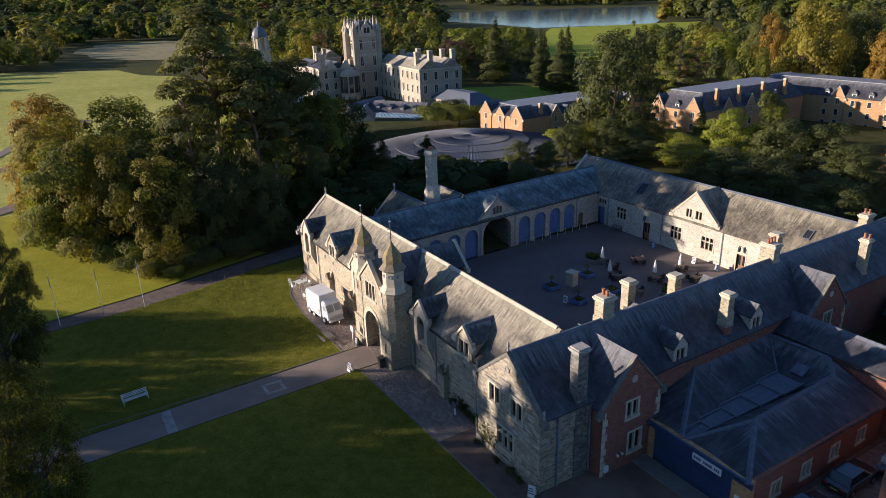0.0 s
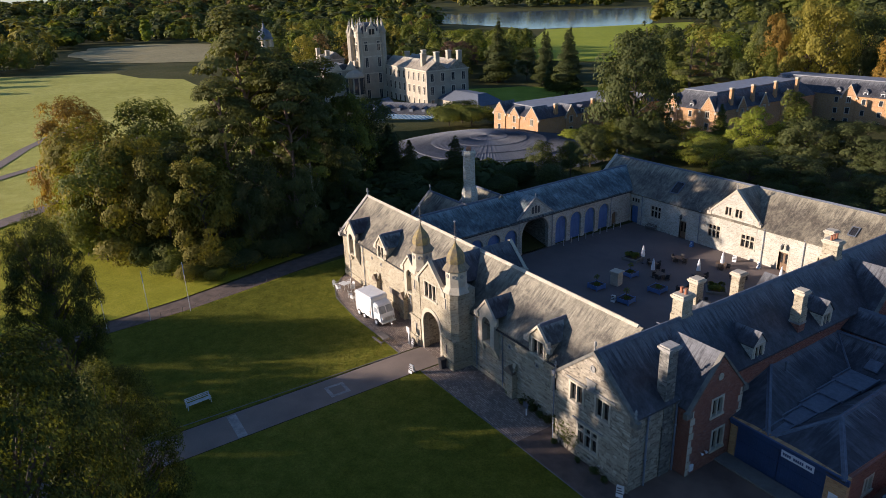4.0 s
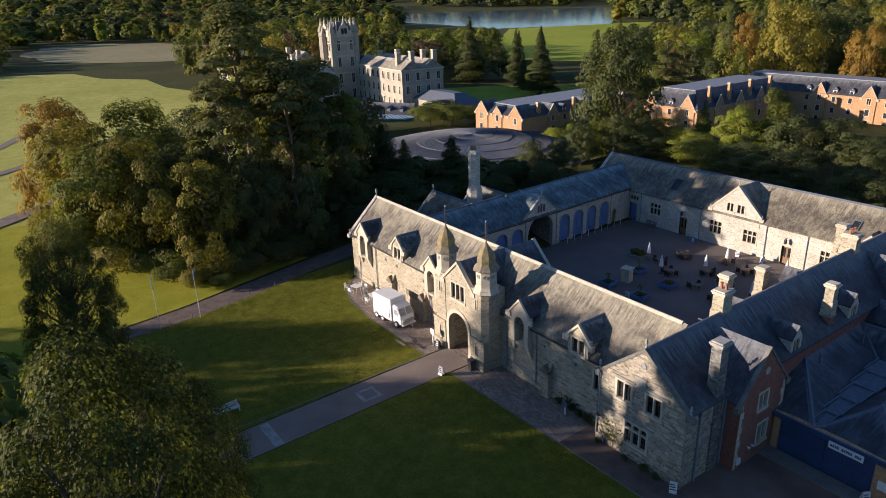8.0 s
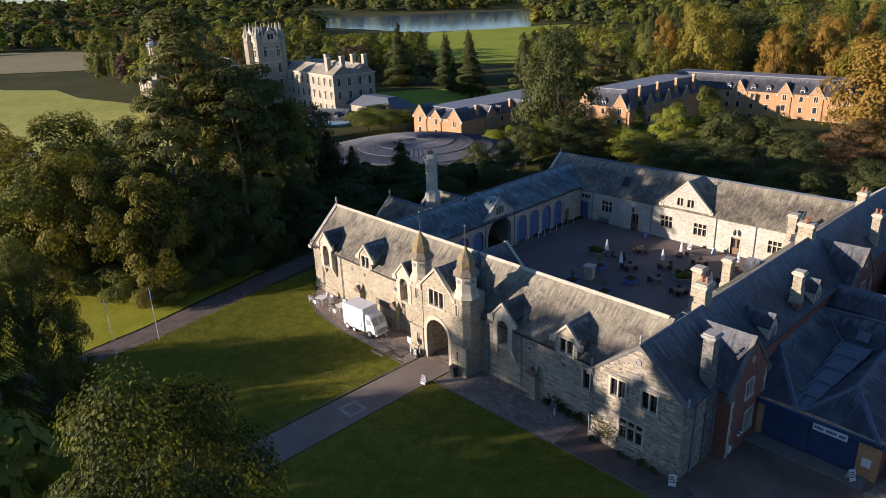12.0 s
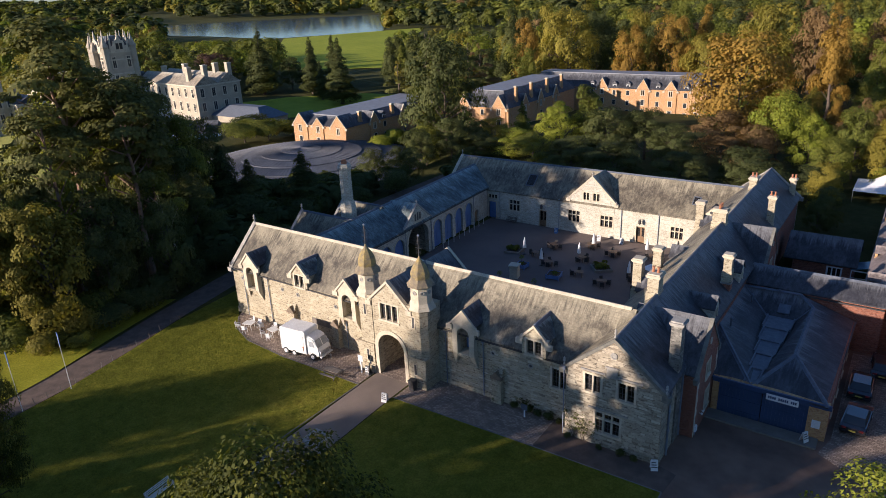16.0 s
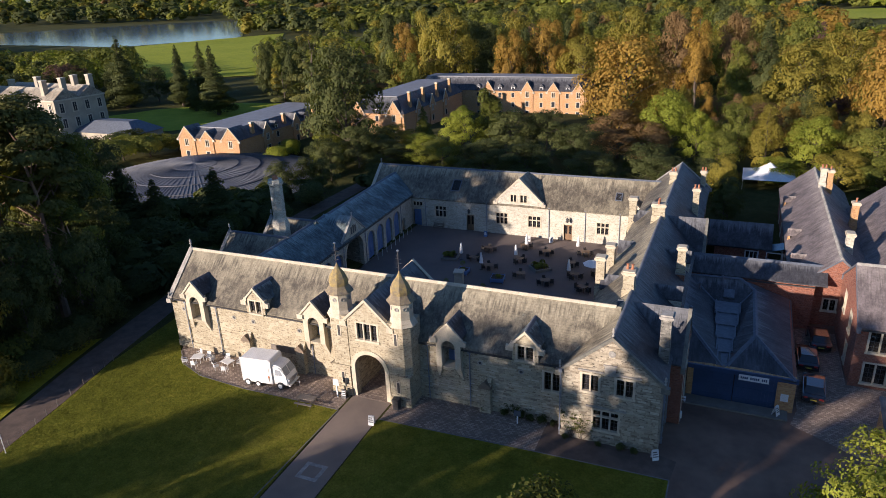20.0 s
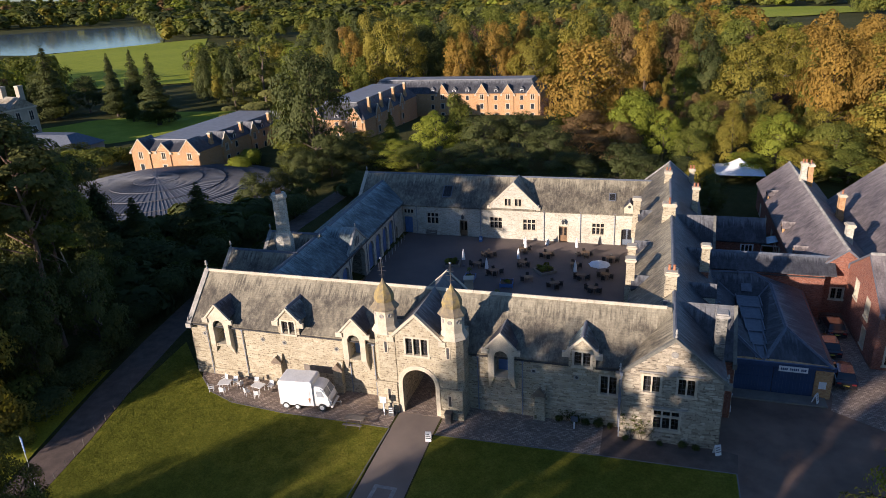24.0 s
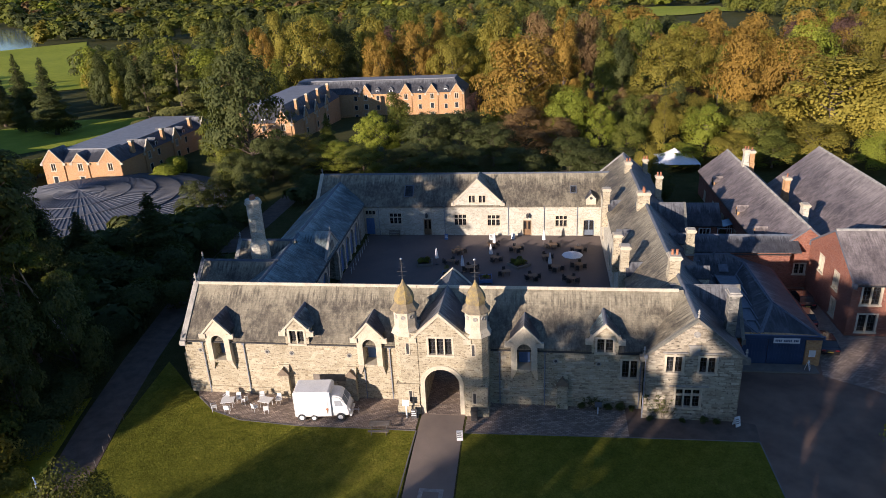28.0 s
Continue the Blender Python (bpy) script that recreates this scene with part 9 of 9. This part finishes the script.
def car(x, y, turn, label):
    c = thing("car", label, "car", "parked cars", at=pose(x, y, GZ + 0.05, 0, 0, turn))
    bm = bmesh.new()
    prism(bm, [(-2.1, 0.32), (2.1, 0.32), (2.15, 0.6), (2.05, 0.78), (1.1, 0.92), (-1.9, 0.98), (-2.12, 0.8)], -0.88, 0.88)
    part("body", bm, CAR_PAINT, c)
    bm = bmesh.new()
    hexa(bm, ((-1.8, -0.82, 0.95), (1.0, -0.82, 0.92), (1.0, 0.82, 0.92), (-1.8, 0.82, 0.95), (-1.35, -0.66, 1.43), (0.2, -0.66, 1.45), (0.2, 0.66, 1.45), (-1.35, 0.66, 1.43)))
    gl = part("glasshouse", bm, GLASS_DARK, c)
    bm = bmesh.new()
    box(bm, -1.35, 0.2, -0.66, 0.66, 1.44, 1.48)
    part("roof", bm, CAR_PAINT, gl)
    for px in (-1.3, 1.35):
        for s in (-1, 1):
            bm = bmesh.new()
            lathe(bm, ((0.2, -0.1), (0.32, -0.1), (0.32, 0.1), (0.2, 0.1)), 16, pose(px, s * 0.82, 0.32, 90))
            w = part("wheel", bm, BLACK, c)
            bm = bmesh.new()
            lathe(bm, ((0.19, -0.11), (0.19, 0.11)), 12, pose(px, s * 0.82, 0.32, 90))
            part("rim", bm, CHROME, w)
    for s in (-1, 1):
        bm = bmesh.new()
        box(bm, -2.16, -2.1, s * 0.6 - 0.16, s * 0.6 + 0.16, 0.66, 0.82)
        part("tail_light", bm, RED, c)
        bm = bmesh.new()
        box(bm, 2.06, 2.15, s * 0.6 - 0.18, s * 0.6 + 0.18, 0.6, 0.74)
        part("headlight", bm, CHROME, c)
    bm = bmesh.new()
    box(bm, -2.15, -2.12, -0.26, 0.26, 0.5, 0.61)
    part("number_plate", bm, YELLOW, c)


car(36.8, 14.0, 86, "dark parked car on the cobbled lane")
car(36.6, 19.6, 90, "dark parked car on the cobbled lane")
car(37.9, 24.0, 92, "black parked car by the brick wall")


# ---- planting against the walls ----
def climber(x, y, z, h, turn, seed):
    """A thin plant trained on wires up a wall."""
    rg = np.random.default_rng(seed)
    c = thing("climbing_plant", "thin climbing plant trained against the stone wall", "plant", "climbing plants", at=pose(x, y, z, 0, 0, turn))
    bm = bmesh.new()
    tips = []
    for k in range(5):
        p = Vector((0.02 * k - 0.05, -0.05, 0))
        for i in range(5):
            q = p + Vector((rg.uniform(-0.22, 0.22) + (k - 2) * 0.07, rg.uniform(-0.02, 0.02), h / 5))
            tube(bm, p, q, 0.022 - 0.003 * i, 5)
            p = q
            if i > 0:
                tips.append((p.x, p.y - 0.05, p.z, 0.2, 0.07, 0.22))
    part("stem", bm, BARK, c)
    o = new("foliage", quads_mesh("foliage", leaf_cloud(rg, tips, 330, 0.05), LEAF_DARK))
    o.parent = c


climber(18.3, 0.55, GZ, 2.3, 0, 1)
climber(19.2, 0.55, GZ, 1.9, 0, 2)
climber(13.2, 1.85, GZ, 1.0, 0, 3)
for x, y, h in ((10.3, 1.6, 0.55), (12.2, 1.55, 0.7), (13.6, 1.55, 0.8), (14.5, 1.55, 0.7), (15.6, 1.5, 0.85), (16.6, 1.5, 0.6), (17.9, 0.2, 0.55), (20.6, 0.15, 0.5), (22.4, 0.15, 0.7), (23.4, 0.15, 0.6)):
    tree("bush", "dark", x, y, h, x, 0.8, 1, GZ, int(x) % 3)
tree("oak", "dark", 28.0, 63, 6.5, 1.0, 0.8, 1, None, 1)
tree("oak", "dark", 27.5, 60, 5.5, 2.0, 0.8, 1, None, 2)
tree("oak", "olive", 26.8, 70, 8.5, 3.0, 0.7, 1, None, 0)

# ---- single stones of the walls nearest to the lawn ----
stones(bay_wall, side(0, 0.7), 17.45, 25.05, 0.5, 6.2, [h[:4] for h in wins] + [(20.6, 21.7, 5.6, 6.9)], 300, 4)
stones(front_wall, side(0, 2.0), 4.2, 17.3, 0.2, 5.2, [h[:4] for h in holes] + [(6.0, 8.3, 2.6, 5.8)], 300, 9)


# slim posts before the arcade doors
for k in range(9):
    p = side(-17.55, 9.4, 0, 93.1) @ Vector((24.0 + k * 1.55, -1.1, 0))
    c = thing("bollard", "slim white post before the arcade doors", "bollard", "arcade posts", at=pose(p.x, p.y, CZ))
    bm = bmesh.new()
    lathe(bm, ((0.045, 0), (0.045, 0.95), (0.06, 0.97), (0.03, 1.05)), 8)
    part("post", bm, PALE_WOOD, c)
